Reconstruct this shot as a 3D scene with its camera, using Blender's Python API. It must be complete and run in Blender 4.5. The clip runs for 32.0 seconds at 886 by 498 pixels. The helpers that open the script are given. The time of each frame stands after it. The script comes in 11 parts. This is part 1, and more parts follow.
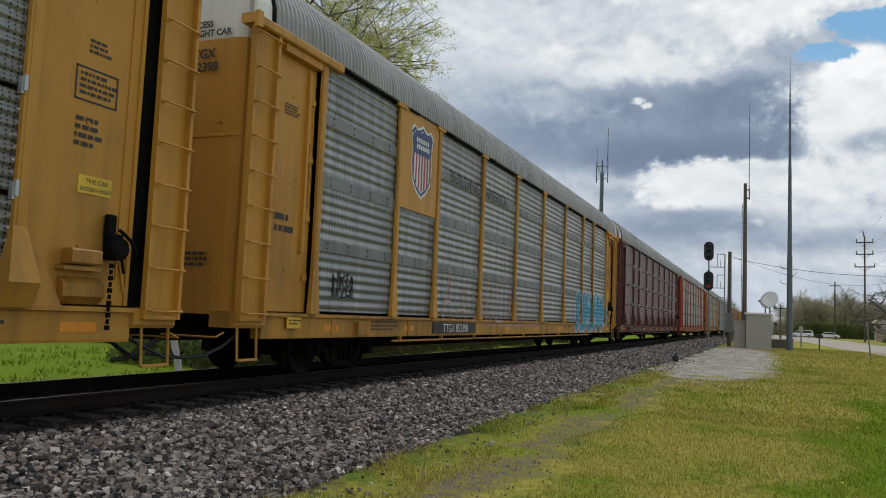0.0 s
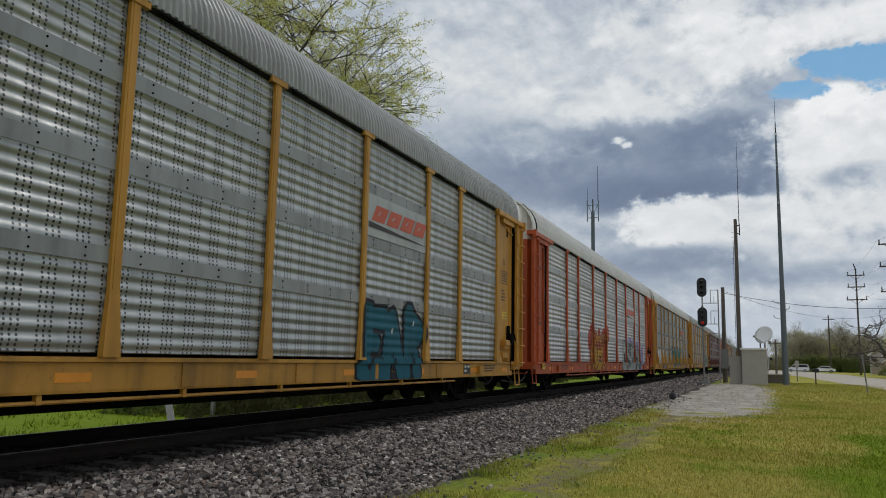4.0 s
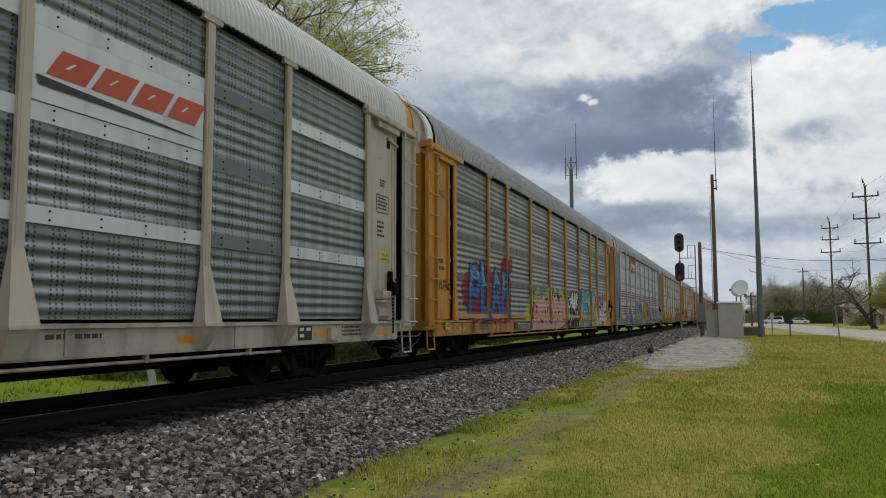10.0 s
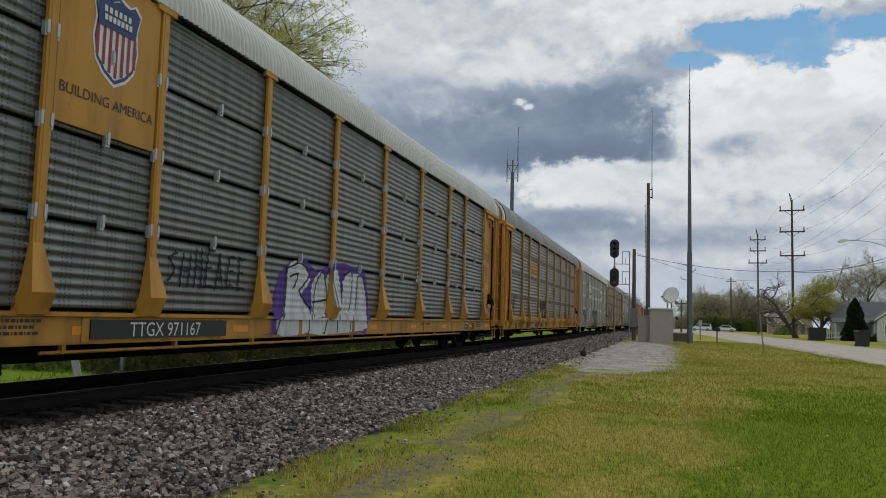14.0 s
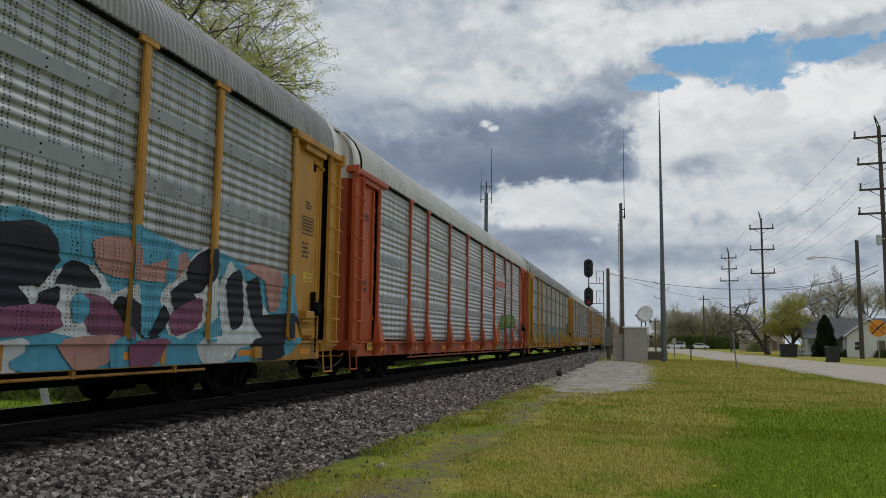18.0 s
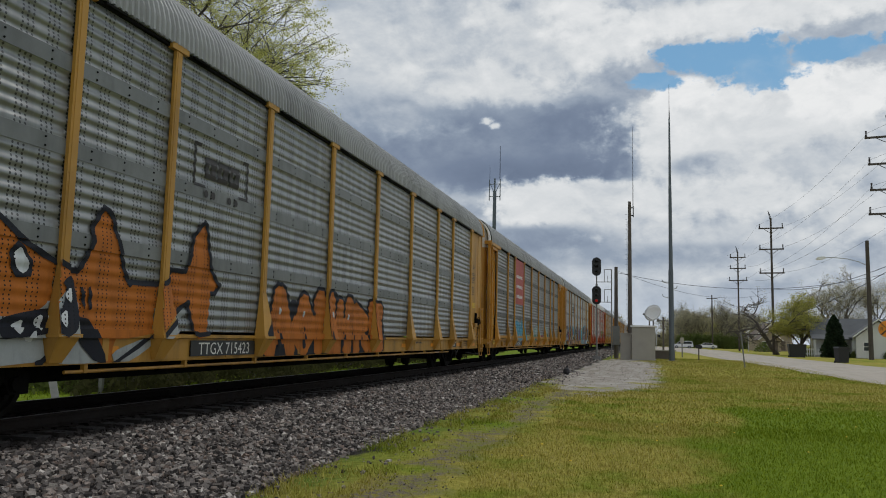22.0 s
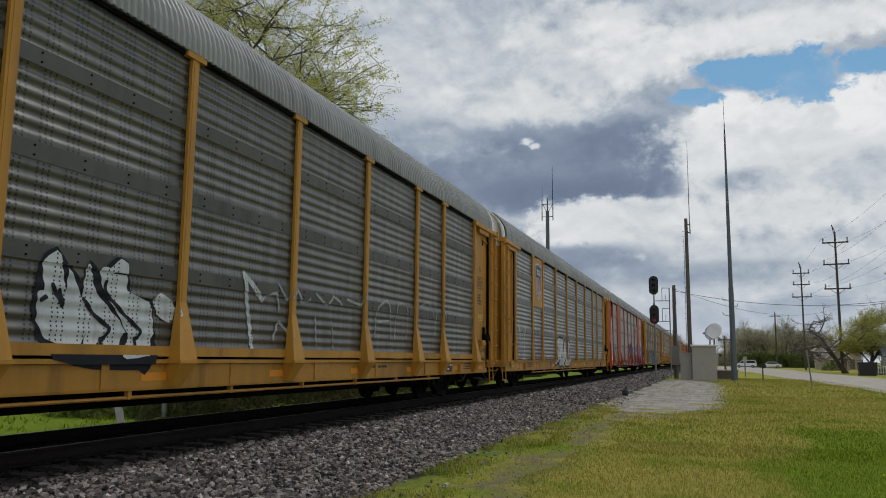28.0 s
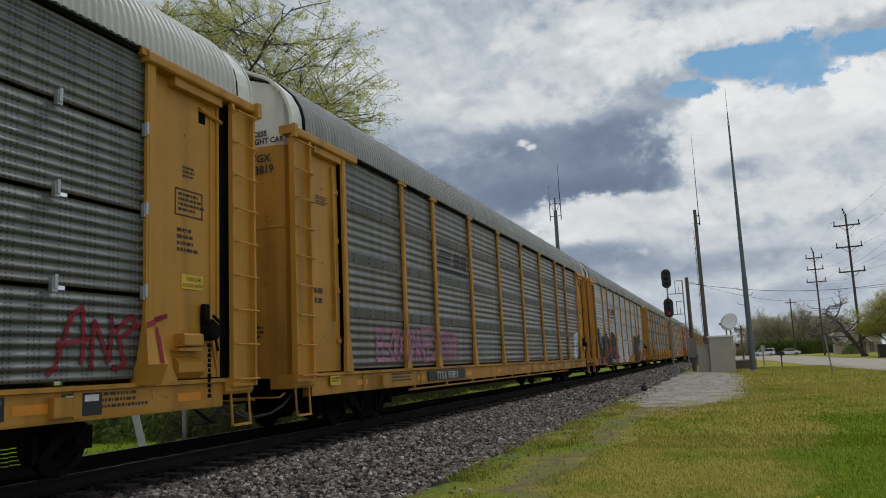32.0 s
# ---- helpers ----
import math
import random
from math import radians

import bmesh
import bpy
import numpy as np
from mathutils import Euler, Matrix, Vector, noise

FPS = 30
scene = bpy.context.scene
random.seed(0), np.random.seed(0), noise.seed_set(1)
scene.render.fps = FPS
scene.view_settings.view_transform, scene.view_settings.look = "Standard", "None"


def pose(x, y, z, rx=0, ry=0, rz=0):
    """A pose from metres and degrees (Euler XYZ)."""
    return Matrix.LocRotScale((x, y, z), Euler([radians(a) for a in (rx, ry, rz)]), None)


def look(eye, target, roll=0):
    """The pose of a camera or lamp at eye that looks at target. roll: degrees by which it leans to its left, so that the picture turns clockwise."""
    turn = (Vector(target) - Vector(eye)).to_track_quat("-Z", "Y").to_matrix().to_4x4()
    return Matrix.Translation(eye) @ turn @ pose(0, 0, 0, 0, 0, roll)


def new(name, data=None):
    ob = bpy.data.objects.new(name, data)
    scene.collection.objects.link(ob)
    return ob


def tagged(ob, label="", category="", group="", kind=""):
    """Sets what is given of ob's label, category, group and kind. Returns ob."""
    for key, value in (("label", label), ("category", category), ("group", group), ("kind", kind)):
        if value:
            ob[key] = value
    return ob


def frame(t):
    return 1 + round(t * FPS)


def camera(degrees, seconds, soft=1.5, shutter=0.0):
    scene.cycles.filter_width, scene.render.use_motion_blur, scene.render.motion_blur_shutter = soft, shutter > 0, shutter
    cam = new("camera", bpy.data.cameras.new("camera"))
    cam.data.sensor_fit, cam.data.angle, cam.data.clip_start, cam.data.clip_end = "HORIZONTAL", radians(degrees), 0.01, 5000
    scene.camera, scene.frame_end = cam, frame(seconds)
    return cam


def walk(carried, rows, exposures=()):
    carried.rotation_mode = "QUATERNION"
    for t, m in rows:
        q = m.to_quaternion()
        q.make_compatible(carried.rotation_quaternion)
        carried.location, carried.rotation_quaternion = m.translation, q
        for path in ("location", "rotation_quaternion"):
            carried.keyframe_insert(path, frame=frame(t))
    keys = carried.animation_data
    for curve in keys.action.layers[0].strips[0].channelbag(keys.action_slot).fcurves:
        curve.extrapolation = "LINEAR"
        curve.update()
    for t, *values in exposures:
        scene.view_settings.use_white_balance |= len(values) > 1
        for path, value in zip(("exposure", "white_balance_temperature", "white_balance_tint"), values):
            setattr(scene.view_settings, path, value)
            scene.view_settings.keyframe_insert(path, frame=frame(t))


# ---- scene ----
from functools import lru_cache

from mathutils.geometry import tessellate_polygon

# The camera: held in the hand at one spot beside the line, turning a little.
EYE = (0.0, 0.0, 1.6)
PATH = [
    (0, 94.92, -2.34, 22.43), (0.5, 96.25, -0.79, 22.22), (1, 97.02, -0.45, 22.09), (1.5, 97.29, -0.78, 24.46), (2, 97.74, -1.16, 24.17),
    (2.5, 98.05, -2.39, 23.49), (4.5, 97.61, -0.73, 21.53), (5, 96.03, -0.65, 20.92), (5.5, 95.76, -0.14, 20.12), (6, 95.46, -0.15, 19.77),
    (6.5, 95.26, 0.22, 19.59), (7, 95.21, 0.84, 19.41), (7.5, 95.19, 1.13, 19.37), (8, 95.12, 1.35, 19.55), (8.5, 95.16, 1.42, 20.68),
    (9, 95.06, 1.13, 20.42), (9.5, 95.07, 0.85, 20.43), (10, 95.06, 0.10, 20.65), (10.5, 95.06, -0.14, 20.54), (11, 95.16, -0.60, 20.31),
    (11.5, 95.12, -0.92, 20.11), (12, 95.07, -1.15, 19.84), (12.5, 95.01, -1.17, 19.36), (13, 94.90, -1.21, 16.99), (13.5, 94.90, -1.30, 16.26),
    (14, 95.02, -1.55, 16.05), (14.5, 94.95, -1.65, 15.66), (16.5, 96.38, -1.91, 13.66), (17, 96.70, -1.84, 13.67), (17.5, 96.63, -0.98, 13.82),
    (18, 96.63, -0.74, 14.27), (18.5, 96.62, -0.98, 16.17), (19, 96.63, -1.27, 16.16), (19.5, 96.59, -1.57, 16.04), (20, 96.55, -1.46, 16.04),
    (20.5, 96.49, -1.54, 15.91), (21, 96.47, -1.37, 15.72), (21.5, 96.47, -1.11, 15.45), (22, 96.41, -1.25, 14.80), (22.5, 97.00, -0.65, 14.35),
    (23, 97.50, 0.28, 14.37), (23.5, 97.46, 1.04, 14.45), (24, 97.37, 2.28, 15.04), (24.5, 97.54, 2.95, 17.38), (25, 97.76, 2.96, 19.68),
    (25.5, 97.81, 2.35, 19.91), (27.5, 98.04, -1.24, 18.86), (28, 97.96, -0.58, 18.83), (28.5, 98.02, 0.12, 18.78), (29, 98.11, 0.36, 18.61),
    (29.5, 98.18, 0.60, 18.45), (30, 98.16, 1.51, 18.99), (30.5, 98.30, 1.97, 20.30), (31, 98.34, 2.04, 20.42), (31.5, 98.44, 2.39, 20.21),
    (32, 98.41, 2.60, 20.02),
]
cam = camera(59.2, 32.0, soft=1.0)
walk(cam, [(t, pose(*EYE, rx, ry, rz)) for t, rx, ry, rz in PATH], exposures=[(0, 0.2), (1, 0.18), (2, 0.05), (5, 0.08), (6, 0.14), (12, 0.12), (14, 0.03), (18, -0.08), (20, 0.02), (21, 0.04), (22, -0.02), (23, -0.1), (25, -0.06), (28, -0.03), (29, -0.08), (32, -0.04)])

# ---- light ----
SUN_AZ, SUN_EL = 4.0, 56.0      # degrees right of the line, degrees up
world = bpy.data.worlds.new("world")
scene.world = world
world.use_nodes = True
scene.view_settings.exposure = 0.0


class G:
    """A small helper to wire shader nodes."""

    def __init__(self, tree):
        self.t = tree
        tree.nodes.clear()

    def n(self, kind, props=None, **inputs):
        node = self.t.nodes.new(kind)
        for key, value in (props or {}).items():
            if key == "operation":
                node.operation = value
            elif key == "blend":
                node.data_type = "RGBA"
                node.blend_type = value
            elif key == "sky_type":
                node.sky_type = value
            elif key == "noise_dimensions":
                node.noise_dimensions = value
            elif key == "feature":
                node.feature = value
            elif key == "ramp":
                els = node.color_ramp.elements
                while len(els) < len(value):
                    els.new(0.5)
                for el, (pos, col) in zip(els, value):
                    el.position = pos
                    el.color = (*col, 1) if len(col) == 3 else col
        for key, value in inputs.items():
            slot = node.inputs[int(key[1:])] if key[0] == "i" and key[1:].isdigit() else node.inputs[key.replace("_", " ")]
            if isinstance(value, bpy.types.NodeSocket):
                self.t.links.new(value, slot)
            else:
                slot.default_value = value
        return node

    def math(self, op, a, b=0.0, c=0.0):
        return self.n("ShaderNodeMath", {"operation": op}, i0=a, i1=b, i2=c).outputs[0]

    def vec(self, op, a, b=(0, 0, 0)):
        return self.n("ShaderNodeVectorMath", {"operation": op}, i0=a, i1=b)

    def noise(self, vector, scale, detail=4.0, rough=0.55, dist=0.0):
        return self.n("ShaderNodeTexNoise", Vector=vector, Scale=scale, Detail=detail, Roughness=rough, Distortion=dist).outputs[0]

    def ramp(self, fac, stops):
        return self.n("ShaderNodeValToRGB", {"ramp": stops}, Fac=fac).outputs[0]

    def mix(self, fac, a, b, blend="MIX"):
        node = self.n("ShaderNodeMix", {"blend": blend})
        for slot, value in ((0, fac), (6, a), (7, b)):
            if isinstance(value, bpy.types.NodeSocket):
                self.t.links.new(value, node.inputs[slot])
            else:
                node.inputs[slot].default_value = value if slot == 0 else (*value[:3], 1)
        return node.outputs[2]

    def span(self, v, a, b, lo=0.0, hi=1.0):
        node = self.n("ShaderNodeMapRange", Value=v)
        node.interpolation_type = "SMOOTHSTEP"
        for slot, value in zip((1, 2, 3, 4), (a, b, lo, hi)):
            node.inputs[slot].default_value = value
        return node.outputs[0]


# Cloud masses, far ones first: degrees right of the line, degrees up, reach in both, tone and softness of the edge
HIGH = ((-20.6, 19.5, 8.8, 6.0, 0.70, 0.5), (-11.8, 17.8, 5.5, 2.0, 0.76, 0.3), (-7.6, 21.8, 4.7, 2.9, 0.74, 0.3), (-4.7, 23.4, 2.5, 1.5, 0.92, 0.35), (-2.6, 21.2, 2.9, 1.5, 0.82, 0.35))
DARK = ((-23.0, 14.0, 7.0, 3.4, 0.50, 0.4), (-17.7, 14.0, 6.3, 2.8, 0.43, 0.35), (-10.1, 13.8, 10.8, 2.9, 0.30, 0.25), (-3.8, 14.7, 5.1, 2.4, 0.28, 0.2), (-18.6, 15.8, 3.8, 1.0, 0.5, 0.4), (-5.5, 11.9, 3.7, 1.2, 0.2, 0.3), (-10.5, 11.8, 4.0, 1.2, 0.22, 0.35))
PUFF = ((-11.7, 15.75, 0.45, 0.26), (-11.1, 15.45, 0.45, 0.22))
LOW = ((-8.1, 9.8, 3.5, 1.8, 0.88, 0.2), (-4.2, 10.5, 3.7, 1.0, 0.85, 0.2), (-2.2, 9.4, 4.8, 1.6, 0.72, 0.4), (-7.5, 7.0, 5.3, 1.1, 0.38, 0.3), (-2.6, 6.0, 6.0, 0.7, 0.48, 0.4))
RIGHT = ((7.3, 22.1, 10.4, 1.2, 0.88, 0.3), (6.2, 24.4, 11.3, 1.1, 0.66, 0.4), (6.7, 15.3, 8.4, 2.6, 0.84, 0.25), (2.4, 17.3, 1.8, 1.1, 1.0, 0.2), (6.0, 16.5, 2.6, 1.1, 0.9, 0.25), (10.6, 17.5, 1.6, 1.1, 1.0, 0.2), (13.1, 16.5, 3.0, 1.6, 0.97, 0.25), (1.4, 14.1, 2.3, 2.4, 0.86, 0.3))
FAR = ((4.1, 12.3, 2.5, 0.8, 0.42, 0.3), (10.2, 12.0, 6.6, 2.0, 0.7, 0.5), (5.2, 10.0, 6.3, 1.2, 0.78, 0.4), (7.7, 7.4, 9.3, 1.0, 0.68, 0.4), (3.2, 6.3, 4.2, 0.6, 0.5, 0.4), (10.1, 6.0, 4.8, 0.5, 0.55, 0.4), (5.8, 4.7, 9.1, 0.5, 0.64, 0.5), (12.9, 8.5, 3.6, 1.5, 0.74, 0.4))
OPENINGS = ((5.2, 19.4, 3.8, 1.05), (0.5, 18.2, 1.9, 0.6), (12.2, 19.2, 3.0, 0.75), (7.8, 18.7, 2.6, 1.7), (2.2, 19.9, 1.6, 0.7), (26.0, 24.0, 7.0, 2.4), (-48.0, 30.0, 10.0, 4.0))


def cloud_colour(g, way):
    """Broken spring clouds with openings of blue: the colour of the sky in a direction."""
    x, y, z = g.n("ShaderNodeSeparateXYZ", Vector=way).outputs
    az = g.math("MULTIPLY", g.math("ARCTAN2", x, y), 180 / math.pi)
    el = g.math("MULTIPLY", g.math("ARCSINE", z), 180 / math.pi)
    p = g.n("ShaderNodeCombineXYZ", X=g.math("MULTIPLY", az, 0.1), Y=g.math("MULTIPLY", el, 0.13), Z=3.7).outputs[0]
    big = g.noise(p, 1.1, 3.0, 0.5)
    mid = g.noise(p, 3.4, 5.0, 0.55, 0.2)
    fine = g.noise(p, 11.0, 7.0, 0.6, 0.15)
    knob = g.n("ShaderNodeTexVoronoi", {"feature": "SMOOTH_F1"}, Vector=g.vec("ADD", p, g.n("ShaderNodeCombineXYZ", X=g.math("MULTIPLY", fine, 0.12), Y=g.math("MULTIPLY", mid, 0.15)).outputs[0]).outputs[0], Scale=7.0).outputs[0]
    rough = g.math("ADD", g.math("MULTIPLY", g.math("SUBTRACT", mid, 0.5), 1.6), g.math("MULTIPLY", g.math("SUBTRACT", fine, 0.5), 0.9))
    puff = g.math("ADD", rough, g.math("MULTIPLY", g.math("SUBTRACT", knob, 0.45), 0.55))
    tone = g.math("ADD", 0.555, g.math("MULTIPLY", g.math("SUBTRACT", big, 0.5), 0.3))
    # the clouds opposite the sun are lit from the front
    tone = g.math("ADD", tone, g.span(y, 0.45, -0.35, 0.0, 0.13))

    def reach(a, e, ra, re):
        u = g.math("DIVIDE", g.math("SUBTRACT", az, a), ra)
        w = g.math("DIVIDE", g.math("SUBTRACT", el, e), re)
        return g.math("SQRT", g.math("ADD", g.math("MULTIPLY", u, u), g.math("MULTIPLY", w, w)))

    for a, e, ra, re, goal, soft in HIGH + DARK + LOW + RIGHT + FAR:
        d = g.math("ADD", reach(a, e, ra, re), g.math("MULTIPLY", puff, min(0.9, 1.6 / re)))
        k = g.math("MULTIPLY", g.span(d, 1.05 + soft * 1.3, 1.05 - soft * 1.3), 0.9)
        tone = g.math("ADD", tone, g.math("MULTIPLY", k, g.math("SUBTRACT", goal, tone)))
    tone = g.math("SUBTRACT", tone, g.math("MULTIPLY", puff, 0.15))
    # billows are bright on top and grey underneath
    up = g.vec("ADD", p, (0.02, 0.07, 0.0)).outputs[0]
    lit = g.math("SUBTRACT", g.noise(p, 2.8, 5.0, 0.5, 0.5), g.noise(up, 2.8, 5.0, 0.5, 0.5))
    small = g.math("SUBTRACT", g.noise(p, 15.0, 4.0, 0.55, 0.2), g.noise(g.vec("ADD", p, (0.0, 0.013, 0.0)).outputs[0], 15.0, 4.0, 0.55, 0.2))
    gain = g.span(tone, 0.25, 0.75, 0.35, 1.0)
    tone = g.math("ADD", tone, g.math("MULTIPLY", gain, g.math("ADD", g.math("MULTIPLY", lit, 0.42), g.math("MULTIPLY", small, 0.10))))
    wisp = None
    for a, e, ra, re in PUFF:
        d = reach(a, e, ra, re)
        wisp = d if wisp is None else g.math("MINIMUM", wisp, d)
    wisp = g.span(g.math("ADD", wisp, g.math("MULTIPLY", g.math("SUBTRACT", g.noise(p, 24.0, 4.0, 0.6), 0.5), 1.6)), 1.5, 0.3)
    tone = g.math("ADD", tone, g.math("MULTIPLY", wisp, g.math("SUBTRACT", 0.76, tone)))
    tint = g.ramp(tone, [(0.08, (0.125, 0.165, 0.245)), (0.28, (0.19, 0.24, 0.335)), (0.45, (0.305, 0.365, 0.455)), (0.60, (0.49, 0.54, 0.60)),
                         (0.75, (0.67, 0.70, 0.725)), (0.98, (0.86, 0.87, 0.875))])
    hole = None
    for a, e, ra, re in OPENINGS:
        d = reach(a, e, ra, re)
        hole = d if hole is None else g.math("MINIMUM", hole, d)
    hole = g.span(g.math("ADD", hole, g.math("ADD", g.math("MULTIPLY", puff, 0.8), g.math("MULTIPLY", g.math("SUBTRACT", fine, 0.5), 0.9))), 1.25, 0.80)
    blue = g.ramp(g.math("MAXIMUM", z, 0.0), [(0.0, (0.46, 0.60, 0.74)), (0.32, (0.20, 0.40, 0.63)), (0.9, (0.07, 0.2, 0.48))])
    blue = g.mix(g.math("MULTIPLY", g.span(mid, 0.45, 0.75), 0.25), blue, (0.5, 0.6, 0.7))
    haze = g.math("MULTIPLY", g.span(el, 6.0, 0.0), 0.65)
    return g.mix(haze, g.mix(hole, tint, blue), (0.58, 0.64, 0.72))


g = G(world.node_tree)
way = g.vec("NORMALIZE", g.n("ShaderNodeTexCoord").outputs["Generated"]).outputs[0]
sky = g.n("ShaderNodeTexSky", {"sky_type": "NISHITA"})
sky.sun_disc = False
sky.sun_elevation, sky.sun_rotation = radians(SUN_EL), radians(SUN_AZ)
clear = g.n("ShaderNodeBackground", Color=sky.outputs[0], Strength=0.012)
cloud = g.n("ShaderNodeBackground", Color=cloud_colour(g, way), Strength=0.92)
g.n("ShaderNodeOutputWorld", Surface=g.n("ShaderNodeAddShader", i0=clear.outputs[0], i1=cloud.outputs[0]).outputs[0])

sun = new("sun", bpy.data.lights.new("sun", "SUN"))
sun.data.energy, sun.data.angle, sun.data.color = 0.9, radians(14), (1.0, 0.96, 0.9)
sun.matrix_world = look((math.sin(radians(SUN_AZ)) * 100, math.cos(radians(SUN_AZ)) * 100, 100 * math.tan(radians(SUN_EL))), (0, 0, 0))


def cloud_bank():
    """The clouds ahead, far beyond everything, drifting slowly to the left."""
    r, azs, els = 3500.0, np.radians(np.arange(-85, 61, 5)), np.radians(np.arange(-4, 47, 3.5))
    v = [(r * math.sin(a) * math.cos(e), r * math.cos(a) * math.cos(e), r * math.sin(e)) for e in els for a in azs]
    n = len(azs)
    f = [(j * n + i, j * n + i + 1, (j + 1) * n + i + 1, (j + 1) * n + i) for j in range(len(els) - 1) for i in range(n - 1)]
    me = bpy.data.meshes.new("cloud_bank")
    me.from_pydata(v, [], f)
    me.polygons.foreach_set("use_smooth", [True] * len(f))
    m = bpy.data.materials.new("drifting_clouds")
    m.use_nodes = True
    g = G(m.node_tree)
    way = g.vec("NORMALIZE", g.n("ShaderNodeTexCoord").outputs["Object"]).outputs[0]
    glow = g.n("ShaderNodeEmission", Color=cloud_colour(g, way), Strength=0.97)
    g.n("ShaderNodeOutputMaterial", Surface=glow.outputs[0])
    m.cycles.emission_sampling = "NONE"
    me.materials.append(m)
    return tagged(new("backdrop", me), "broken grey and white spring clouds with an opening of blue", "sky", kind="structure")


clouds = cloud_bank()
clouds.location = EYE

# ---- materials ----
def material(name, build):
    m = bpy.data.materials.new(name)
    m.use_nodes = True
    g = G(m.node_tree)
    bsdf = g.n("ShaderNodeBsdfPrincipled")
    g.n("ShaderNodeOutputMaterial", Surface=bsdf.outputs[0])
    build(g, bsdf)
    return m


def put(g, bsdf, **inputs):
    for key, value in inputs.items():
        slot = bsdf.inputs[key.replace("_", " ")]
        if isinstance(value, bpy.types.NodeSocket):
            g.t.links.new(value, slot)
        else:
            slot.default_value = value if not isinstance(value, tuple) or len(value) == 4 else (*value, 1)


def bump(g, bsdf, height, strength=0.3, distance=0.01):
    put(g, bsdf, Normal=g.n("ShaderNodeBump", Height=height, Strength=strength, Distance=distance).outputs[0])


def rusted(name, colour, rust=(0.16, 0.06, 0.025), amount=0.6, rough=0.5, metal=0.0, grime=0.6, scale=1.0, gloss=0.4):
    """Paint or metal with streaks of grime and rust spots."""
    def build(g, b):
        p = g.n("ShaderNodeTexCoord").outputs["Object"]
        rnd = g.n("ShaderNodeObjectInfo").outputs["Random"]
        shift = g.n("ShaderNodeCombineXYZ", X=g.math("MULTIPLY", rnd, 17.0), Y=g.math("MULTIPLY", rnd, 31.0)).outputs[0]
        q = g.vec("ADD", p, shift).outputs[0]
        streak = g.noise(g.vec("MULTIPLY", q, (2.2, 2.2, 0.22)).outputs[0], 1.6 * scale, 3.0, 0.5)
        patch = g.noise(q, 0.9 * scale, 5.0, 0.6)
        spots = g.noise(q, 14.0 * scale, 8.0, 0.7)
        c = g.mix(g.math("MULTIPLY", g.span(streak, 0.46, 0.80), grime * 0.8), colour, tuple(v * 0.5 for v in colour))
        c = g.mix(g.math("MULTIPLY", g.span(patch, 0.45, 0.8), grime * 0.8), c, tuple(min(1, v * 1.25 + 0.02) for v in colour))
        c = g.mix(g.math("MULTIPLY", g.span(g.math("ADD", g.math("MULTIPLY", spots, 0.6), g.math("MULTIPLY", patch, 0.4)), 0.58, 0.70), amount), c, rust)
        dirt = g.noise(q, 0.38 * scale, 6.0, 0.65)
        c = g.mix(g.math("MULTIPLY", g.span(g.math("ADD", g.math("MULTIPLY", dirt, 0.7), g.math("MULTIPLY", streak, 0.3)), 0.46, 0.66), grime * 0.75), c, tuple(v * 0.3 + 0.01 for v in colour))
        put(g, b, Base_Color=c, Metallic=metal, Roughness=g.span(spots, 0.2, 0.9, rough - 0.1, rough + 0.2), Specular_IOR_Level=gloss)
        bump(g, b, spots, 0.12, 0.004)
    return material(name, build)


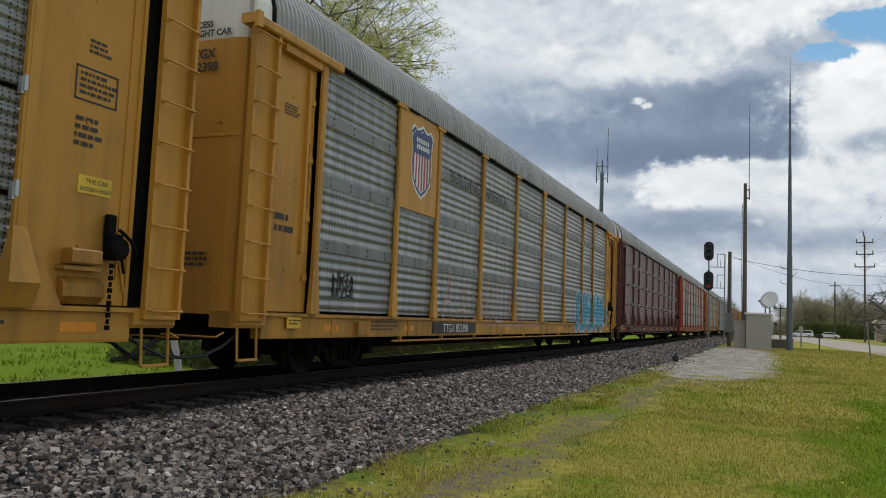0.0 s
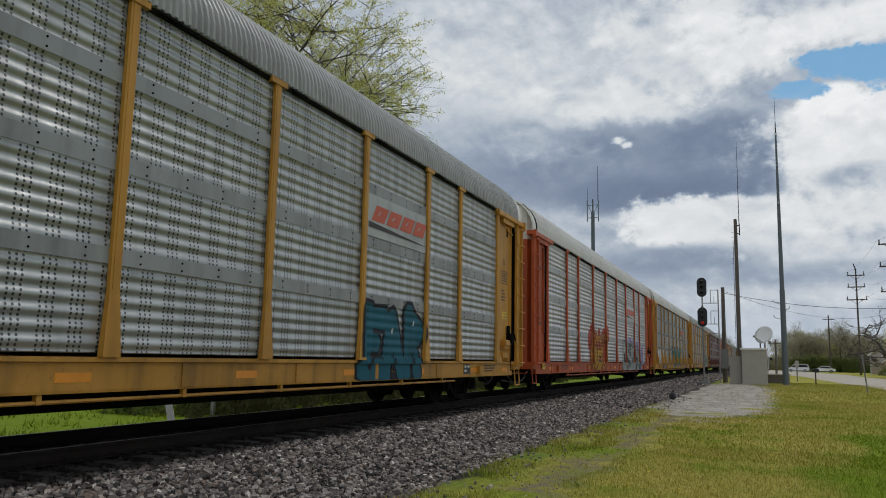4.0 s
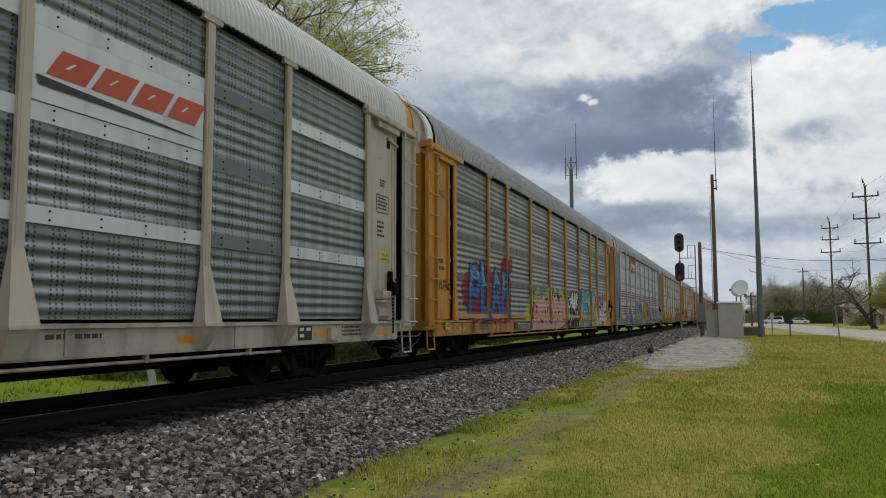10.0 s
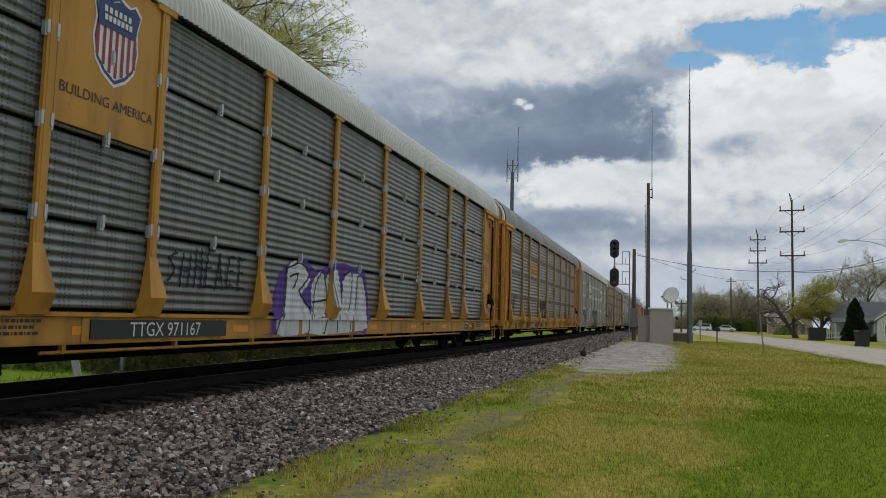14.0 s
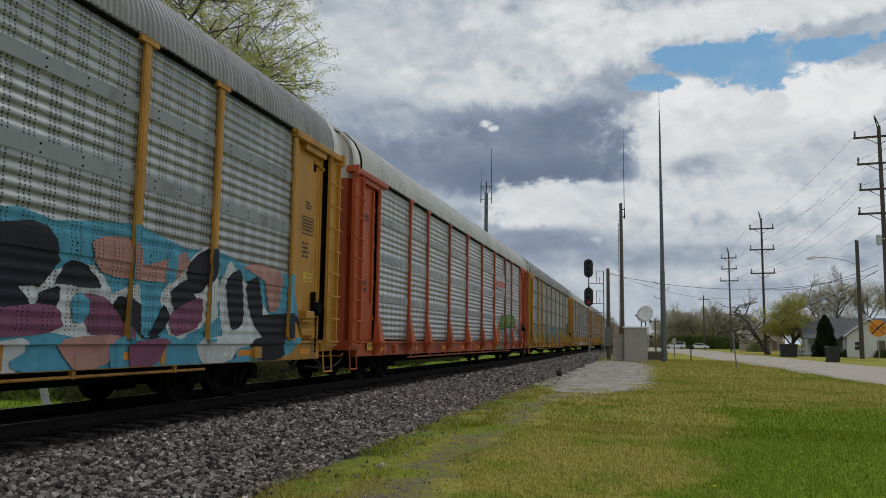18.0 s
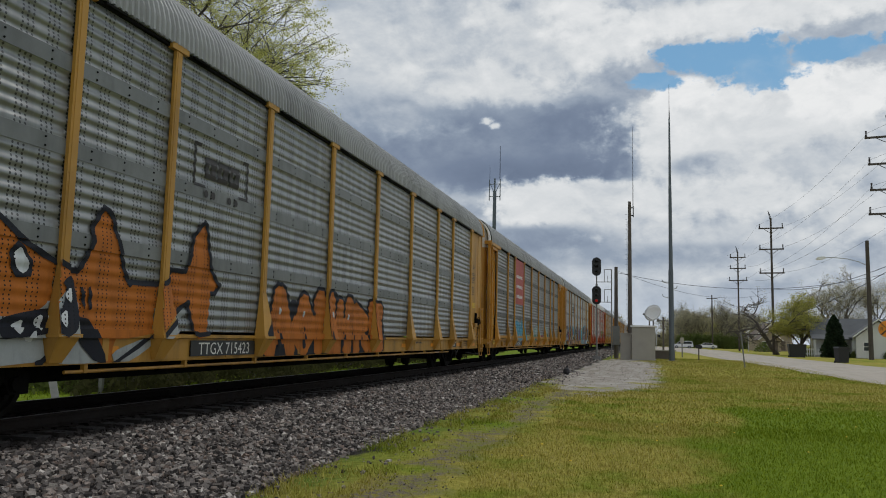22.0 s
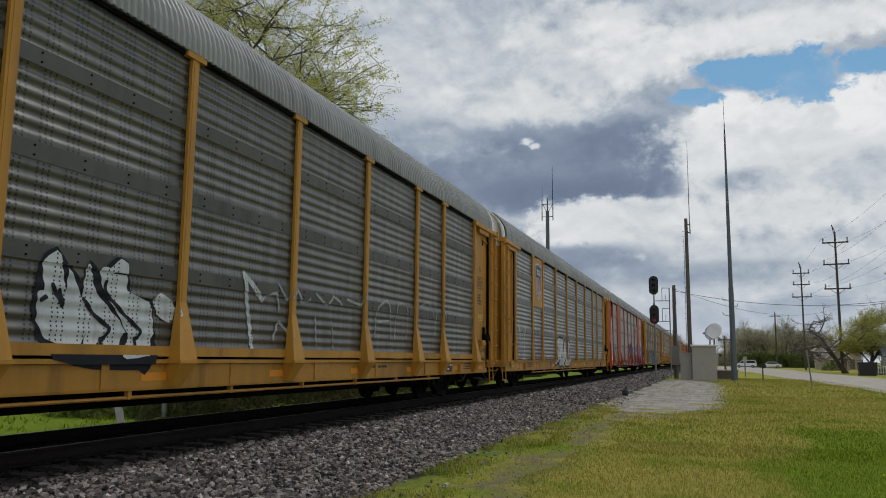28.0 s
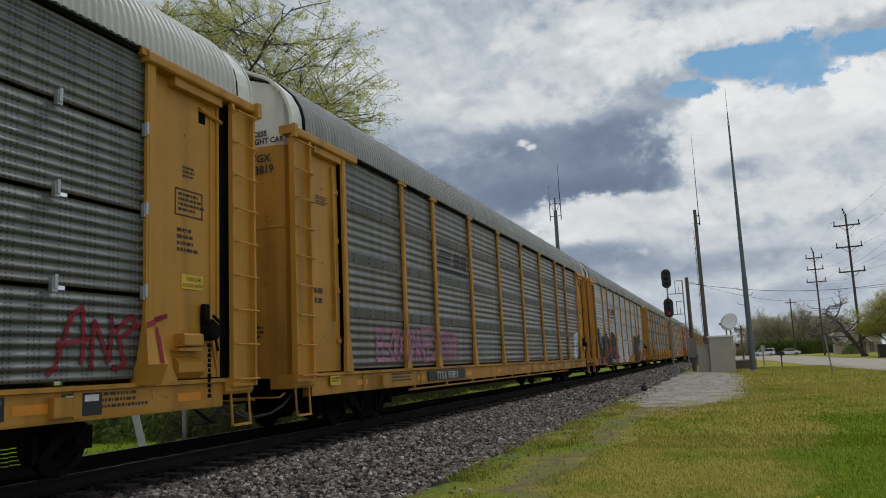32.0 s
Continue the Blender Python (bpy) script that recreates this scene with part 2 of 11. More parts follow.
def perforated(name, colour, dx, dz, size, rib=0.15, first=0.05, metal=0.42, rough=0.40, groups=0.0, grime=0.5, stripe=None):
    """Galvanised sheet with rows of small punched holes, dulled by streaks of road dirt and browner towards its foot.
    stripe: colour of a painted band and its reach in z.
    """
    def build(g, b):
        p = g.n("ShaderNodeTexCoord").outputs["Object"]
        rnd = g.n("ShaderNodeObjectInfo").outputs["Random"]
        sep = g.n("ShaderNodeSeparateXYZ", Vector=p)
        x, y, z = sep.outputs
        cy = g.math("SUBTRACT", g.math("FRACT", g.math("DIVIDE", y, dx)), 0.5)
        cz = g.math("SUBTRACT", g.math("FRACT", g.math("DIVIDE", z, dz)), 0.5)
        d = g.math("SQRT", g.math("ADD", g.math("POWER", g.math("MULTIPLY", cy, dx), 2.0), g.math("POWER", g.math("MULTIPLY", cz, dz), 2.0)))
        hole = g.span(d, size * 1.06, size * 0.94)
        if groups:
            gy = g.math("FRACT", g.math("DIVIDE", y, groups))
            hole = g.math("MULTIPLY", hole, g.math("LESS_THAN", gy, 0.6))
        shift = g.n("ShaderNodeCombineXYZ", Y=g.math("MULTIPLY", rnd, 37.0)).outputs[0]
        q = g.vec("ADD", p, shift).outputs[0]
        streak = g.noise(g.vec("MULTIPLY", q, (1.0, 2.6, 0.3)).outputs[0], 1.8, 6.0, 0.62)
        patch = g.noise(q, 0.7, 5.0, 0.6)
        spangle = g.noise(q, 55.0, 3.0, 0.6)
        c = g.mix(g.math("MULTIPLY", g.span(streak, 0.4, 0.72), grime), colour, tuple(v * 0.5 for v in colour))
        c = g.mix(g.math("MULTIPLY", g.span(patch, 0.42, 0.75), 0.5), c, tuple(min(1, v * 1.3 + 0.01) for v in colour))
        c = g.mix(g.math("MULTIPLY", g.span(spangle, 0.45, 0.7), 0.18), c, tuple(v * 0.72 for v in colour))
        # browner towards the lower edge, in uneven patches
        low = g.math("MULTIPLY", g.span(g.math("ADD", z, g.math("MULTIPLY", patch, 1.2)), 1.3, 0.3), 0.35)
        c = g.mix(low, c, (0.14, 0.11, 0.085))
        c = g.mix(hole, c, (0.012, 0.012, 0.014))
        put(g, b, Base_Color=c, Metallic=g.math("MULTIPLY", g.math("SUBTRACT", 1.0, hole), metal), Roughness=g.span(streak, 0.2, 0.9, rough - 0.08, rough + 0.2), Coat_Weight=0.5, Coat_Roughness=0.36)
        wave = g.math("SINE", g.math("MULTIPLY", g.math("SUBTRACT", z, first), 2 * math.pi / rib))
        bump(g, b, g.math("ADD", wave, g.math("MULTIPLY", g.math("SUBTRACT", spangle, hole), 0.05)), 1.0, 0.011)
    return material(name, build)


def sprayed(name, colour, holes=True):
    """Spray paint over the punched sheet."""
    def build(g, b):
        p = g.n("ShaderNodeTexCoord").outputs["Object"]
        sep = g.n("ShaderNodeSeparateXYZ", Vector=p)
        x, y, z = sep.outputs
        cloudy = g.noise(p, 2.2, 5.0, 0.6)
        fine = g.noise(p, 40.0, 4.0, 0.6)
        c = g.mix(g.math("MULTIPLY", g.span(cloudy, 0.38, 0.68), 0.5), colour, tuple(v * 0.55 + 0.004 for v in colour))
        c = g.mix(g.math("MULTIPLY", g.span(fine, 0.5, 0.75), 0.35), c, tuple(min(1, v * 1.2 + 0.008) for v in colour))
        # road dirt in runs
        runs = g.noise(g.vec("MULTIPLY", p, (1.0, 3.2, 0.5)).outputs[0], 2.4, 5.0, 0.6)
        c = g.mix(g.math("MULTIPLY", g.span(runs, 0.48, 0.72), 0.42), c, tuple(v * 0.35 + w for v, w in zip(colour, (0.030, 0.022, 0.014))))
        if holes:
            cy = g.math("MULTIPLY", g.math("SUBTRACT", g.math("FRACT", g.math("DIVIDE", y, 0.075)), 0.5), 0.075)
            cz = g.math("MULTIPLY", g.math("SUBTRACT", g.math("FRACT", g.math("DIVIDE", z, 0.047)), 0.5), 0.047)
            d = g.math("SQRT", g.math("ADD", g.math("POWER", cy, 2.0), g.math("POWER", cz, 2.0)))
            hole = g.math("MULTIPLY", g.math("MULTIPLY", g.span(d, 0.013, 0.009), g.math("GREATER_THAN", z, 1.06)), g.math("LESS_THAN", g.math("FRACT", g.math("DIVIDE", y, 0.375)), 0.6))
            c = g.mix(hole, c, (0.012, 0.012, 0.014))
        put(g, b, Base_Color=c, Roughness=0.6, Specular_IOR_Level=0.18)
        bump(g, b, fine, 0.1, 0.003)
    return material(name, build)


def plain(name, colour, rough=0.6, metal=0.0, vary=0.25, scale=6.0, relief=0.15):
    def build(g, b):
        p = g.n("ShaderNodeTexCoord").outputs["Object"]
        a = g.noise(p, scale, 6.0, 0.6)
        c2 = g.noise(p, scale * 0.15, 4.0, 0.6)
        c = g.mix(g.math("MULTIPLY", g.span(a, 0.4, 0.7), vary), colour, tuple(v * 0.5 for v in colour))
        c = g.mix(g.math("MULTIPLY", g.span(c2, 0.4, 0.7), vary), c, tuple(min(1, v * 1.35) for v in colour))
        put(g, b, Base_Color=c, Roughness=rough, Metallic=metal)
        bump(g, b, a, relief, 0.005)
    return material(name, build)


YELLOW = (0.52, 0.250, 0.032)
OCHRE = (0.42, 0.20, 0.05)
BUFF = (0.52, 0.27, 0.046)
ORANGE = (0.46, 0.085, 0.022)
MAROON = (0.115, 0.028, 0.022)
GREYP = (0.36, 0.37, 0.36)
BEIGE = (0.50, 0.43, 0.345)
M = {}
for key, colour in dict(yellow=YELLOW, ochre=OCHRE, buff=BUFF, orange=ORANGE, maroon=MAROON, grey=GREYP, beige=BEIGE).items():
    M[key] = rusted(key + "_paint", colour)
    M[key + "_sill"] = rusted(key + "_sill_paint", tuple(v * 0.9 for v in colour), amount=0.85, grime=0.8)
M["cap"] = rusted("off_white_paint", (0.74, 0.73, 0.69), amount=0.25, grime=0.35)
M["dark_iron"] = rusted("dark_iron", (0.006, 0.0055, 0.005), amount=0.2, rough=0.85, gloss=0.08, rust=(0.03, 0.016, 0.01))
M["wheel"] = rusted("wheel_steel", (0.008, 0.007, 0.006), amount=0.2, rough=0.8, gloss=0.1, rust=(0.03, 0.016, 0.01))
M["tread"] = plain("wheel_tread", (0.35, 0.34, 0.33), 0.3, 0.9, 0.1)
M["roof_light"] = rusted("pale_roof_sheet", (0.62, 0.61, 0.58), amount=0.10, metal=0.15, grime=0.25)
M["roof_grey"] = rusted("grey_roof_sheet", (0.34, 0.34, 0.33), amount=0.15, metal=0.2, grime=0.45)
SHEETS = dict(pale=(0.39, 0.40, 0.39), silver=(0.49, 0.50, 0.50), mid=(0.27, 0.278, 0.268), slate=(0.21, 0.22, 0.214), dull=(0.165, 0.162, 0.14), dark=(0.14, 0.133, 0.115), gloom=(0.145, 0.158, 0.152), red=(0.15, 0.045, 0.035))
for key, colour in SHEETS.items():
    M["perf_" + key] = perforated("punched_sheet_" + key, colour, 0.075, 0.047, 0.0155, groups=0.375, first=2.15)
    M["fine_" + key] = perforated("fine_screen_" + key, colour, 0.07, 0.044, 0.0128, rib=0.118, first=0.0, rough=0.42, groups=0.35)
    M["panel_" + key] = rusted("smooth_sheet_" + key, tuple(v * 1.08 for v in colour), amount=0.1, metal=0.3, grime=0.35)
    M["band_" + key] = rusted("band_sheet_" + key, tuple(v * 0.8 for v in colour), amount=0.12, metal=0.35, grime=0.5)
M["band_bright"] = rusted("bright_band", (0.66, 0.67, 0.66), amount=0.1, metal=0.2, grime=0.4)
M["stripe_red"] = sprayed("red_stripe_paint", (0.26, 0.028, 0.045))
M["black"] = plain("black_paint", (0.018, 0.018, 0.02), 0.5)
M["white"] = plain("white_paint", (0.72, 0.72, 0.69), 0.55)
M["letter_dark"] = plain("dark_lettering", (0.035, 0.03, 0.028), 0.6)
M["letter_light"] = plain("pale_lettering", (0.70, 0.69, 0.64), 0.6)
M["label_yellow"] = plain("yellow_label", (0.72, 0.46, 0.03), 0.5)
M["label_orange"] = plain("reflector_strip", (0.75, 0.27, 0.015), 0.4)
M["galvanised"] = plain("galvanised_steel", (0.48, 0.49, 0.50), 0.45, 0.6, 0.25)
M["rubber"] = plain("black_rubber", (0.02, 0.02, 0.02), 0.6)


# ---- mesh helpers ----
class Build:
    """Collects boxes, tubes and sheets into one mesh."""

    def __init__(self):
        self.v, self.f, self.m = [], [], []

    def add(self, verts, faces, mat=0):
        o = len(self.v)
        self.v += [tuple(p) for p in verts]
        self.f += [tuple(i + o for i in face) for face in faces]
        self.m += [mat] * len(faces)
        return self

    def box(self, x0, x1, y0, y1, z0, z1, mat=0, bevel=0.0):
        if bevel:
            return self.prism([(x0 + bevel, z0), (x1 - bevel, z0), (x1, z0 + bevel), (x1, z1 - bevel), (x1 - bevel, z1), (x0 + bevel, z1), (x0, z1 - bevel), (x0, z0 + bevel)], y0, y1, mat)
        v = [(x, y, z) for x in (x0, x1) for y in (y0, y1) for z in (z0, z1)]
        return self.add(v, [(0, 1, 3, 2), (4, 6, 7, 5), (0, 4, 5, 1), (2, 3, 7, 6), (0, 2, 6, 4), (1, 5, 7, 3)], mat)

    def prism(self, outline, y0, y1, mat=0, axis="y"):
        """A profile (a, b) pushed along an axis: for y the profile is (x, z), for x it is (y, z), for z it is (x, y)."""
        n = len(outline)
        lay = {"y": lambda a, b, s: (a, s, b), "x": lambda a, b, s: (s, a, b), "z": lambda a, b, s: (a, b, s)}[axis]
        v = [lay(a, b, y0) for a, b in outline] + [lay(a, b, y1) for a, b in outline]
        f = [(i, (i + 1) % n, n + (i + 1) % n, n + i) for i in range(n)]
        return self.add(v, f + [tuple(range(n))[::-1], tuple(range(n, 2 * n))], mat)

    def tube(self, a, b, r, r2=None, n=6, mat=0, caps=True):
        a, b = Vector(a), Vector(b)
        r2 = r if r2 is None else r2
        d = (b - a).normalized()
        u = d.orthogonal().normalized()
        w = d.cross(u)
        v = [a + r * (math.cos(t) * u + math.sin(t) * w) for t in (2 * math.pi * i / n for i in range(n))]
        v += [b + r2 * (math.cos(t) * u + math.sin(t) * w) for t in (2 * math.pi * i / n for i in range(n))]
        f = [(i, (i + 1) % n, n + (i + 1) % n, n + i) for i in range(n)]
        return self.add(v, f + ([tuple(range(n))[::-1], tuple(range(n, 2 * n))] if caps else []), mat)

    def path(self, pts, r, n=6, mat=0):
        for a, b in zip(pts, pts[1:]):
            self.tube(a, b, r, n=n, mat=mat)
        return self

    def lathe(self, profile, n=20, axis="x", mat=0, at=(0, 0, 0)):
        """Profile of (along, radius) turned round an axis."""
        m = len(profile)
        v = []
        for s, r in profile:
            for i in range(n):
                c, d = r * math.cos(2 * math.pi * i / n), r * math.sin(2 * math.pi * i / n)
                p = {"x": (s, c, d), "y": (d, s, c), "z": (c, d, s)}[axis]
                v.append((p[0] + at[0], p[1] + at[1], p[2] + at[2]))
        f = [(j * n + i, j * n + (i + 1) % n, (j + 1) * n + (i + 1) % n, (j + 1) * n + i) for j in range(m - 1) for i in range(n)]
        return self.add(v, f + [tuple(range(n))[::-1], tuple(range((m - 1) * n, m * n))], mat)

    def mesh(self, name, *mats, smooth=False):
        me = bpy.data.meshes.new(name)
        me.from_pydata(self.v, [], self.f)
        for m in mats:
            me.materials.append(M[m] if isinstance(m, str) else m)
        if any(self.m):
            me.polygons.foreach_set("material_index", self.m)
        if smooth:
            me.polygons.foreach_set("use_smooth", [True] * len(self.f))
        bm = bmesh.new()
        bm.from_mesh(me)
        bmesh.ops.recalc_face_normals(bm, faces=bm.faces)
        bm.to_mesh(me)
        bm.free()
        me.update()
        return me


def part(name, me, parent, label="", at=(0, 0, 0), turn=0.0):
    ob = new(name, me)
    ob.parent = parent
    ob.location = at
    if turn:
        ob.rotation_euler = (0, 0, radians(turn))
    return tagged(ob, label) if label else ob


def thing(name, label, category, at=(0, 0, 0), group="", kind=""):
    ob = new(name)
    ob.location = at
    return tagged(ob, label, category, group, kind)


def solo(name, me, label, category, at=(0, 0, 0), group="", kind=""):
    ob = new(name, me)
    ob.location = at
    return tagged(ob, label, category, group, kind)

# ---- the train ----
TRACK_X, RAIL_Z = -7.95, 0.55
CAR_LEN, PITCH = 27.58, 28.7
SIDE = 1.55                        # from the centre line to the face of the side sheets
POSTS = (1.85, 4.63, 6.55, 9.38, 12.21, 15.04, 17.87, 20.70, 22.62, 25.40)
DECK, SILL_LOW, GUTTER = 1.0, 0.63, 5.08
BAYS = list(zip(POSTS, POSTS[1:]))
BANDS = ((1.99, 2.17), (3.01, 3.20), (3.99, 4.18))


def ripple(z, seams=False):
    """How far the sheet swings out at a height over the rail."""
    if seams:
        return 0.016 * math.sin(z * 2 * math.pi / 0.118)
    for a, b in BANDS:
        if a - 0.01 <= z <= b + 0.01:
            return 0.012
    return 0.009 * math.sin((z - BANDS[0][1]) * 2 * math.pi / 0.15)


def levels(z0, z1, step):
    n = max(1, round((z1 - z0) / step))
    return [z0 + (z1 - z0) * i / n for i in range(n + 1)]


@lru_cache(None)
def sheet_mesh(width, sheet, bright=False, striped=False):
    """One bay of the side: ribbed punched sheet with three flat bands of bolts."""
    b = Build()
    edges = [DECK + 0.05, *[z for band in BANDS for z in band], GUTTER - 0.04]
    for i, (z0, z1) in enumerate(zip(edges, edges[1:])):
        band = i % 2 == 1
        zs = [z0, z1] if band else levels(z0, z1, 0.025)
        v = []
        for z in zs:
            x = 0.022 if band else ripple(z)
            v += [(x, 0, z), (x, width, z)]
        b.add(v, [(2 * j, 2 * j + 1, 2 * j + 3, 2 * j + 2) for j in range(len(zs) - 1)], 1 if band else 0)
        if striped and not band:
            for j in range(len(zs) - 1):
                m = (zs[j] + zs[j + 1]) / 2
                if ripple(m) > 0.0 and (1.2 < m < 1.86 or 2.2 < m < 2.66):
                    b.m[j - len(zs) + 1] = 3
        if band:
            b.add([(0.022, 0, z0), (0.022, width, z0), (-0.02, width, z0), (-0.02, 0, z0)], [(0, 1, 2, 3)], 1)
            n = max(2, round(width / 0.62))
            for j in range(n):
                y = (j + 0.5) * width / n
                for z in (z0 + 0.045, z1 - 0.045):
                    b.tube((0.02, y, z), (0.034, y, z), 0.015, 0.011, 5, 2)
    b.box(-0.03, -0.02, 0, width, DECK + 0.04, GUTTER - 0.03, 1)
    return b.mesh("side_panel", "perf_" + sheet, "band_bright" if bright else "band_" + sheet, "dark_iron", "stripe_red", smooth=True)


@lru_cache(None)
def screen_mesh(width, height, sheet):
    """One of four stacked screens in a bay."""
    b = Build()
    zs = levels(0, height, 0.0236)
    v = []
    for z in zs:
        x = 0.008 * math.sin(z * 2 * math.pi / 0.118)
        v += [(x, 0, z), (x, width, z)]
    b.add(v, [(2 * j, 2 * j + 1, 2 * j + 3, 2 * j + 2) for j in range(len(zs) - 1)], 0)
    b.box(-0.03, -0.02, 0, width, 0, height, 0)
    return b.mesh("screen_panel", "fine_" + sheet, smooth=True)


FEET = dict(band=(0.06, DECK, 0.125), screen=(0.16, DECK + 0.2, 0.17), wide=(0.17, DECK - 0.03, 0.18))


@lru_cache(None)
def post_mesh(paint, style):
    """An upright of the side; on some cars it flares to a broad foot over the sill."""
    b = Build()
    w = 0.072
    # the shaft, a shallow channel
    b.box(-0.02, 0.028, -w, w, 1.72, GUTTER - 0.12, 0)
    b.box(0.028, 0.034, -w * 0.5, w * 0.5, 1.72, GUTTER - 0.14, 0)
    # the flared foot
    out, foot, wide = FEET.get(style, FEET["band"])
    b.add([(-0.02, -w, 1.72), (-0.02, w, 1.72), (-0.02, wide, foot), (-0.02, -wide, foot),
           (0.034, -w, 1.72), (0.034, w, 1.72), (out, wide, foot), (out, -wide, foot)],
          [(0, 1, 2, 3), (4, 7, 6, 5), (0, 4, 5, 1), (1, 5, 6, 2), (2, 6, 7, 3), (3, 7, 4, 0)])
    if style != "band":
        # the bracket that carries the foot on the sill
        low, thin, back = (DECK - 0.03, wide * 1.1, 0.045) if style == "screen" else (SILL_LOW + 0.03, wide * 0.55, 0.0)
        b.add([(-0.08, -wide, foot), (-0.08, wide, foot), (-0.08, thin, low), (-0.08, -thin, low),
               (out - 0.002, -wide, foot), (out - 0.002, wide, foot), (back, thin, low), (back, -thin, low)],
              [(0, 1, 2, 3), (4, 7, 6, 5), (0, 4, 5, 1), (1, 5, 6, 2), (2, 6, 7, 3), (3, 7, 4, 0)])
        if style != "screen":
            b.box(-0.02, out + 0.015, -wide - 0.01, wide + 0.01, foot - 0.02, foot + 0.02)
    # the head, a tee under the eaves
    b.box(-0.02, 0.05, -0.20, 0.20, GUTTER - 0.12, GUTTER - 0.03, 0)
    return b.mesh("post", paint)


@lru_cache(None)
def roof_mesh(paint, rise, short=0.0):
    """Ribbed sheet bent over the top of the car."""
    b = Build()
    prof = roof_profile(rise)
    step, y, rows = 0.036, 0.42, []
    i = 0
    while y < CAR_LEN - 0.42 - short:
        rows.append((y, 0.0 if i % 4 in (0, 1) else 0.036))
        y += step * (0.6 if i % 2 else 1.0)
        i += 1
    v = []
    for y, h in rows:
        for x, z in prof:
            k = Vector((x, 0.0, z - GUTTER + 0.5)).normalized()
            v.append((x + k.x * h, y, z + k.z * h))
    n = len(prof)
    f = [(j * n + i, j * n + i + 1, (j + 1) * n + i + 1, (j + 1) * n + i) for j in range(len(rows) - 1) for i in range(n - 1)]
    b.add(v, f, 0)
    return b.mesh("roof", paint)


def roof_profile(rise):
    """Half round of the roof over the eaves; rise: how far its shoulder stands up."""
    half = [(1.56, -0.05), (1.55, 0.16), (1.50, 0.34), (1.37, 0.55), (1.12, 0.77), (0.6, 0.98), (0.0, 1.05)]
    prof = [(x, GUTTER + z * (rise if z > 0 else 1.0)) for x, z in half]
    return prof + [(-x, z) for x, z in prof[-2::-1]]


@lru_cache(None)
def cap_mesh(paint, rise):
    """The smooth end of the roof with a dark weather strip and a folded rim."""
    b = Build()
    prof = [(x * 1.006, GUTTER + (z - GUTTER) * 1.012) for x, z in roof_profile(rise)]
    n = len(prof)
    for y0, y1, s, mat in ((0.03, 0.38, 0.985, 0), (0.0, 0.03, 1.0, 0), (0.38, 0.45, 1.0, 1)):
        ring = lambda y, q: [(x * q, y, GUTTER + (z - GUTTER) * q) for x, z in prof]
        v = ring(y0, s) + ring(y1, s) + ring(y1, s - 0.03) + ring(y0, s - 0.03)
        f = [(a * n + i, a * n + i + 1, c * n + i + 1, c * n + i) for a, c in ((0, 1), (1, 2), (2, 3), (3, 0)) for i in range(n - 1)]
        b.add(v, f, mat)
    for x, z in prof[2:-2]:
        b.tube((x * 0.97, 0.01, GUTTER + (z - GUTTER) * 0.95), (x * 0.97, -0.012, GUTTER + (z - GUTTER) * 0.95), 0.022, n=6)
    return b.mesh("roof_cap", paint, "dark_iron")


@lru_cache(None)
def end_door_mesh(paint, cap, rise):
    """The bowed end doors, painted pale at the top."""
    b = Build()
    line = [(-1.42, 0.55), (-1.40, 0.28), (-1.32, 0.16), (-1.18, 0.11), (-0.03, 0.09), (-0.015, 0.11), (0.015, 0.11), (0.03, 0.09), (1.18, 0.11), (1.32, 0.16), (1.40, 0.28), (1.42, 0.55)]
    tops = [GUTTER + rise * (0.30 if abs(x) > 1.39 else 0.52 if abs(x) > 1.25 else 0.68 if abs(x) > 1.0 else 1.0) for x, _ in line]
    split = GUTTER - 0.30
    rows = [[(x, y, DECK - 0.05) for x, y in line], [(x, y, 3.38) for x, y in line], [(x, y - 0.012, 3.39) for x, y in line], [(x, y - 0.012, 3.42) for x, y in line],
            [(x, y, 3.43) for x, y in line], [(x, y, split) for x, y in line], [(x, y, t) for (x, y), t in zip(line, tops)]]
    n = len(line)
    for j, (lo, hi) in enumerate(zip(rows, rows[1:])):
        b.add(lo + hi, [(i, i + 1, n + i + 1, n + i) for i in range(n - 1)], 1 if j == 5 else 0)
    for x in (-1.0, -0.35, 0.35, 1.0):
        for z in (1.3, 2.5, 3.6):
            b.tube((x, 0.12, z), (x, 0.07, z), 0.03, n=6)
    # rows of rivets along the seams
    for i in range(19):
        x = -1.08 + i * 0.12
        y = 0.09 + (abs(x) - 0.03) * 0.0174
        for z in (3.34, 3.47, 2.05):
            b.tube((x, y + 0.01, z), (x, y - 0.008, z), 0.010, n=5)
        b.tube((x, y + 0.01, split + 0.62), (x, y - 0.008, split + 0.62), 0.010, n=5, mat=1)
    for i in range(12):
        z = 1.3 + i * 0.19
        for x, y in ((-1.13, 0.109), (1.13, 0.109)):
            b.tube((x, y + 0.01, z), (x, y - 0.008, z), 0.010, n=5)
    b.box(-1.4, 1.4, 0.3, 0.34, DECK, GUTTER + 0.2, 0)
    return b.mesh("end_door", paint, cap)


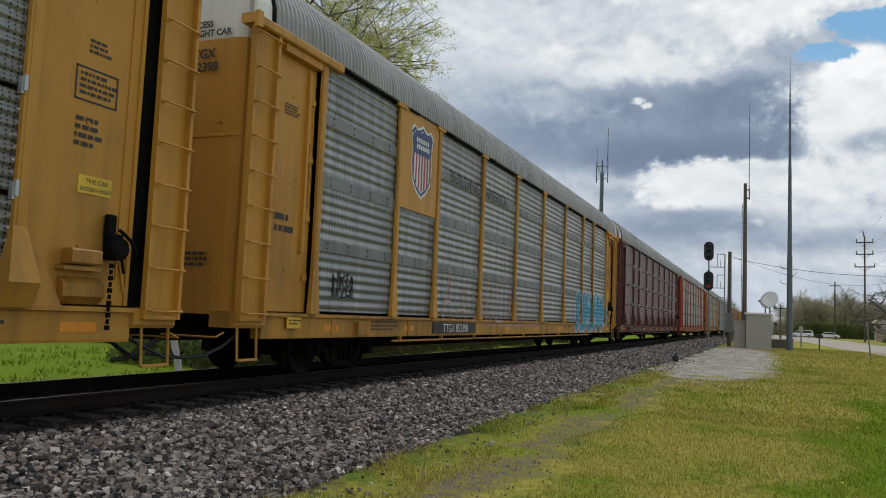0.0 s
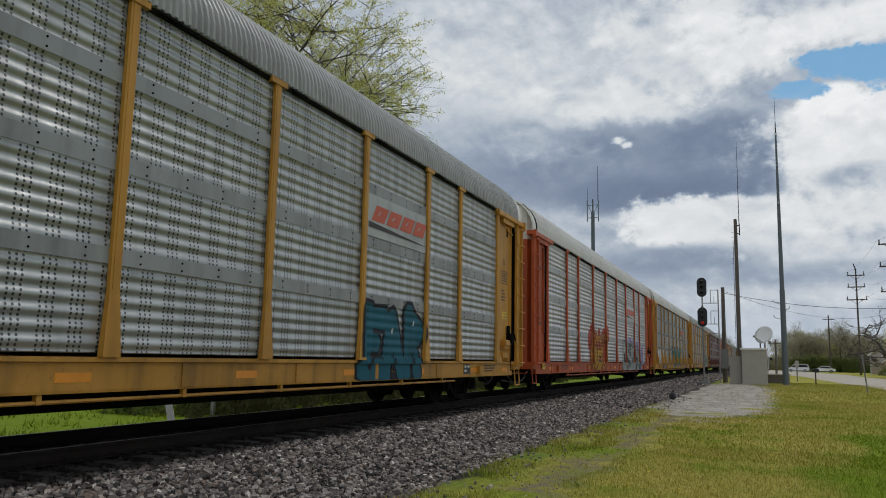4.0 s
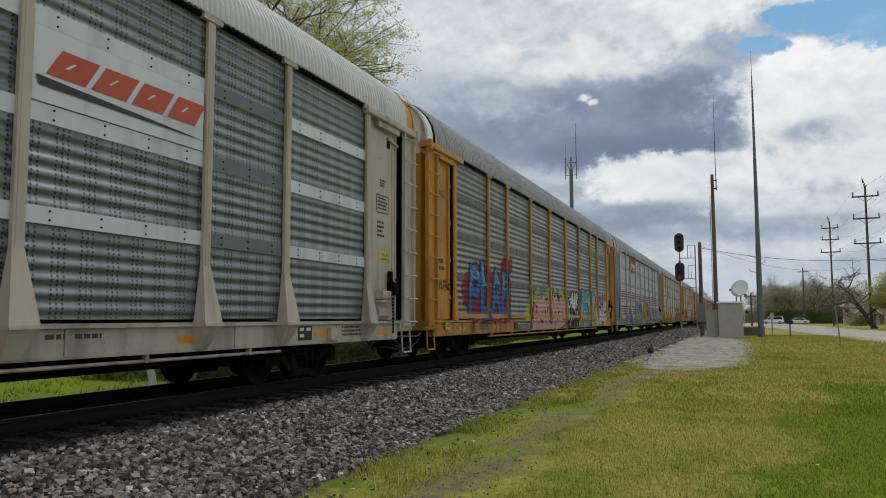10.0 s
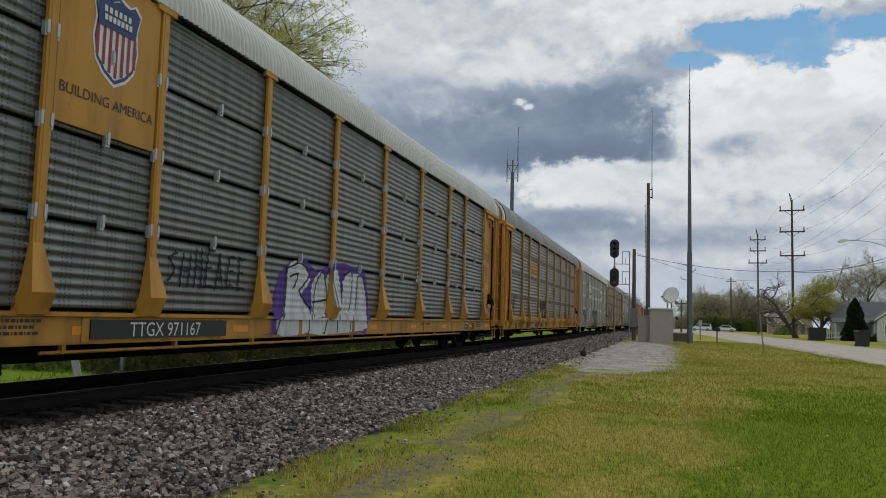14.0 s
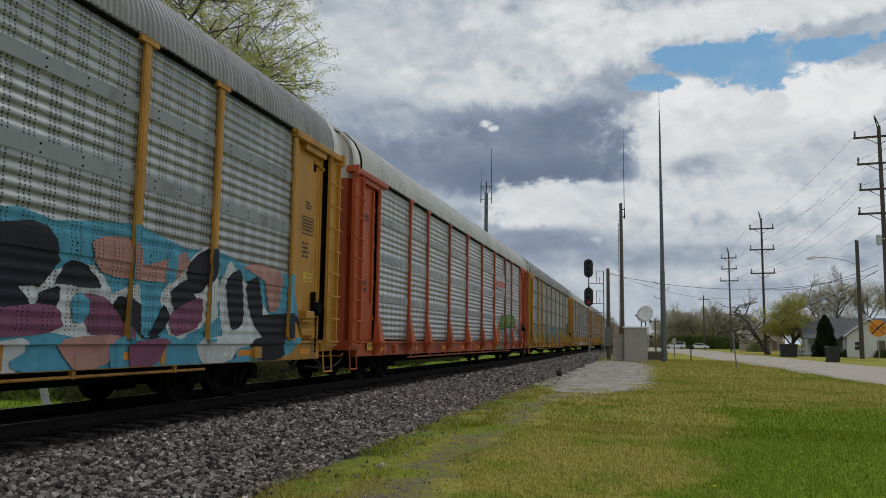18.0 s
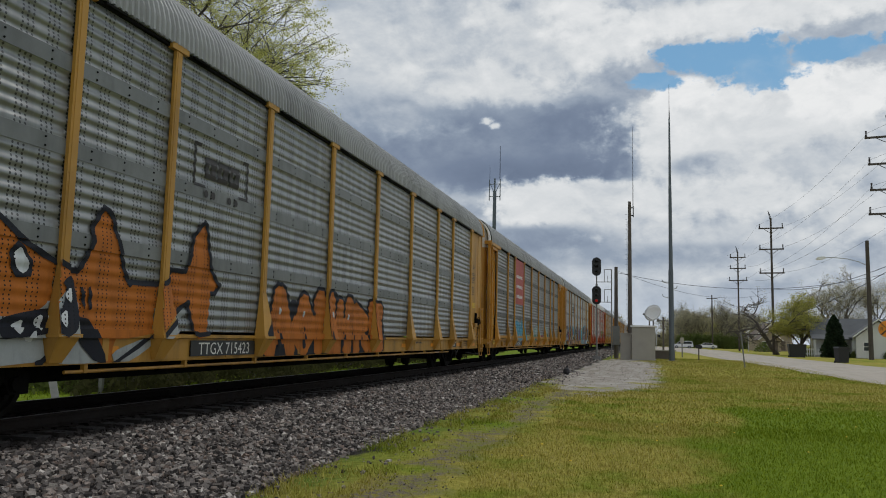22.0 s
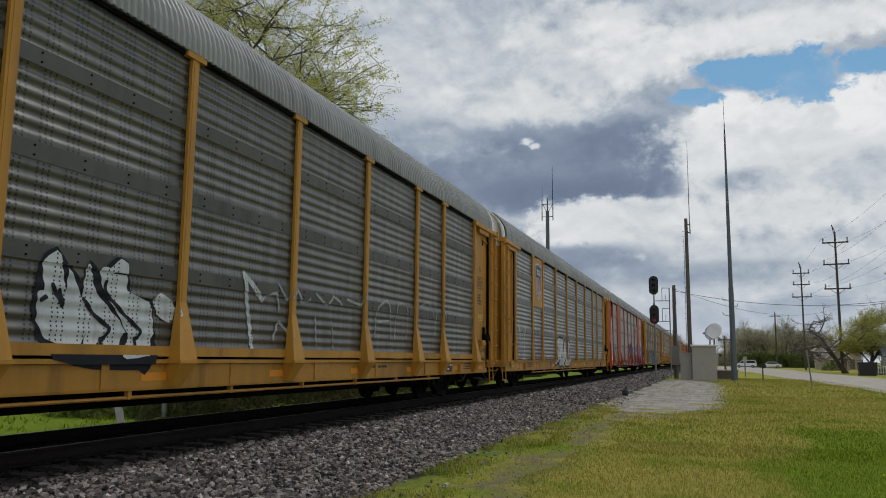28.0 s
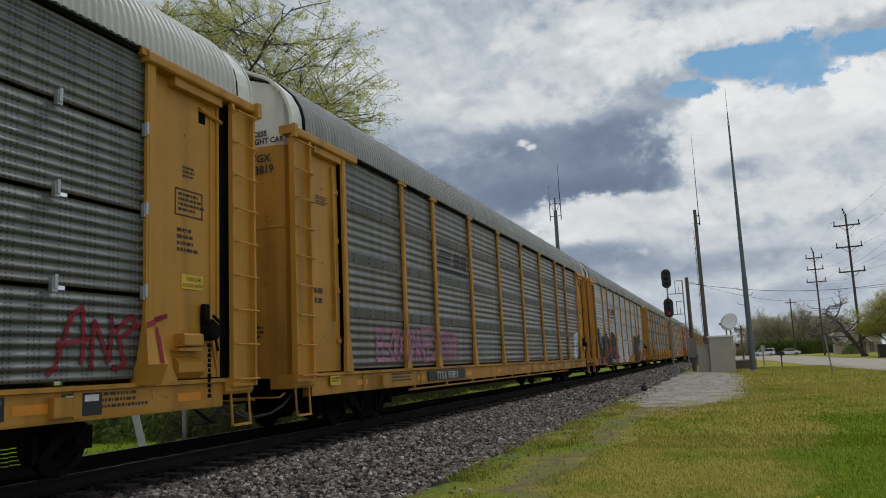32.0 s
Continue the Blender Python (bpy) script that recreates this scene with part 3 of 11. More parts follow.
@lru_cache(None)
def ladder_mesh(low, paint, rung):
    """A ladder of two flat stiles and ten rungs on the corner of the car."""
    b = Build()
    if low:
        b.box(1.50, 1.58, 0.10, 0.14, 0.5, 2.2)
        b.box(1.50, 1.58, 0.56, 0.60, 0.5, 2.2)
        for i in range(5):
            b.tube((1.57, 0.1, 0.62 + i * 0.38), (1.57, 0.6, 0.62 + i * 0.38), 0.014, mat=1)
        return b.mesh("ladder", paint, rung)
    b.box(1.50, 1.60, 0.0, 0.05, 0.88, GUTTER - 0.2)
    b.box(1.53, 1.60, 0.51, 0.57, 0.88, GUTTER - 0.2)
    b.box(1.505, 1.525, 0.05, 0.51, 0.92, GUTTER - 0.23)
    b.box(1.40, 1.59, 0.05, 0.51, 0.88, 0.92)
    for i in range(9):
        z = 0.99 + i * 0.475
        b.path([(1.60, 0.03, z), (1.665, 0.04, z - 0.015), (1.665, 0.52, z - 0.015), (1.60, 0.54, z)], 0.014, 6, 1)
        b.box(1.60, 1.61, 0.005, 0.06, z - 0.035, z + 0.035)
        b.box(1.60, 1.61, 0.512, 0.568, z - 0.035, z + 0.035)
    return b.mesh("ladder", paint, rung)


@lru_cache(None)
def corner_mesh(paint, front):
    """The plain sheet beside the ladder, with its frame; at the forward end it is broader and a dark slot parts it from the ladder."""
    b = Build()
    a, c = (0.70, 2.10) if front else (0.58, 1.77)
    b.box(1.40, 1.44, a, c, DECK + 0.02, GUTTER - 0.2)
    b.box(1.44, 1.465, a, a + 0.05, DECK + 0.02, GUTTER - 0.28)
    b.box(1.44, 1.458, a + 0.17, a + 0.19, DECK + 0.3, GUTTER - 0.5)
    if not front:
        b.box(1.44, 1.50, c - 0.26, c - 0.2, DECK + 0.9, GUTTER - 0.4)
        b.tube((1.46, c - 0.1, 2.6), (1.46, c - 0.1, 3.6), 0.012)
        for z in (1.5, 2.4, 3.3, 4.2):
            b.box(1.44, 1.48, c - 0.16, c - 0.04, z, z + 0.09)
    else:
        b.tube((1.47, a - 0.05, GUTTER - 0.50), (1.47, a + 0.42, GUTTER - 0.44), 0.03, n=6)
        # gusset at the foot of the end post
        b.add([(1.44, c - 0.50, DECK), (1.44, c, DECK), (1.44, c, 1.60), (1.44, c - 0.22, 1.60), (1.50, c - 0.50, DECK), (1.53, c, DECK), (1.46, c, 1.60), (1.45, c - 0.22, 1.60)],
              [(0, 1, 2, 3), (4, 7, 6, 5), (0, 4, 5, 1), (1, 5, 6, 2), (2, 6, 7, 3), (3, 7, 4, 0)])
        b.tube((1.45, a + 0.05, 1.15), (1.46, a + 0.22, 1.75), 0.02, n=5)
    for z in (1.62, 2.9, 4.2):
        b.tube((1.44, (a + c) / 2, z), (1.452, (a + c) / 2, z), 0.02, n=6)
    return b.mesh("corner_panel", paint)


@lru_cache(None)
def slot_shade_mesh():
    b = Build()
    # a dark sheet stands in for the shade inside the slot
    b.box(1.425, 1.438, 0.30, 0.78, DECK + 0.02, GUTTER - 0.2)
    return b.mesh("door_slot", "dark_iron")


@lru_cache(None)
def hatch_mesh():
    b = Build()
    b.box(1.436, 1.443, 0.98, 1.12, GUTTER - 0.62, GUTTER - 0.40)
    return b.mesh("hatch", "dark_iron")


@lru_cache(None)
def flush_mesh(paint, front, short):
    """A plain corner sheet that lies level with the side."""
    b = Build()
    c = 2.10 - short if front else 1.78
    b.box(1.30, 1.445, -0.02, c, DECK, GUTTER + 0.02)
    b.box(1.445, 1.47, -0.02, 0.04, DECK, GUTTER)
    b.box(1.445, 1.46, 0.62, 0.67, DECK + 0.1, GUTTER)
    b.box(1.445, 1.452, c - 0.14, c - 0.12, DECK + 0.1, GUTTER)
    for z in (1.4, 2.2, 3.0, 3.8):
        b.tube((1.44, 0.3, z), (1.455, 0.3, z), 0.02)
    return b.mesh("corner_panel", paint)


@lru_cache(None)
def header_mesh(paint):
    b = Build()
    b.box(1.36, 1.62, -0.06, 2.30, GUTTER - 0.19, GUTTER - 0.05, bevel=0.02)
    b.box(1.36, 1.56, 0.75, 1.75, GUTTER - 0.31, GUTTER - 0.19)
    b.box(1.60, 1.67, -0.08, 0.02, GUTTER - 0.26, GUTTER - 0.04)
    return b.mesh("header_beam", paint)


@lru_cache(None)
def sill_mesh(paint, short=0.0):
    b = Build()
    e = CAR_LEN - short
    prof = [(1.30, SILL_LOW), (1.47, SILL_LOW), (1.475, SILL_LOW + 0.03), (1.475, DECK - 0.06), (1.53, DECK - 0.05), (1.53, DECK), (1.30, DECK)]
    b.prism(prof, 0.65, e - 0.65)
    b.prism([(1.1, 0.78), (1.5, 0.78), (1.53, 0.82), (1.53, DECK), (1.1, DECK)], 0.0, 0.66)
    b.prism([(1.1, 0.78), (1.5, 0.78), (1.53, 0.82), (1.53, DECK), (1.1, DECK)], e - 0.66, e)
    for y in (2.6, 5.5, 8.4, 11.0, 13.5, 16.0, 18.6, 21.5, 24.4):
        b.box(1.475, 1.492, y - 0.06, y + 0.06, SILL_LOW + 0.03, DECK - 0.06)
    b.box(1.475, 1.56, 3.3, 3.55, SILL_LOW + 0.06, SILL_LOW + 0.26)
    b.box(1.475, 1.56, CAR_LEN - 3.55, CAR_LEN - 3.3, SILL_LOW + 0.06, SILL_LOW + 0.26)
    return b.mesh("side_sill", paint)


@lru_cache(None)
def floor_mesh():
    b = Build()
    b.box(-1.3, 1.3, 0.3, CAR_LEN - 0.8, 0.86, 0.98)
    b.box(-0.45, 0.45, 5.3, CAR_LEN - 5.3, 0.36, 0.86)
    b.box(-0.3, 0.3, 0.1, CAR_LEN - 0.6, 0.56, 0.86)
    for y in range(6, 23, 2):
        b.prism([(-1.3, 0.86), (-1.3, 0.74), (-0.45, 0.4), (0.45, 0.4), (1.3, 0.74), (1.3, 0.86)], y, y + 0.08)
    b.box(0.45, 0.95, 9.5, 10.6, 0.42, 0.86)
    b.tube((0.7, 12.0, 0.62), (0.7, 13.1, 0.62), 0.2, n=10)
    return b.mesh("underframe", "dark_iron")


@lru_cache(None)
def pipe_mesh(paint):
    b = Build()
    b.tube((1.42, 4.9, 0.545), (1.42, CAR_LEN - 4.9, 0.555), 0.022, n=6)
    for i in range(9):
        y = 5.2 + i * 2.08
        b.box(1.39, 1.45, y, y + 0.06, 0.53, SILL_LOW + 0.01)
    return b.mesh("brake_pipe", paint)


@lru_cache(None)
def gutter_mesh(paint):
    b = Build()
    b.box(1.44, 1.567, 0.4, CAR_LEN - 0.4, GUTTER - 0.052, GUTTER - 0.03, 0)
    # dark strips put in for the shade of the gap under the roof edge
    b.box(1.43, 1.535, 1.8, CAR_LEN - 1.8, GUTTER - 0.10, GUTTER - 0.05, 1)
    for y in POSTS:
        b.box(1.53, 1.575, y + 0.35, y + 0.75, GUTTER - 0.085, GUTTER - 0.053, 1)
    return b.mesh("eaves_rail", paint, "dark_iron")


@lru_cache(None)
def far_side_mesh(sheet, paint):
    b = Build()
    b.box(-1.57, -1.53, 0.6, CAR_LEN - 0.6, DECK, GUTTER, 0)
    for y in POSTS:
        b.box(-1.63, -1.57, y - 0.1, y + 0.1, DECK, GUTTER, 1)
    b.prism([(-1.53, SILL_LOW), (-1.30, SILL_LOW), (-1.30, DECK), (-1.53, DECK)], 0, CAR_LEN, 1)
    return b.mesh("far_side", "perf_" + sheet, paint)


@lru_cache(None)
def wheelset_mesh():
    b = Build()
    r = WHEEL_R
    for s in (1, -1):
        prof = [(0.655, 0.13), (0.66, 0.30), (0.665, r - 0.07), (0.685, r + 0.025), (0.715, r + 0.025), (0.725, r), (0.815, r - 0.006), (0.82, r - 0.075), (0.77, r - 0.09), (0.755, 0.24), (0.80, 0.13), (0.83, 0.09)]
        b.lathe([(s * a, q) for a, q in prof], 24, "x")
        for i in range(4):
            t = i * math.pi / 2
            b.tube((s * 0.75, 0.27 * math.cos(t), 0.27 * math.sin(t)), (s * 0.79, 0.27 * math.cos(t), 0.27 * math.sin(t)), 0.03)
    b.tube((-0.85, 0, 0), (0.85, 0, 0), 0.075, n=10)
    b.lathe([(0.83, 0.085), (1.0, 0.085), (1.02, 0.07), (1.06, 0.07)], 10, "x")
    b.lathe([(-1.06, 0.07), (-1.02, 0.07), (-1.0, 0.085), (-0.83, 0.085)], 10, "x")
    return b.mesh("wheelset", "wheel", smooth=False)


@lru_cache(None)
def truck_mesh():
    b = Build()
    for s in (1, -1):
        x0, x1 = sorted((s * 0.93, s * 1.08))
        a = 0.89
        # the cast side frame with its two windows
        for pts in ([(-a - 0.22, 0.30), (-a - 0.22, 0.55), (-0.55, 0.60), (-0.42, 0.56), (-0.75, 0.45), (-a + 0.05, 0.30)],
                    [(a + 0.22, 0.30), (a - 0.05, 0.30), (0.75, 0.45), (0.42, 0.56), (0.55, 0.60), (a + 0.22, 0.55)],
                    [(-0.62, 0.53), (-0.62, 0.62), (0.62, 0.62), (0.62, 0.53)],
                    [(-0.75, 0.45), (-0.62, 0.50), (-0.30, 0.18), (-0.36, 0.12)],
                    [(0.75, 0.45), (0.36, 0.12), (0.30, 0.18), (0.62, 0.50)],
                    [(-0.38, 0.11), (-0.38, 0.20), (0.38, 0.20), (0.38, 0.11)],
                    [(-0.36, 0.18), (-0.36, 0.56), (-0.29, 0.56), (-0.29, 0.18)],
                    [(0.29, 0.18), (0.29, 0.56), (0.36, 0.56), (0.36, 0.18)]):
            b.prism(pts, x0, x1, axis="x")
        # spring nest and bearing caps
        for y in (-0.17, 0.0, 0.17):
            for z in range(6):
                b.tube((s * 1.0, y, 0.20 + z * 0.042), (s * 1.0, y, 0.222 + z * 0.042), 0.075, n=8)
        for y in (-a, a):
            b.tube((s * 1.0, y, 0.42), (s * 1.14, y, 0.42), 0.085, n=8)
            b.box(*sorted((s * 0.93, s * 1.09)), y - 0.13, y + 0.13, 0.48, 0.58)
    b.box(-1.05, 1.05, -0.2, 0.2, 0.44, 0.56)
    b.box(-0.9, 0.9, -1.25, -1.17, 0.3, 0.42)
    b.box(-0.9, 0.9, 1.17, 1.25, 0.3, 0.42)
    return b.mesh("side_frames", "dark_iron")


@lru_cache(None)
def coupler_mesh():
    b = Build()
    b.box(-0.09, 0.09, -0.62, 0.3, 0.72, 0.90)
    b.prism([(-0.19, -0.62), (-0.19, -0.80), (-0.05, -0.86), (0.02, -0.78), (0.10, -0.86), (0.19, -0.74), (0.16, -0.60)], 0.68, 0.94, axis="z")
    b.box(-0.3, 0.3, -0.05, 0.15, 0.62, 0.95)
    return b.mesh("coupler", "dark_iron")


@lru_cache(None)
def hose_mesh():
    b = Build()
    b.path([(0.35, 0.1, 0.62), (0.37, -0.2, 0.56), (0.36, -0.45, 0.42), (0.33, -0.65, 0.34), (0.28, -0.82, 0.33)], 0.028, 6)
    return b.mesh("air_hose", "rubber")


@lru_cache(None)
def brake_hose_mesh():
    b = Build()
    b.path([(1.2, 0.5, 0.70), (1.25, 0.1, 0.52), (1.22, -0.2, 0.42), (1.1, -0.5, 0.39), (0.8, -0.8, 0.44)], 0.022, 6)
    return b.mesh("brake_hose", "rubber")


@lru_cache(None)
def step_mesh(paint):
    b = Build()
    b.path([(1.5, 0.08, 0.80), (1.53, 0.08, 0.36), (1.53, 0.50, 0.36), (1.5, 0.50, 0.80)], 0.018, 6)
    b.box(1.50, 1.56, 0.08, 0.50, 0.345, 0.36)
    b.path([(1.4, -0.06, 0.72), (1.4, -0.22, 0.66), (0.5, -0.22, 0.66)], 0.013, 6)
    return b.mesh("sill_step", paint)


@lru_cache(None)
def brake_mesh(paint):
    """The hand brake on the corner sheet: painted housings, a dark ratchet and its chain."""
    b = Build()
    b.box(1.44, 1.60, 1.22, 1.60, 1.42, 1.58, bevel=0.02)
    b.box(1.44, 1.57, 1.18, 1.66, 1.36, 1.40)
    b.prism([(1.44, 1.02), (1.53, 1.10), (1.53, 1.22), (1.44, 1.30)], 1.10, 1.62)
    # black ratchet box, gear case and lever
    b.box(1.44, 1.56, 0.92, 1.08, 1.50, 1.78, 1, bevel=0.02)
    b.box(1.46, 1.53, 1.00, 1.10, 1.74, 1.98, 1, bevel=0.015)
    b.lathe([(1.50, 0.12), (1.60, 0.12), (1.62, 0.07)], 12, "x", 1, at=(0, 0.98, 1.62))
    b.path([(1.60, 1.02, 1.82), (1.61, 0.86, 1.72), (1.61, 0.76, 1.58)], 0.02, 6, 1)
    b.tube((1.59, 0.98, 1.62), (1.60, 0.92, 1.36), 0.018, n=5, mat=1)
    for i in range(11):
        z = 1.46 - i * 0.065
        d = 0.012 if i % 2 else 0.024
        b.box(1.555, 1.58, 1.06 - d, 1.06 + d, z - 0.05, z, 1)
    return b.mesh("hand_brake", paint, "dark_iron")


@lru_cache(None)
def clip_mesh():
    b = Build()
    b.box(0.0, 0.05, -0.035, 0.035, -0.08, 0.08)
    b.box(0.05, 0.07, -0.02, 0.02, -0.05, 0.1)
    return b.mesh("panel_clip", "galvanised")


WHEEL_R = 0.42
AXLES = (-0.89, 0.89)


def rail_car(spec):
    """A long closed two-deck car carrier. Its origin lies at its rear end, on the centre line at the height of the rail."""
    paint, sheet, style = spec["paint"], spec["sheet"], spec.get("style", "band")
    sill, rise, short = paint + "_sill", spec.get("rise", 1.1), spec.get("short", 0.0)
    car = thing("rail_car", spec["label"], "rail car", (TRACK_X, 0, RAIL_Z), "cars of the train")
    car["build"], car["paint"], car["sheet"] = style, paint, sheet
    part("underframe", floor_mesh(), car)
    part("side_sill", sill_mesh(sill, short), car, "painted side sill with rust stains")
    part("brake_pipe", pipe_mesh(sill), car)
    part("far_side", far_side_mesh(sheet, paint), car)
    part("eaves_rail", gutter_mesh(spec.get("eaves", "band_" + sheet)), car)
    part("roof", roof_mesh(spec.get("roof", "roof_grey"), rise, short), car, "ribbed metal roof")
    car["feet"] = spec.get("feet", list(range(len(POSTS))) if style != "band" else [])
    for i, y in enumerate(POSTS):
        part("post", post_mesh(spec.get("posts", paint), ("wide" if style == "band" else style) if i in list(car["feet"]) else "band"), car, at=(SIDE - 0.02, y, 0))
    for i, (a, b) in enumerate(BAYS):
        width = round(b - a - 0.10, 2)
        if i in spec.get("solid", ()):
            b = Build()
            b.box(SIDE - 0.05, SIDE + 0.01, a + 0.05, a + 0.05 + width, DECK + 0.02, GUTTER - 0.04)
            b.box(SIDE + 0.01, SIDE + 0.018, a + 0.045 + width / 2, a + 0.055 + width / 2, DECK + 0.02, GUTTER - 0.04)
            part("solid_panel", b.mesh("solid_panel", paint), car, "plain painted sheet")
            continue
        if spec.get("kick"):
            b = Build()
            b.box(SIDE - 0.05, SIDE - 0.012, a + 0.13, a + 0.06 + width, DECK + 0.035, DECK + 0.16)
            part("kick_strip", b.mesh("kick_strip", paint), car)
        if style == "screen":
            h = (GUTTER - 0.06 - DECK - 0.05) / 4
            for j in range(4):
                screen = part("screen_panel", screen_mesh(width, round(h - 0.05, 3), sheet), car, at=(SIDE - 0.06, a + 0.05, DECK + 0.05 + j * h))
                if j:
                    for y in (0.02, width / 2, width - 0.02):
                        part("panel_clip", clip_mesh(), screen, at=(0.01, y, 0.0))
        else:
            part("side_panel", sheet_mesh(width, sheet, spec.get("bright", False) and i not in (1, 7), spec.get("striped", False)), car, at=(SIDE - 0.06, a + 0.05, 0))
    for end in (0, 1):
        # the forward end is the rear end turned about
        def at_end(name, me, label=""):
            ob = new(name, me)
            ob.parent = car
            if end:
                ob.location, ob.scale = (0, CAR_LEN - short, 0), (1, -1, 1)
            return tagged(ob, label) if label else ob
        at_end("roof_cap", cap_mesh(spec.get("cap", "cap"), rise), "smooth pale roof end")
        at_end("end_door", end_door_mesh(paint, spec.get("cap", "cap"), rise), "bowed end door with a pale top")
        at_end("ladder", ladder_mesh(spec.get("flush", False), paint, "galvanised" if paint in ("grey", "beige") else paint))
        at_end("corner_panel", flush_mesh(paint, end, short) if spec.get("flush") else corner_mesh(paint, end))
        if not spec.get("flush"):
            at_end("header_beam", header_mesh(paint))
            if end:
                at_end("door_slot", slot_shade_mesh(), "dark sheet put in for the shade of the slot beside the end door")
                at_end("hatch", hatch_mesh())
        at_end("coupler", coupler_mesh())
        at_end("air_hose", hose_mesh())
        at_end("brake_hose", brake_hose_mesh())
        at_end("sill_step", step_mesh(sill))
        if end:
            at_end("hand_brake", brake_mesh(sill), "painted hand brake housing with a dark chain")
        truck = part("truck", truck_mesh(), car, at=(0, 3.65 if not end else CAR_LEN - 3.65, 0))
        for a in AXLES:
            part("wheelset", wheelset_mesh(), truck, at=(0, a, WHEEL_R))
    return car

# ---- ground and line ----
def smooth_step(a, b, x):
    t = np.clip((x - a) / (b - a), 0, 1)
    return t * t * (3 - 2 * t)


def ground_height(x, y):
    """The lawn is level; a shoulder of broken stone carries the line."""
    x, y = np.asarray(x, float), np.asarray(y, float)
    bank = np.clip((-4.0 - x) / 2.3, 0, 1)
    bank = bank - np.clip((-9.6 - x) / 2.6, 0, 1)
    lawn = 0.02 * np.sin(x * 0.9 + 1.3) * np.sin(y * 0.37) + 0.03 * np.sin(y * 0.11 + x * 0.21)
    return 0.33 * smooth_step(0, 1, bank) * (y > -400) + lawn * (1 - np.clip(bank * 3, 0, 1))


def grid_mesh(name, xs, ys, mat):
    X, Y = np.meshgrid(xs, ys)
    Z = ground_height(X, Y)
    v = np.stack([X, Y, Z], -1).reshape(-1, 3)
    nx, ny = len(xs), len(ys)
    i = (np.arange(ny - 1)[:, None] * nx + np.arange(nx - 1)).ravel()
    f = np.stack([i, i + 1, i + nx + 1, i + nx], -1)
    me = bpy.data.meshes.new(name)
    me.from_pydata(v.tolist(), [], f.tolist())
    me.polygons.foreach_set("use_smooth", [True] * len(f))
    me.materials.append(mat)
    return me


def lawn_patch(g, xw, y, mid):
    """The lush corner of the lawn, nearest the viewer and away from the line."""
    p = g.n("ShaderNodeNewGeometry").outputs["Position"]
    lobes = g.math("SUBTRACT", g.noise(g.vec("MULTIPLY", p, (0.55, 0.22, 1.0)).outputs[0], 1.0, 4.0, 0.6), 0.5)
    edge = g.math("ADD", g.math("ADD", xw, g.math("MULTIPLY", lobes, 3.6)), g.math("ADD", 0.75, g.math("MULTIPLY", y, -0.12)))
    return g.math("MULTIPLY", g.span(edge, -0.4, 0.4), g.span(g.math("ADD", y, g.math("MULTIPLY", mid, 7.0)), 27.0, 23.5))


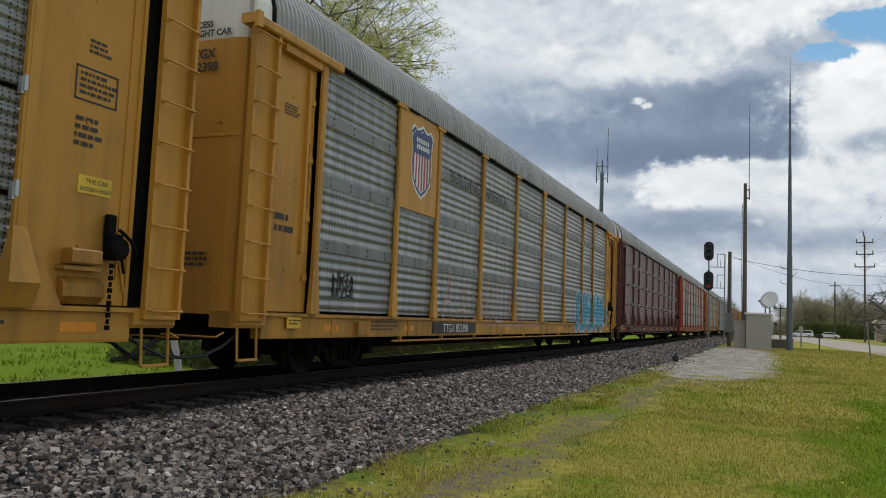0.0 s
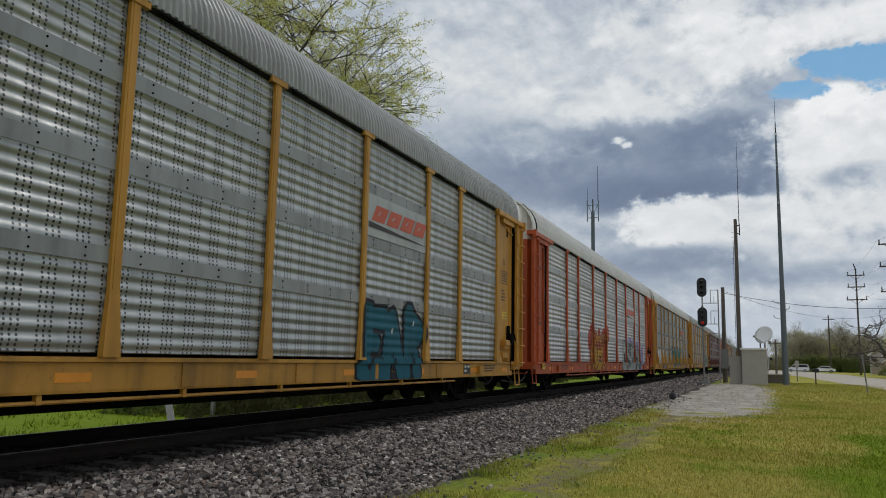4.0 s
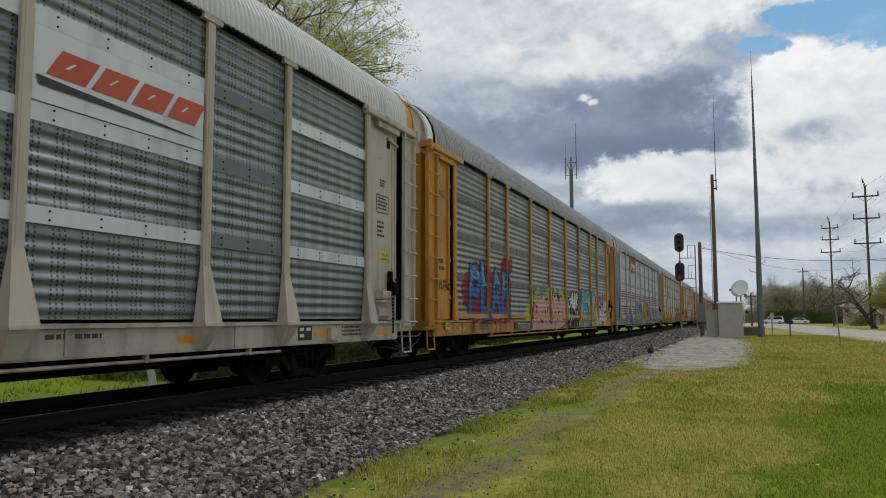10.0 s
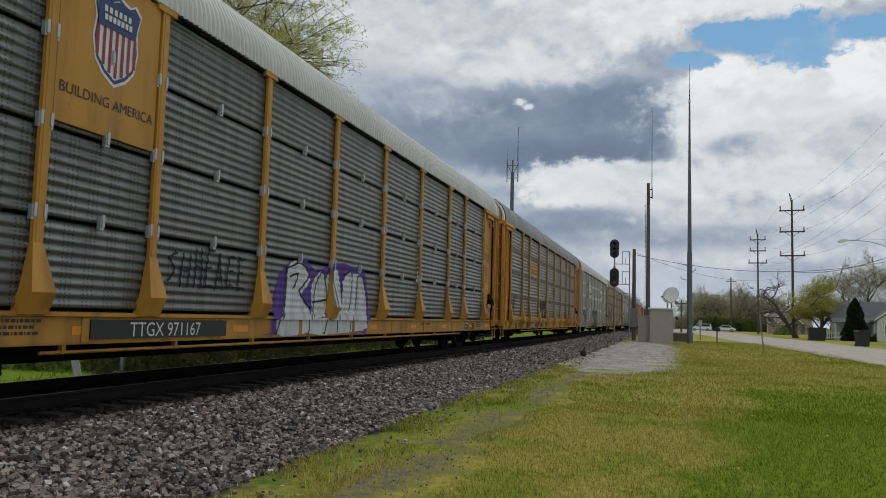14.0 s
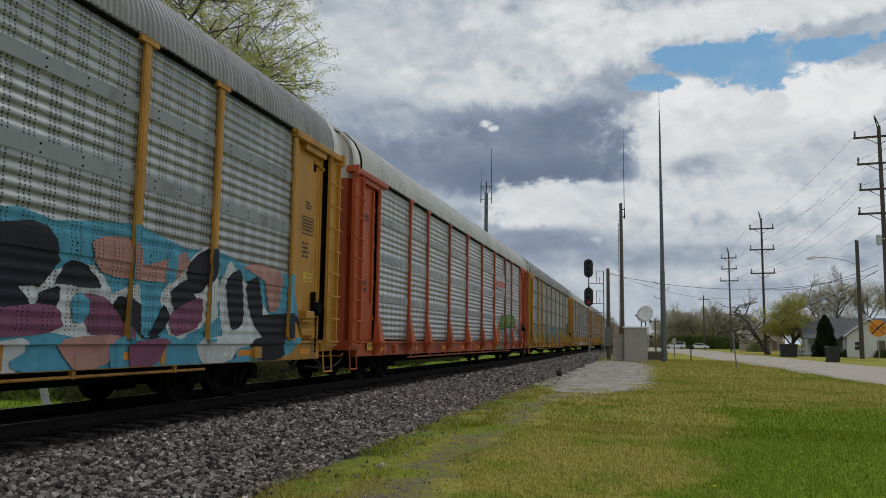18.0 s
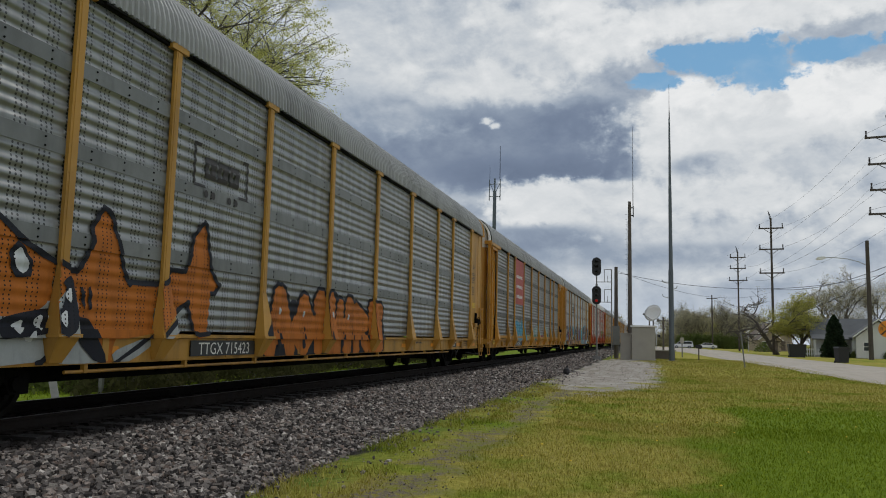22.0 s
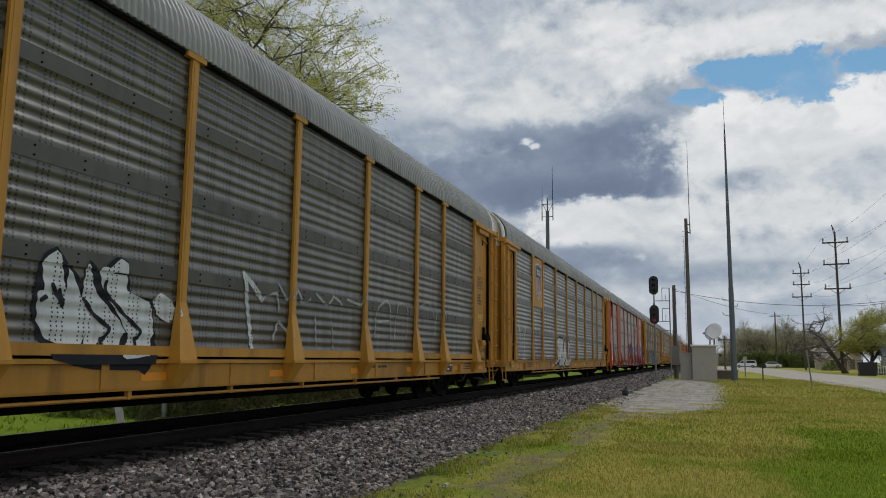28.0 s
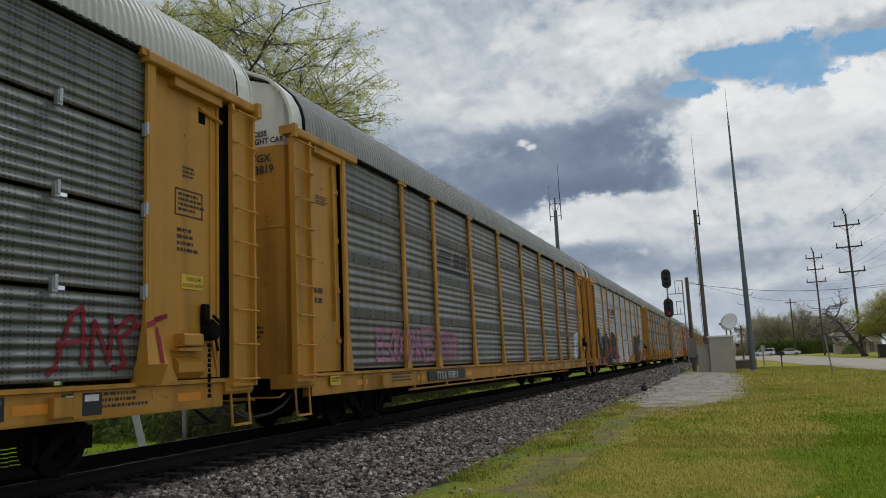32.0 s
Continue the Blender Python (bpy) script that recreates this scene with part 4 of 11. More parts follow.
def earth(g, b):
    p = g.n("ShaderNodeNewGeometry").outputs["Position"]
    x, y, z = g.n("ShaderNodeSeparateXYZ", Vector=p).outputs
    big = g.noise(p, 0.16, 5.0, 0.55)
    mid = g.noise(p, 0.9, 6.0, 0.6)
    tuft = g.noise(p, 9.0, 6.0, 0.65)
    grain = g.noise(p, 60.0, 4.0, 0.6)
    xw = g.math("ADD", x, g.math("MULTIPLY", g.math("SUBTRACT", mid, 0.5), 2.4))
    # lawn: green where it is mown and watered, straw-coloured on the dry strip
    lush = g.mix(g.span(tuft, 0.3, 0.7), (0.11, 0.165, 0.010), (0.195, 0.27, 0.018))
    dry = g.mix(g.span(tuft, 0.3, 0.7), (0.24, 0.215, 0.032), (0.44, 0.38, 0.085))
    dryness = g.span(g.math("ADD", g.math("MULTIPLY", big, 0.6), g.math("MULTIPLY", mid, 0.5)), 0.39, 0.60)
    near = lawn_patch(g, xw, y, mid)
    dryness = g.math("MULTIPLY", dryness, g.math("SUBTRACT", 1.0, near))
    dryness = g.math("MULTIPLY", dryness, g.span(x, -12.0, -10.0))
    c = g.mix(dryness, lush, dry)
    flecks = g.math("MULTIPLY", g.span(tuft, 0.60, 0.70), g.span(big, 0.40, 0.55))
    c = g.mix(g.math("MULTIPLY", flecks, g.math("MULTIPLY", dryness, 0.8)), c, (0.13, 0.095, 0.06))
    # the worn strip at the foot of the stones
    soil = g.mix(g.span(grain, 0.3, 0.7), (0.10, 0.084, 0.062), (0.235, 0.20, 0.158))
    d = g.math("ABSOLUTE", g.math("ADD", xw, 2.55))
    worn = g.math("MULTIPLY", g.math("MULTIPLY", g.span(d, 0.5, 0.08), g.span(tuft, 0.38, 0.55, 0.0, 1.0)), g.span(g.math("ADD", g.math("MULTIPLY", big, 0.5), g.math("MULTIPLY", mid, 0.5)), 0.38, 0.5))
    c = g.mix(worn, c, soil)
    weeds = g.mix(g.span(tuft, 0.4, 0.65), (0.10, 0.16, 0.02), (0.17, 0.23, 0.04))
    c = g.mix(g.math("MULTIPLY", g.span(g.math("ABSOLUTE", g.math("ADD", xw, 3.5)), 0.7, 0.2), g.span(mid, 0.42, 0.6)), c, weeds)
    # pale crushed stone before the cabinet
    px = g.math("DIVIDE", g.math("ADD", xw, 1.95), 2.45)
    py = g.math("DIVIDE", g.math("SUBTRACT", g.math("ADD", y, g.math("MULTIPLY", g.math("SUBTRACT", mid, 0.5), 5.0)), 46.0), 21.5)
    pad = g.span(g.math("ADD", g.math("POWER", px, 2.0), g.math("ADD", g.math("POWER", py, 4.0), g.math("MULTIPLY", g.math("SUBTRACT", g.noise(p, 0.5, 6.0, 0.65), 0.5), 4.4))), 1.25, 0.85)
    pale = g.mix(g.span(mid, 0.35, 0.7), (0.32, 0.29, 0.25), (0.47, 0.435, 0.385))
    pale = g.mix(g.math("MULTIPLY", g.span(grain, 0.5, 0.7), 0.4), pale, (0.22, 0.19, 0.16))
    rut = g.noise(g.vec("MULTIPLY", p, (1.3, 0.10, 1.0)).outputs[0], 1.5, 5.0, 0.6)
    pale = g.mix(g.math("MULTIPLY", g.span(rut, 0.48, 0.66), 0.6), pale, (0.24, 0.205, 0.165))
    pale = g.mix(g.math("MULTIPLY", g.span(tuft, 0.56, 0.7), g.span(big, 0.42, 0.6)), pale, (0.20, 0.21, 0.06))
    c = g.mix(pad, c, pale)
    # the bed of the line, its colour darkened for the shade between stones
    stone = g.mix(g.span(grain, 0.35, 0.7), (0.02, 0.018, 0.017), (0.07, 0.064, 0.062))
    bed = g.math("MULTIPLY", g.span(xw, -3.6, -4.1), g.span(x, -12.4, -11.6))
    c = g.mix(bed, c, stone)
    # pale gravel along the far side of the line
    gravel = g.mix(g.span(grain, 0.3, 0.7), (0.30, 0.29, 0.275), (0.46, 0.45, 0.43))
    c = g.mix(g.math("MULTIPLY", g.math("MULTIPLY", g.span(xw, -10.1, -10.6), g.span(xw, -12.9, -12.3)), g.span(y, 15.0, 20.0)), c, gravel)
    # shade under the train and oil between the rails, both put into the colour
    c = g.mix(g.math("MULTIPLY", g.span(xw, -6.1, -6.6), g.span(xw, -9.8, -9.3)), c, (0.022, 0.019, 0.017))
    put(g, b, Base_Color=c, Roughness=0.95, Specular_IOR_Level=0.08)
    bump(g, b, g.math("ADD", g.math("MULTIPLY", tuft, 0.6), g.math("MULTIPLY", grain, 0.4)), 0.7, 0.05)


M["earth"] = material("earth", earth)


def spaced(a, b, first, grow):
    out, x, s = [a], a, first
    while x < b:
        x += s
        s *= grow
        out.append(min(x, b))
    return out


xs = [-4000, -1500, -600, -250, -120, -60, -35, -22, -16] + list(np.arange(-14, 14.01, 0.35)) + [16, 20, 26, 35, 60, 120, 250, 600, 1500, 4000]
ys = [-4000, -1200, -400, -120, -40, -12] + list(np.arange(-4, 40, 0.5)) + spaced(40, 4500, 0.8, 1.08)
tagged(new("ground", grid_mesh("ground", xs, ys, M["earth"])), "spring lawn with dry straw-coloured patches beside a stone track bed", "ground", kind="structure")

# road
def asphalt(g, b):
    p = g.n("ShaderNodeNewGeometry").outputs["Position"]
    a, c2, w = g.noise(p, 0.35, 5.0, 0.6), g.noise(p, 45.0, 4.0, 0.6), g.noise(g.vec("MULTIPLY", p, (1.6, 0.12, 1.0)).outputs[0], 1.2, 4.0, 0.6)
    c = g.mix(g.span(c2, 0.35, 0.7), (0.38, 0.335, 0.275), (0.50, 0.445, 0.37))
    c = g.mix(g.math("MULTIPLY", g.span(w, 0.45, 0.7), 0.5), c, (0.27, 0.25, 0.22))
    c = g.mix(g.math("MULTIPLY", g.span(a, 0.5, 0.7), 0.4), c, (0.52, 0.49, 0.44))
    put(g, b, Base_Color=c, Roughness=0.9, Specular_IOR_Level=0.2)
    bump(g, b, c2, 0.3, 0.01)


M["asphalt"] = material("worn_pale_asphalt", asphalt)


def road_edge(y):
    """Near and far edge of the road at a distance: it swings in towards the line."""
    near = np.interp(y, [-60, 20, 35, 46, 63, 90, 121, 160, 240], [12.5, 10.4, 9.4, 8.6, 7.9, 6.6, 5.0, 1.0, -9.0])
    far = np.interp(y, [-60, 20, 35, 65, 94, 121, 160, 200, 240], [22, 19.8, 18.8, 17.2, 15.4, 14.6, 13.8, 12.0, 6.0])
    return near, far


b = Build()
rows = [float(y) for y in np.concatenate([np.arange(-60, 60, 4), np.arange(60, 241, 6)])]
v = []
for y in rows:
    n0, f0 = road_edge(y)
    wob = 0.12 * math.sin(y * 0.9) + 0.08 * math.sin(y * 2.3)
    for s in range(7):
        x = n0 + wob + (f0 - n0) * s / 6
        z = ground_height(x, y) + 0.02 + 0.05 * math.sin(math.pi * s / 6)
        v.append((x, y, float(z)))
b.add(v, [(j * 7 + i, j * 7 + i + 1, (j + 1) * 7 + i + 1, (j + 1) * 7 + i) for j in range(len(rows) - 1) for i in range(6)])
tagged(new("road", b.mesh("road", "asphalt", smooth=True)), "pale worn asphalt road with crumbling edges", "road", kind="structure")


# rails and sleepers
def wood(g, b):
    p = g.n("ShaderNodeTexCoord").outputs["Object"]
    r = g.n("ShaderNodeObjectInfo").outputs["Random"]
    q = g.vec("ADD", p, g.n("ShaderNodeCombineXYZ", X=g.math("MULTIPLY", r, 40.0)).outputs[0]).outputs[0]
    a = g.noise(g.vec("MULTIPLY", q, (0.6, 9.0, 9.0)).outputs[0], 3.0, 6.0, 0.6)
    c = g.mix(g.span(a, 0.35, 0.7), (0.011, 0.009, 0.008), (0.035, 0.028, 0.023))
    put(g, b, Base_Color=c, Roughness=0.9)
    bump(g, b, a, 0.5, 0.02)


M["tie"] = material("creosoted_wood", wood)
M["rail"] = rusted("rail_steel", (0.014, 0.010, 0.008), amount=0.25, rough=0.8, gloss=0.15, rust=(0.06, 0.03, 0.016))
M["railhead"] = plain("worn_railhead", (0.13, 0.12, 0.115), 0.45, 0.6, 0.2)

track = thing("railway_track", "steel rails on dark wooden sleepers in grey ballast", "railway track", (TRACK_X, 0, 0), kind="structure")
for s in (1, -1):
    b = Build()
    c = s * 0.7525
    prof = [(-0.07, -0.165), (0.07, -0.165), (0.07, -0.152), (0.012, -0.13), (0.009, -0.045), (0.034, -0.035), (0.036, -0.008), (0.028, -0.001), (-0.028, -0.001), (-0.036, -0.008), (-0.034, -0.035), (-0.009, -0.045), (-0.012, -0.13), (-0.07, -0.152)]
    b.prism([(c + x, RAIL_Z + z) for x, z in prof], -80, 900)
    b.prism([(c - 0.028, RAIL_Z - 0.001), (c + 0.028, RAIL_Z - 0.001), (c + 0.022, RAIL_Z + 0.002), (c - 0.022, RAIL_Z + 0.002)], -80, 900, 1)
    part("rail", b.mesh("rail", "rail", "railhead"), track)
b = Build()
b.box(-1.3, 1.3, -0.115, 0.115, RAIL_Z - 0.36, RAIL_Z - 0.17, bevel=0.008)
for s in (1, -1):
    b.box(s * 0.7525 - 0.18, s * 0.7525 + 0.18, -0.09, 0.09, RAIL_Z - 0.172, RAIL_Z - 0.155, 1)
    for q in (-0.11, 0.11):
        b.tube((s * 0.7525 + q, 0.05, RAIL_Z - 0.16), (s * 0.7525 + q, 0.05, RAIL_Z - 0.13), 0.015, mat=1)
tie = b.mesh("sleeper", "tie", "rail")
rng = random.Random(5)
for i in range(190):
    part("sleeper", tie, track, at=(rng.uniform(-0.05, 0.05), -8 + i * 0.5 + rng.uniform(-0.02, 0.02), rng.uniform(-0.012, 0.008)), turn=rng.uniform(-1, 1))
b = Build()
for i in range(500):
    y = 87 + i * 0.5
    b.box(-1.3, 1.3, y - 0.115, y + 0.115, RAIL_Z - 0.36, RAIL_Z - 0.17)
part("far_sleepers", b.mesh("far_sleepers", "tie"), track)


# ---- things beside the line ----
M["wood_pole"] = plain("weathered_pole", (0.11, 0.092, 0.078), 0.9, 0, 0.4, 3.0, 0.4)
M["cabinet"] = plain("beige_painted_steel", (0.37, 0.345, 0.30), 0.55, 0.0, 0.15, 1.5, 0.05)
M["signal_black"] = plain("matt_black", (0.016, 0.016, 0.018), 0.6)
M["concrete"] = plain("concrete", (0.38, 0.37, 0.35), 0.9, 0, 0.3, 5.0, 0.3)
M["dish"] = plain("dish_white", (0.74, 0.73, 0.70), 0.5, 0, 0.1)
M["grass_post"] = plain("post_grey", (0.20, 0.20, 0.19), 0.7)


def ground_z(x, y):
    return float(ground_height(x, y))


def tapered(b, x, y, z0, z1, r0, r1, n=10, mat=0):
    b.tube((x, y, z0), (x, y, z1), r0, r1, n, mat)


# tall steel mast with a whip on top
mast = thing("antenna_mast", "tall slender tapered grey steel mast with a whip antenna", "mast", (1.68, 67.2, 0))
b = Build()
tapered(b, 0, 0, 0, 7.5, 0.24, 0.20, 12)
tapered(b, 0, 0, 7.4, 14.6, 0.175, 0.125, 12)
tapered(b, 0, 0, 14.5, 20.4, 0.115, 0.065, 10)
b.lathe([(0, 0.42), (0.05, 0.42), (0.06, 0.3)], 12, "z")
M["mast_steel"] = plain("blue_grey_steel", (0.10, 0.118, 0.135), 0.5, 0.2, 0.2)
part("pole", b.mesh("pole", "mast_steel"), mast)
b = Build()
tapered(b, 0, 0, 20.3, 21.3, 0.05, 0.03, 6)
tapered(b, 0, 0, 21.2, 23.4, 0.022, 0.01, 6)
part("whip_antenna", b.mesh("whip", "dark_iron"), mast)
b = Build()
for z in (7.4, 14.5, 20.2):
    b = Build()
    b.lathe([(z - 0.1, 0.225 - z * 0.007), (z + 0.1, 0.225 - z * 0.007)], 12, "z")
    part("collar", b.mesh("collar", "galvanised"), mast)
for z, s in ((5.2, -1), (6.4, -1), (5.9, 0.7)):
    b = Build()
    b.path([(0.2 * s, 0, z), (0.62 * s, 0, z + 0.1), (0.7 * s, 0, z + 0.3)], 0.03)
    part("bracket", b.mesh("bracket", "galvanised"), mast)

# wooden mast with a whip
pole_b = thing("wooden_mast", "weathered wooden pole carrying a tall whip antenna", "mast", (-1.72, 71.0, 0))
b = Build()
tapered(b, 0, 0, 0, 14.0, 0.21, 0.14, 12)
part("pole", b.mesh("pole", "wood_pole"), pole_b)
b = Build()
tapered(b, 0.32, 0, 12.6, 13.6, 0.05, 0.045, 6)
tapered(b, 0.30, 0, 13.5, 20.9, 0.035, 0.012, 6)
b.box(0.1, 0.34, -0.04, 0.04, 12.7, 12.78)
b.box(0.1, 0.34, -0.04, 0.04, 13.4, 13.48)
part("whip_antenna", b.mesh("whip", "dark_iron"), pole_b)
b = Build()
for i in range(24):
    b.tube((-0.2, 0, 2.5 + i * 0.45), (-0.36, 0, 2.5 + i * 0.45), 0.012, n=5)
b.tube((-0.26, 0, 1), (-0.22, 0, 12.2), 0.02, n=5)
part("climbing_step", b.mesh("steps", "dark_iron"), pole_b)

# short wooden pole
short = thing("utility_pole", "short weathered wooden pole with a cable", "pole", (-3.0, 73.0, 0))
b = Build()
tapered(b, 0, 0, 0, 8.3, 0.2, 0.15, 10)
part("pole", b.mesh("pole", "wood_pole"), short)
b = Build()
b.box(-0.32, 0.32, -0.3, -0.2, 1.2, 2.9)
b.tube((0.1, -0.22, 2.9), (0.1, -0.2, 6.5), 0.025)
part("meter_box", b.mesh("meter_box", "grass_post"), short)

# far lattice mast
far_mast = thing("antenna_mast", "distant grey mast with antenna arms and a whip", "mast", (-26.0, 131.5, 0))
b = Build()
tapered(b, 0, 0, 0, 27.0, 0.42, 0.30, 10)
part("pole", b.mesh("pole", "mast_steel"), far_mast)
for s in (-1, 1):
    b = Build()
    b.tube((0, 0, 26.0), (s * 0.95, 0, 26.0), 0.06, n=5)
    b.tube((0, 0, 28.2), (s * 0.95, 0, 28.2), 0.06, n=5)
    b.tube((s * 0.95, 0, 25.3), (s * 0.95, 0, 29.0), 0.09, n=6)
    b.tube((0, 0, 26.5), (s * 0.9, 0.3, 28.4), 0.05, n=5)
    part("antenna_arm", b.mesh("arm", "mast_steel"), far_mast)
b = Build()
b.tube((0, 0, 26), (0, 0, 29.2), 0.14, n=6)
part("mast_head", b.mesh("mast_head", "mast_steel"), far_mast)
b = Build()
tapered(b, 0.9, 0, 29, 35.0, 0.07, 0.03, 5)
tapered(b, -0.9, 0, 29, 31.5, 0.03, 0.015, 5)
part("whip_antenna", b.mesh("whip", "dark_iron"), far_mast)

# equipment cabinets
cab = thing("equipment_cabinet", "large beige steel signal cabinet with a flat roof", "cabinet", (-0.55, 67.6, 0))
b = Build()
b.box(-0.93, 0.93, -0.9, 0.9, 0.08, 2.75, bevel=0.02)
part("body", b.mesh("body", "cabinet"), cab)
b = Build()
b.box(-1.05, 1.05, -1.02, 1.02, 2.75, 2.88, bevel=0.03)
part("roof", b.mesh("roof", "dish"), cab)
b = Build()
b.box(-1.0, 1.0, -0.95, 0.95, 0, 0.1)
part("plinth", b.mesh("plinth", "concrete"), cab)
b = Build()
b.box(-0.7, -0.58, -0.93, -0.9, 2.2, 2.4)
b.box(0.55, 0.72, -0.94, -0.9, 2.45, 2.58)
b.box(-0.86, 0.86, -0.907, -0.9, 0.2, 2.65)
part("door", b.mesh("door", "cabinet"), cab)
side_cab = thing("equipment_cabinet", "lower brown-grey steel cabinet standing beside the signal cabinet", "cabinet", (-1.98, 68.0, 0))
b = Build()
b.box(-0.45, 0.42, -0.6, 0.6, 0.0, 2.15, bevel=0.02)
part("body", b.mesh("body", "cabinet"), side_cab)
b = Build()
b.box(-0.5, 0.46, -0.66, 0.66, 2.15, 2.25, bevel=0.02)
part("roof", b.mesh("roof", "cabinet"), side_cab)
b = Build()
b.box(-0.40, 0.38, -0.61, -0.6, 0.1, 2.05)
b.box(0.2, 0.25, -0.64, -0.6, 1.0, 1.2)
part("door", b.mesh("door", "cabinet"), side_cab)

# satellite dish on the cabinet
dish = thing("satellite_dish", "white satellite dish on a short post on the cabinet roof", "satellite dish", (0.12, 67.5, 2.88))
b = Build()
prof = [(0.0, 0.05), (0.02, 0.25), (0.08, 0.5), (0.17, 0.72), (0.18, 0.74), (0.10, 0.52), (0.04, 0.26), (0.02, 0.05)]
b.lathe(prof, 24, "x")
bowl = part("bowl", b.mesh("bowl", "dish", smooth=True), dish, at=(0.15, 0, 1.0))
bowl.rotation_euler = (0, radians(202), radians(62))
b = Build()
b.tube((0.15, 0, 0), (0.15, 0, 0.95), 0.05)
b.path([(0.1, -0.3, 0.4), (-0.55, -0.45, 0.85), (-0.6, -0.42, 0.95)], 0.025)
b.box(-0.72, -0.55, -0.5, -0.38, 0.85, 1.0)
b.box(0.4, 0.62, -0.1, 0.1, 0.35, 0.6)
part("feed_arm", b.mesh("feed_arm", "grass_post"), dish)

# block signal
sig = thing("railway_signal", "two-headed block signal showing red on its lower head", "signal", (-4.1, 63.0, 0.0))
b = Build()
tapered(b, 0, 0, 0.0, 4.2, 0.075, 0.065, 10)
tapered(b, 0, 0, 4.2, 7.9, 0.05, 0.05, 8)
b.box(-0.3, 0.3, -0.3, 0.3, 0.0, 0.35)
for z in (5.62, 5.9):
    b.lathe([(z - 0.1, 0.09), (z + 0.1, 0.09)], 10, "z")
part("mast", b.mesh("mast", "grass_post"), sig)


def signal_head(z):
    b = Build()
    pts = []
    for i in range(24):
        t = 2 * math.pi * i / 24
        pts.append((0.36 * math.cos(t), z + (0.38 if math.sin(t) >= 0 else -0.38) + 0.36 * math.sin(t)))
    b.prism(pts, -0.16, -0.13)
    b.box(-0.17, 0.17, -0.13, 0.12, z - 0.55, z + 0.55)
    for q in (-0.42, 0.0, 0.42):
        for i in range(10):
            t0, t1 = math.pi * (i / 10) * 1.2 - 0.3, math.pi * ((i + 1) / 10) * 1.2 - 0.3
            r = 0.13
            b.add([(r * math.cos(t0), -0.16, z + q + r * math.sin(t0)), (r * math.cos(t1), -0.16, z + q + r * math.sin(t1)),
                   (r * math.cos(t1), -0.42, z + q + r * math.sin(t1) - 0.05), (r * math.cos(t0), -0.42, z + q + r * math.sin(t0) - 0.05)], [(0, 1, 2, 3)])
    head = part("signal_head", b.mesh("head", "signal_black"), sig)
    for q in (-0.42, 0.0, 0.42):
        c = Build()
        c.lathe([(-0.165, 0.11), (-0.18, 0.06), (-0.185, 0.01)], 12, "y", at=(0, 0, z + q))
        lit = z < 6 and q < -0.1
        part("lamp", c.mesh("lamp", "red_light" if lit else "signal_black"), head, "lit red lamp" if lit else "")


def glow(g, b):
    put(g, b, Base_Color=(0.5, 0.01, 0.01), Emission_Color=(1.0, 0.03, 0.02), Emission_Strength=0.15)


M["red_light"] = material("red_lamp", glow)
signal_head(7.4)
signal_head(5.12)
b = Build()
b.tube((1.15, 0.2, 0.2), (1.15, 0.2, 7.2), 0.045, n=8)
for z in (4.6, 6.2):
    b.path([(0, 0.1, z), (1.15, 0.2, z)], 0.03)
    b.path([(0.6, 0.15, z), (0.6, 0.15, z + 1.0), (1.15, 0.2, z + 1.0)], 0.025)
    b.path([(0.85, 0.15, z), (0.85, 0.15, z + 0.5)], 0.02)
b.path([(0, 0.1, 3.6), (0.5, 0.1, 3.9), (1.15, 0.2, 3.9)], 0.03)
part("ladder", b.mesh("ladder", "grass_post"), sig)

# ---- ballast ----
def stone_colour(g, b, rnd):
    p = g.n("ShaderNodeNewGeometry").outputs["Position"]
    grain = g.noise(p, 90.0, 4.0, 0.6)
    c = g.ramp(rnd, [(0.0, (0.035, 0.032, 0.031)), (0.25, (0.105, 0.091, 0.082)), (0.5, (0.225, 0.196, 0.173)), (0.72, (0.39, 0.348, 0.31)), (0.9, (0.26, 0.19, 0.15)), (1.0, (0.72, 0.67, 0.60))])
    c = g.mix(g.math("MULTIPLY", g.span(grain, 0.4, 0.7), 0.4), c, (0.07, 0.06, 0.058))
    # shade under the train put into the stone colour, with oil and brake dust
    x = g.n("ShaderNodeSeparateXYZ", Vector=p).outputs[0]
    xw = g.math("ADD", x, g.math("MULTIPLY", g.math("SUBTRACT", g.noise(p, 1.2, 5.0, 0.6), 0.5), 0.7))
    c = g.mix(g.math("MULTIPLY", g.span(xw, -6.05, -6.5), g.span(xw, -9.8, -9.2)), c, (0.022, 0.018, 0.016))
    put(g, b, Base_Color=c, Roughness=0.9, Specular_IOR_Level=0.2)
    bump(g, b, grain, 0.4, 0.01)


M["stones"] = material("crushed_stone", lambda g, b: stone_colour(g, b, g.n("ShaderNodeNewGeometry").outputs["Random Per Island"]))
M["stone"] = material("loose_stone", lambda g, b: stone_colour(g, b, g.n("ShaderNodeObjectInfo").outputs["Random"]))

rs = np.random.RandomState(11)
ROCK_V = np.array([(x, y, z) for x in (-1, 1) for y in (-1, 1) for z in (-1, 1)]) * 0.72
ROCK_F = np.array([(0, 1, 3), (0, 3, 2), (4, 6, 7), (4, 7, 5), (0, 4, 5), (0, 5, 1), (2, 3, 7), (2, 7, 6), (0, 2, 6), (0, 6, 4), (1, 5, 7), (1, 7, 3)])
STONES = [ROCK_V * (1 + rs.uniform(-0.55, 0.35, (8, 3))) * rs.uniform((0.85, 0.7, 0.55), (1.3, 1.05, 0.85)) for _ in range(8)]


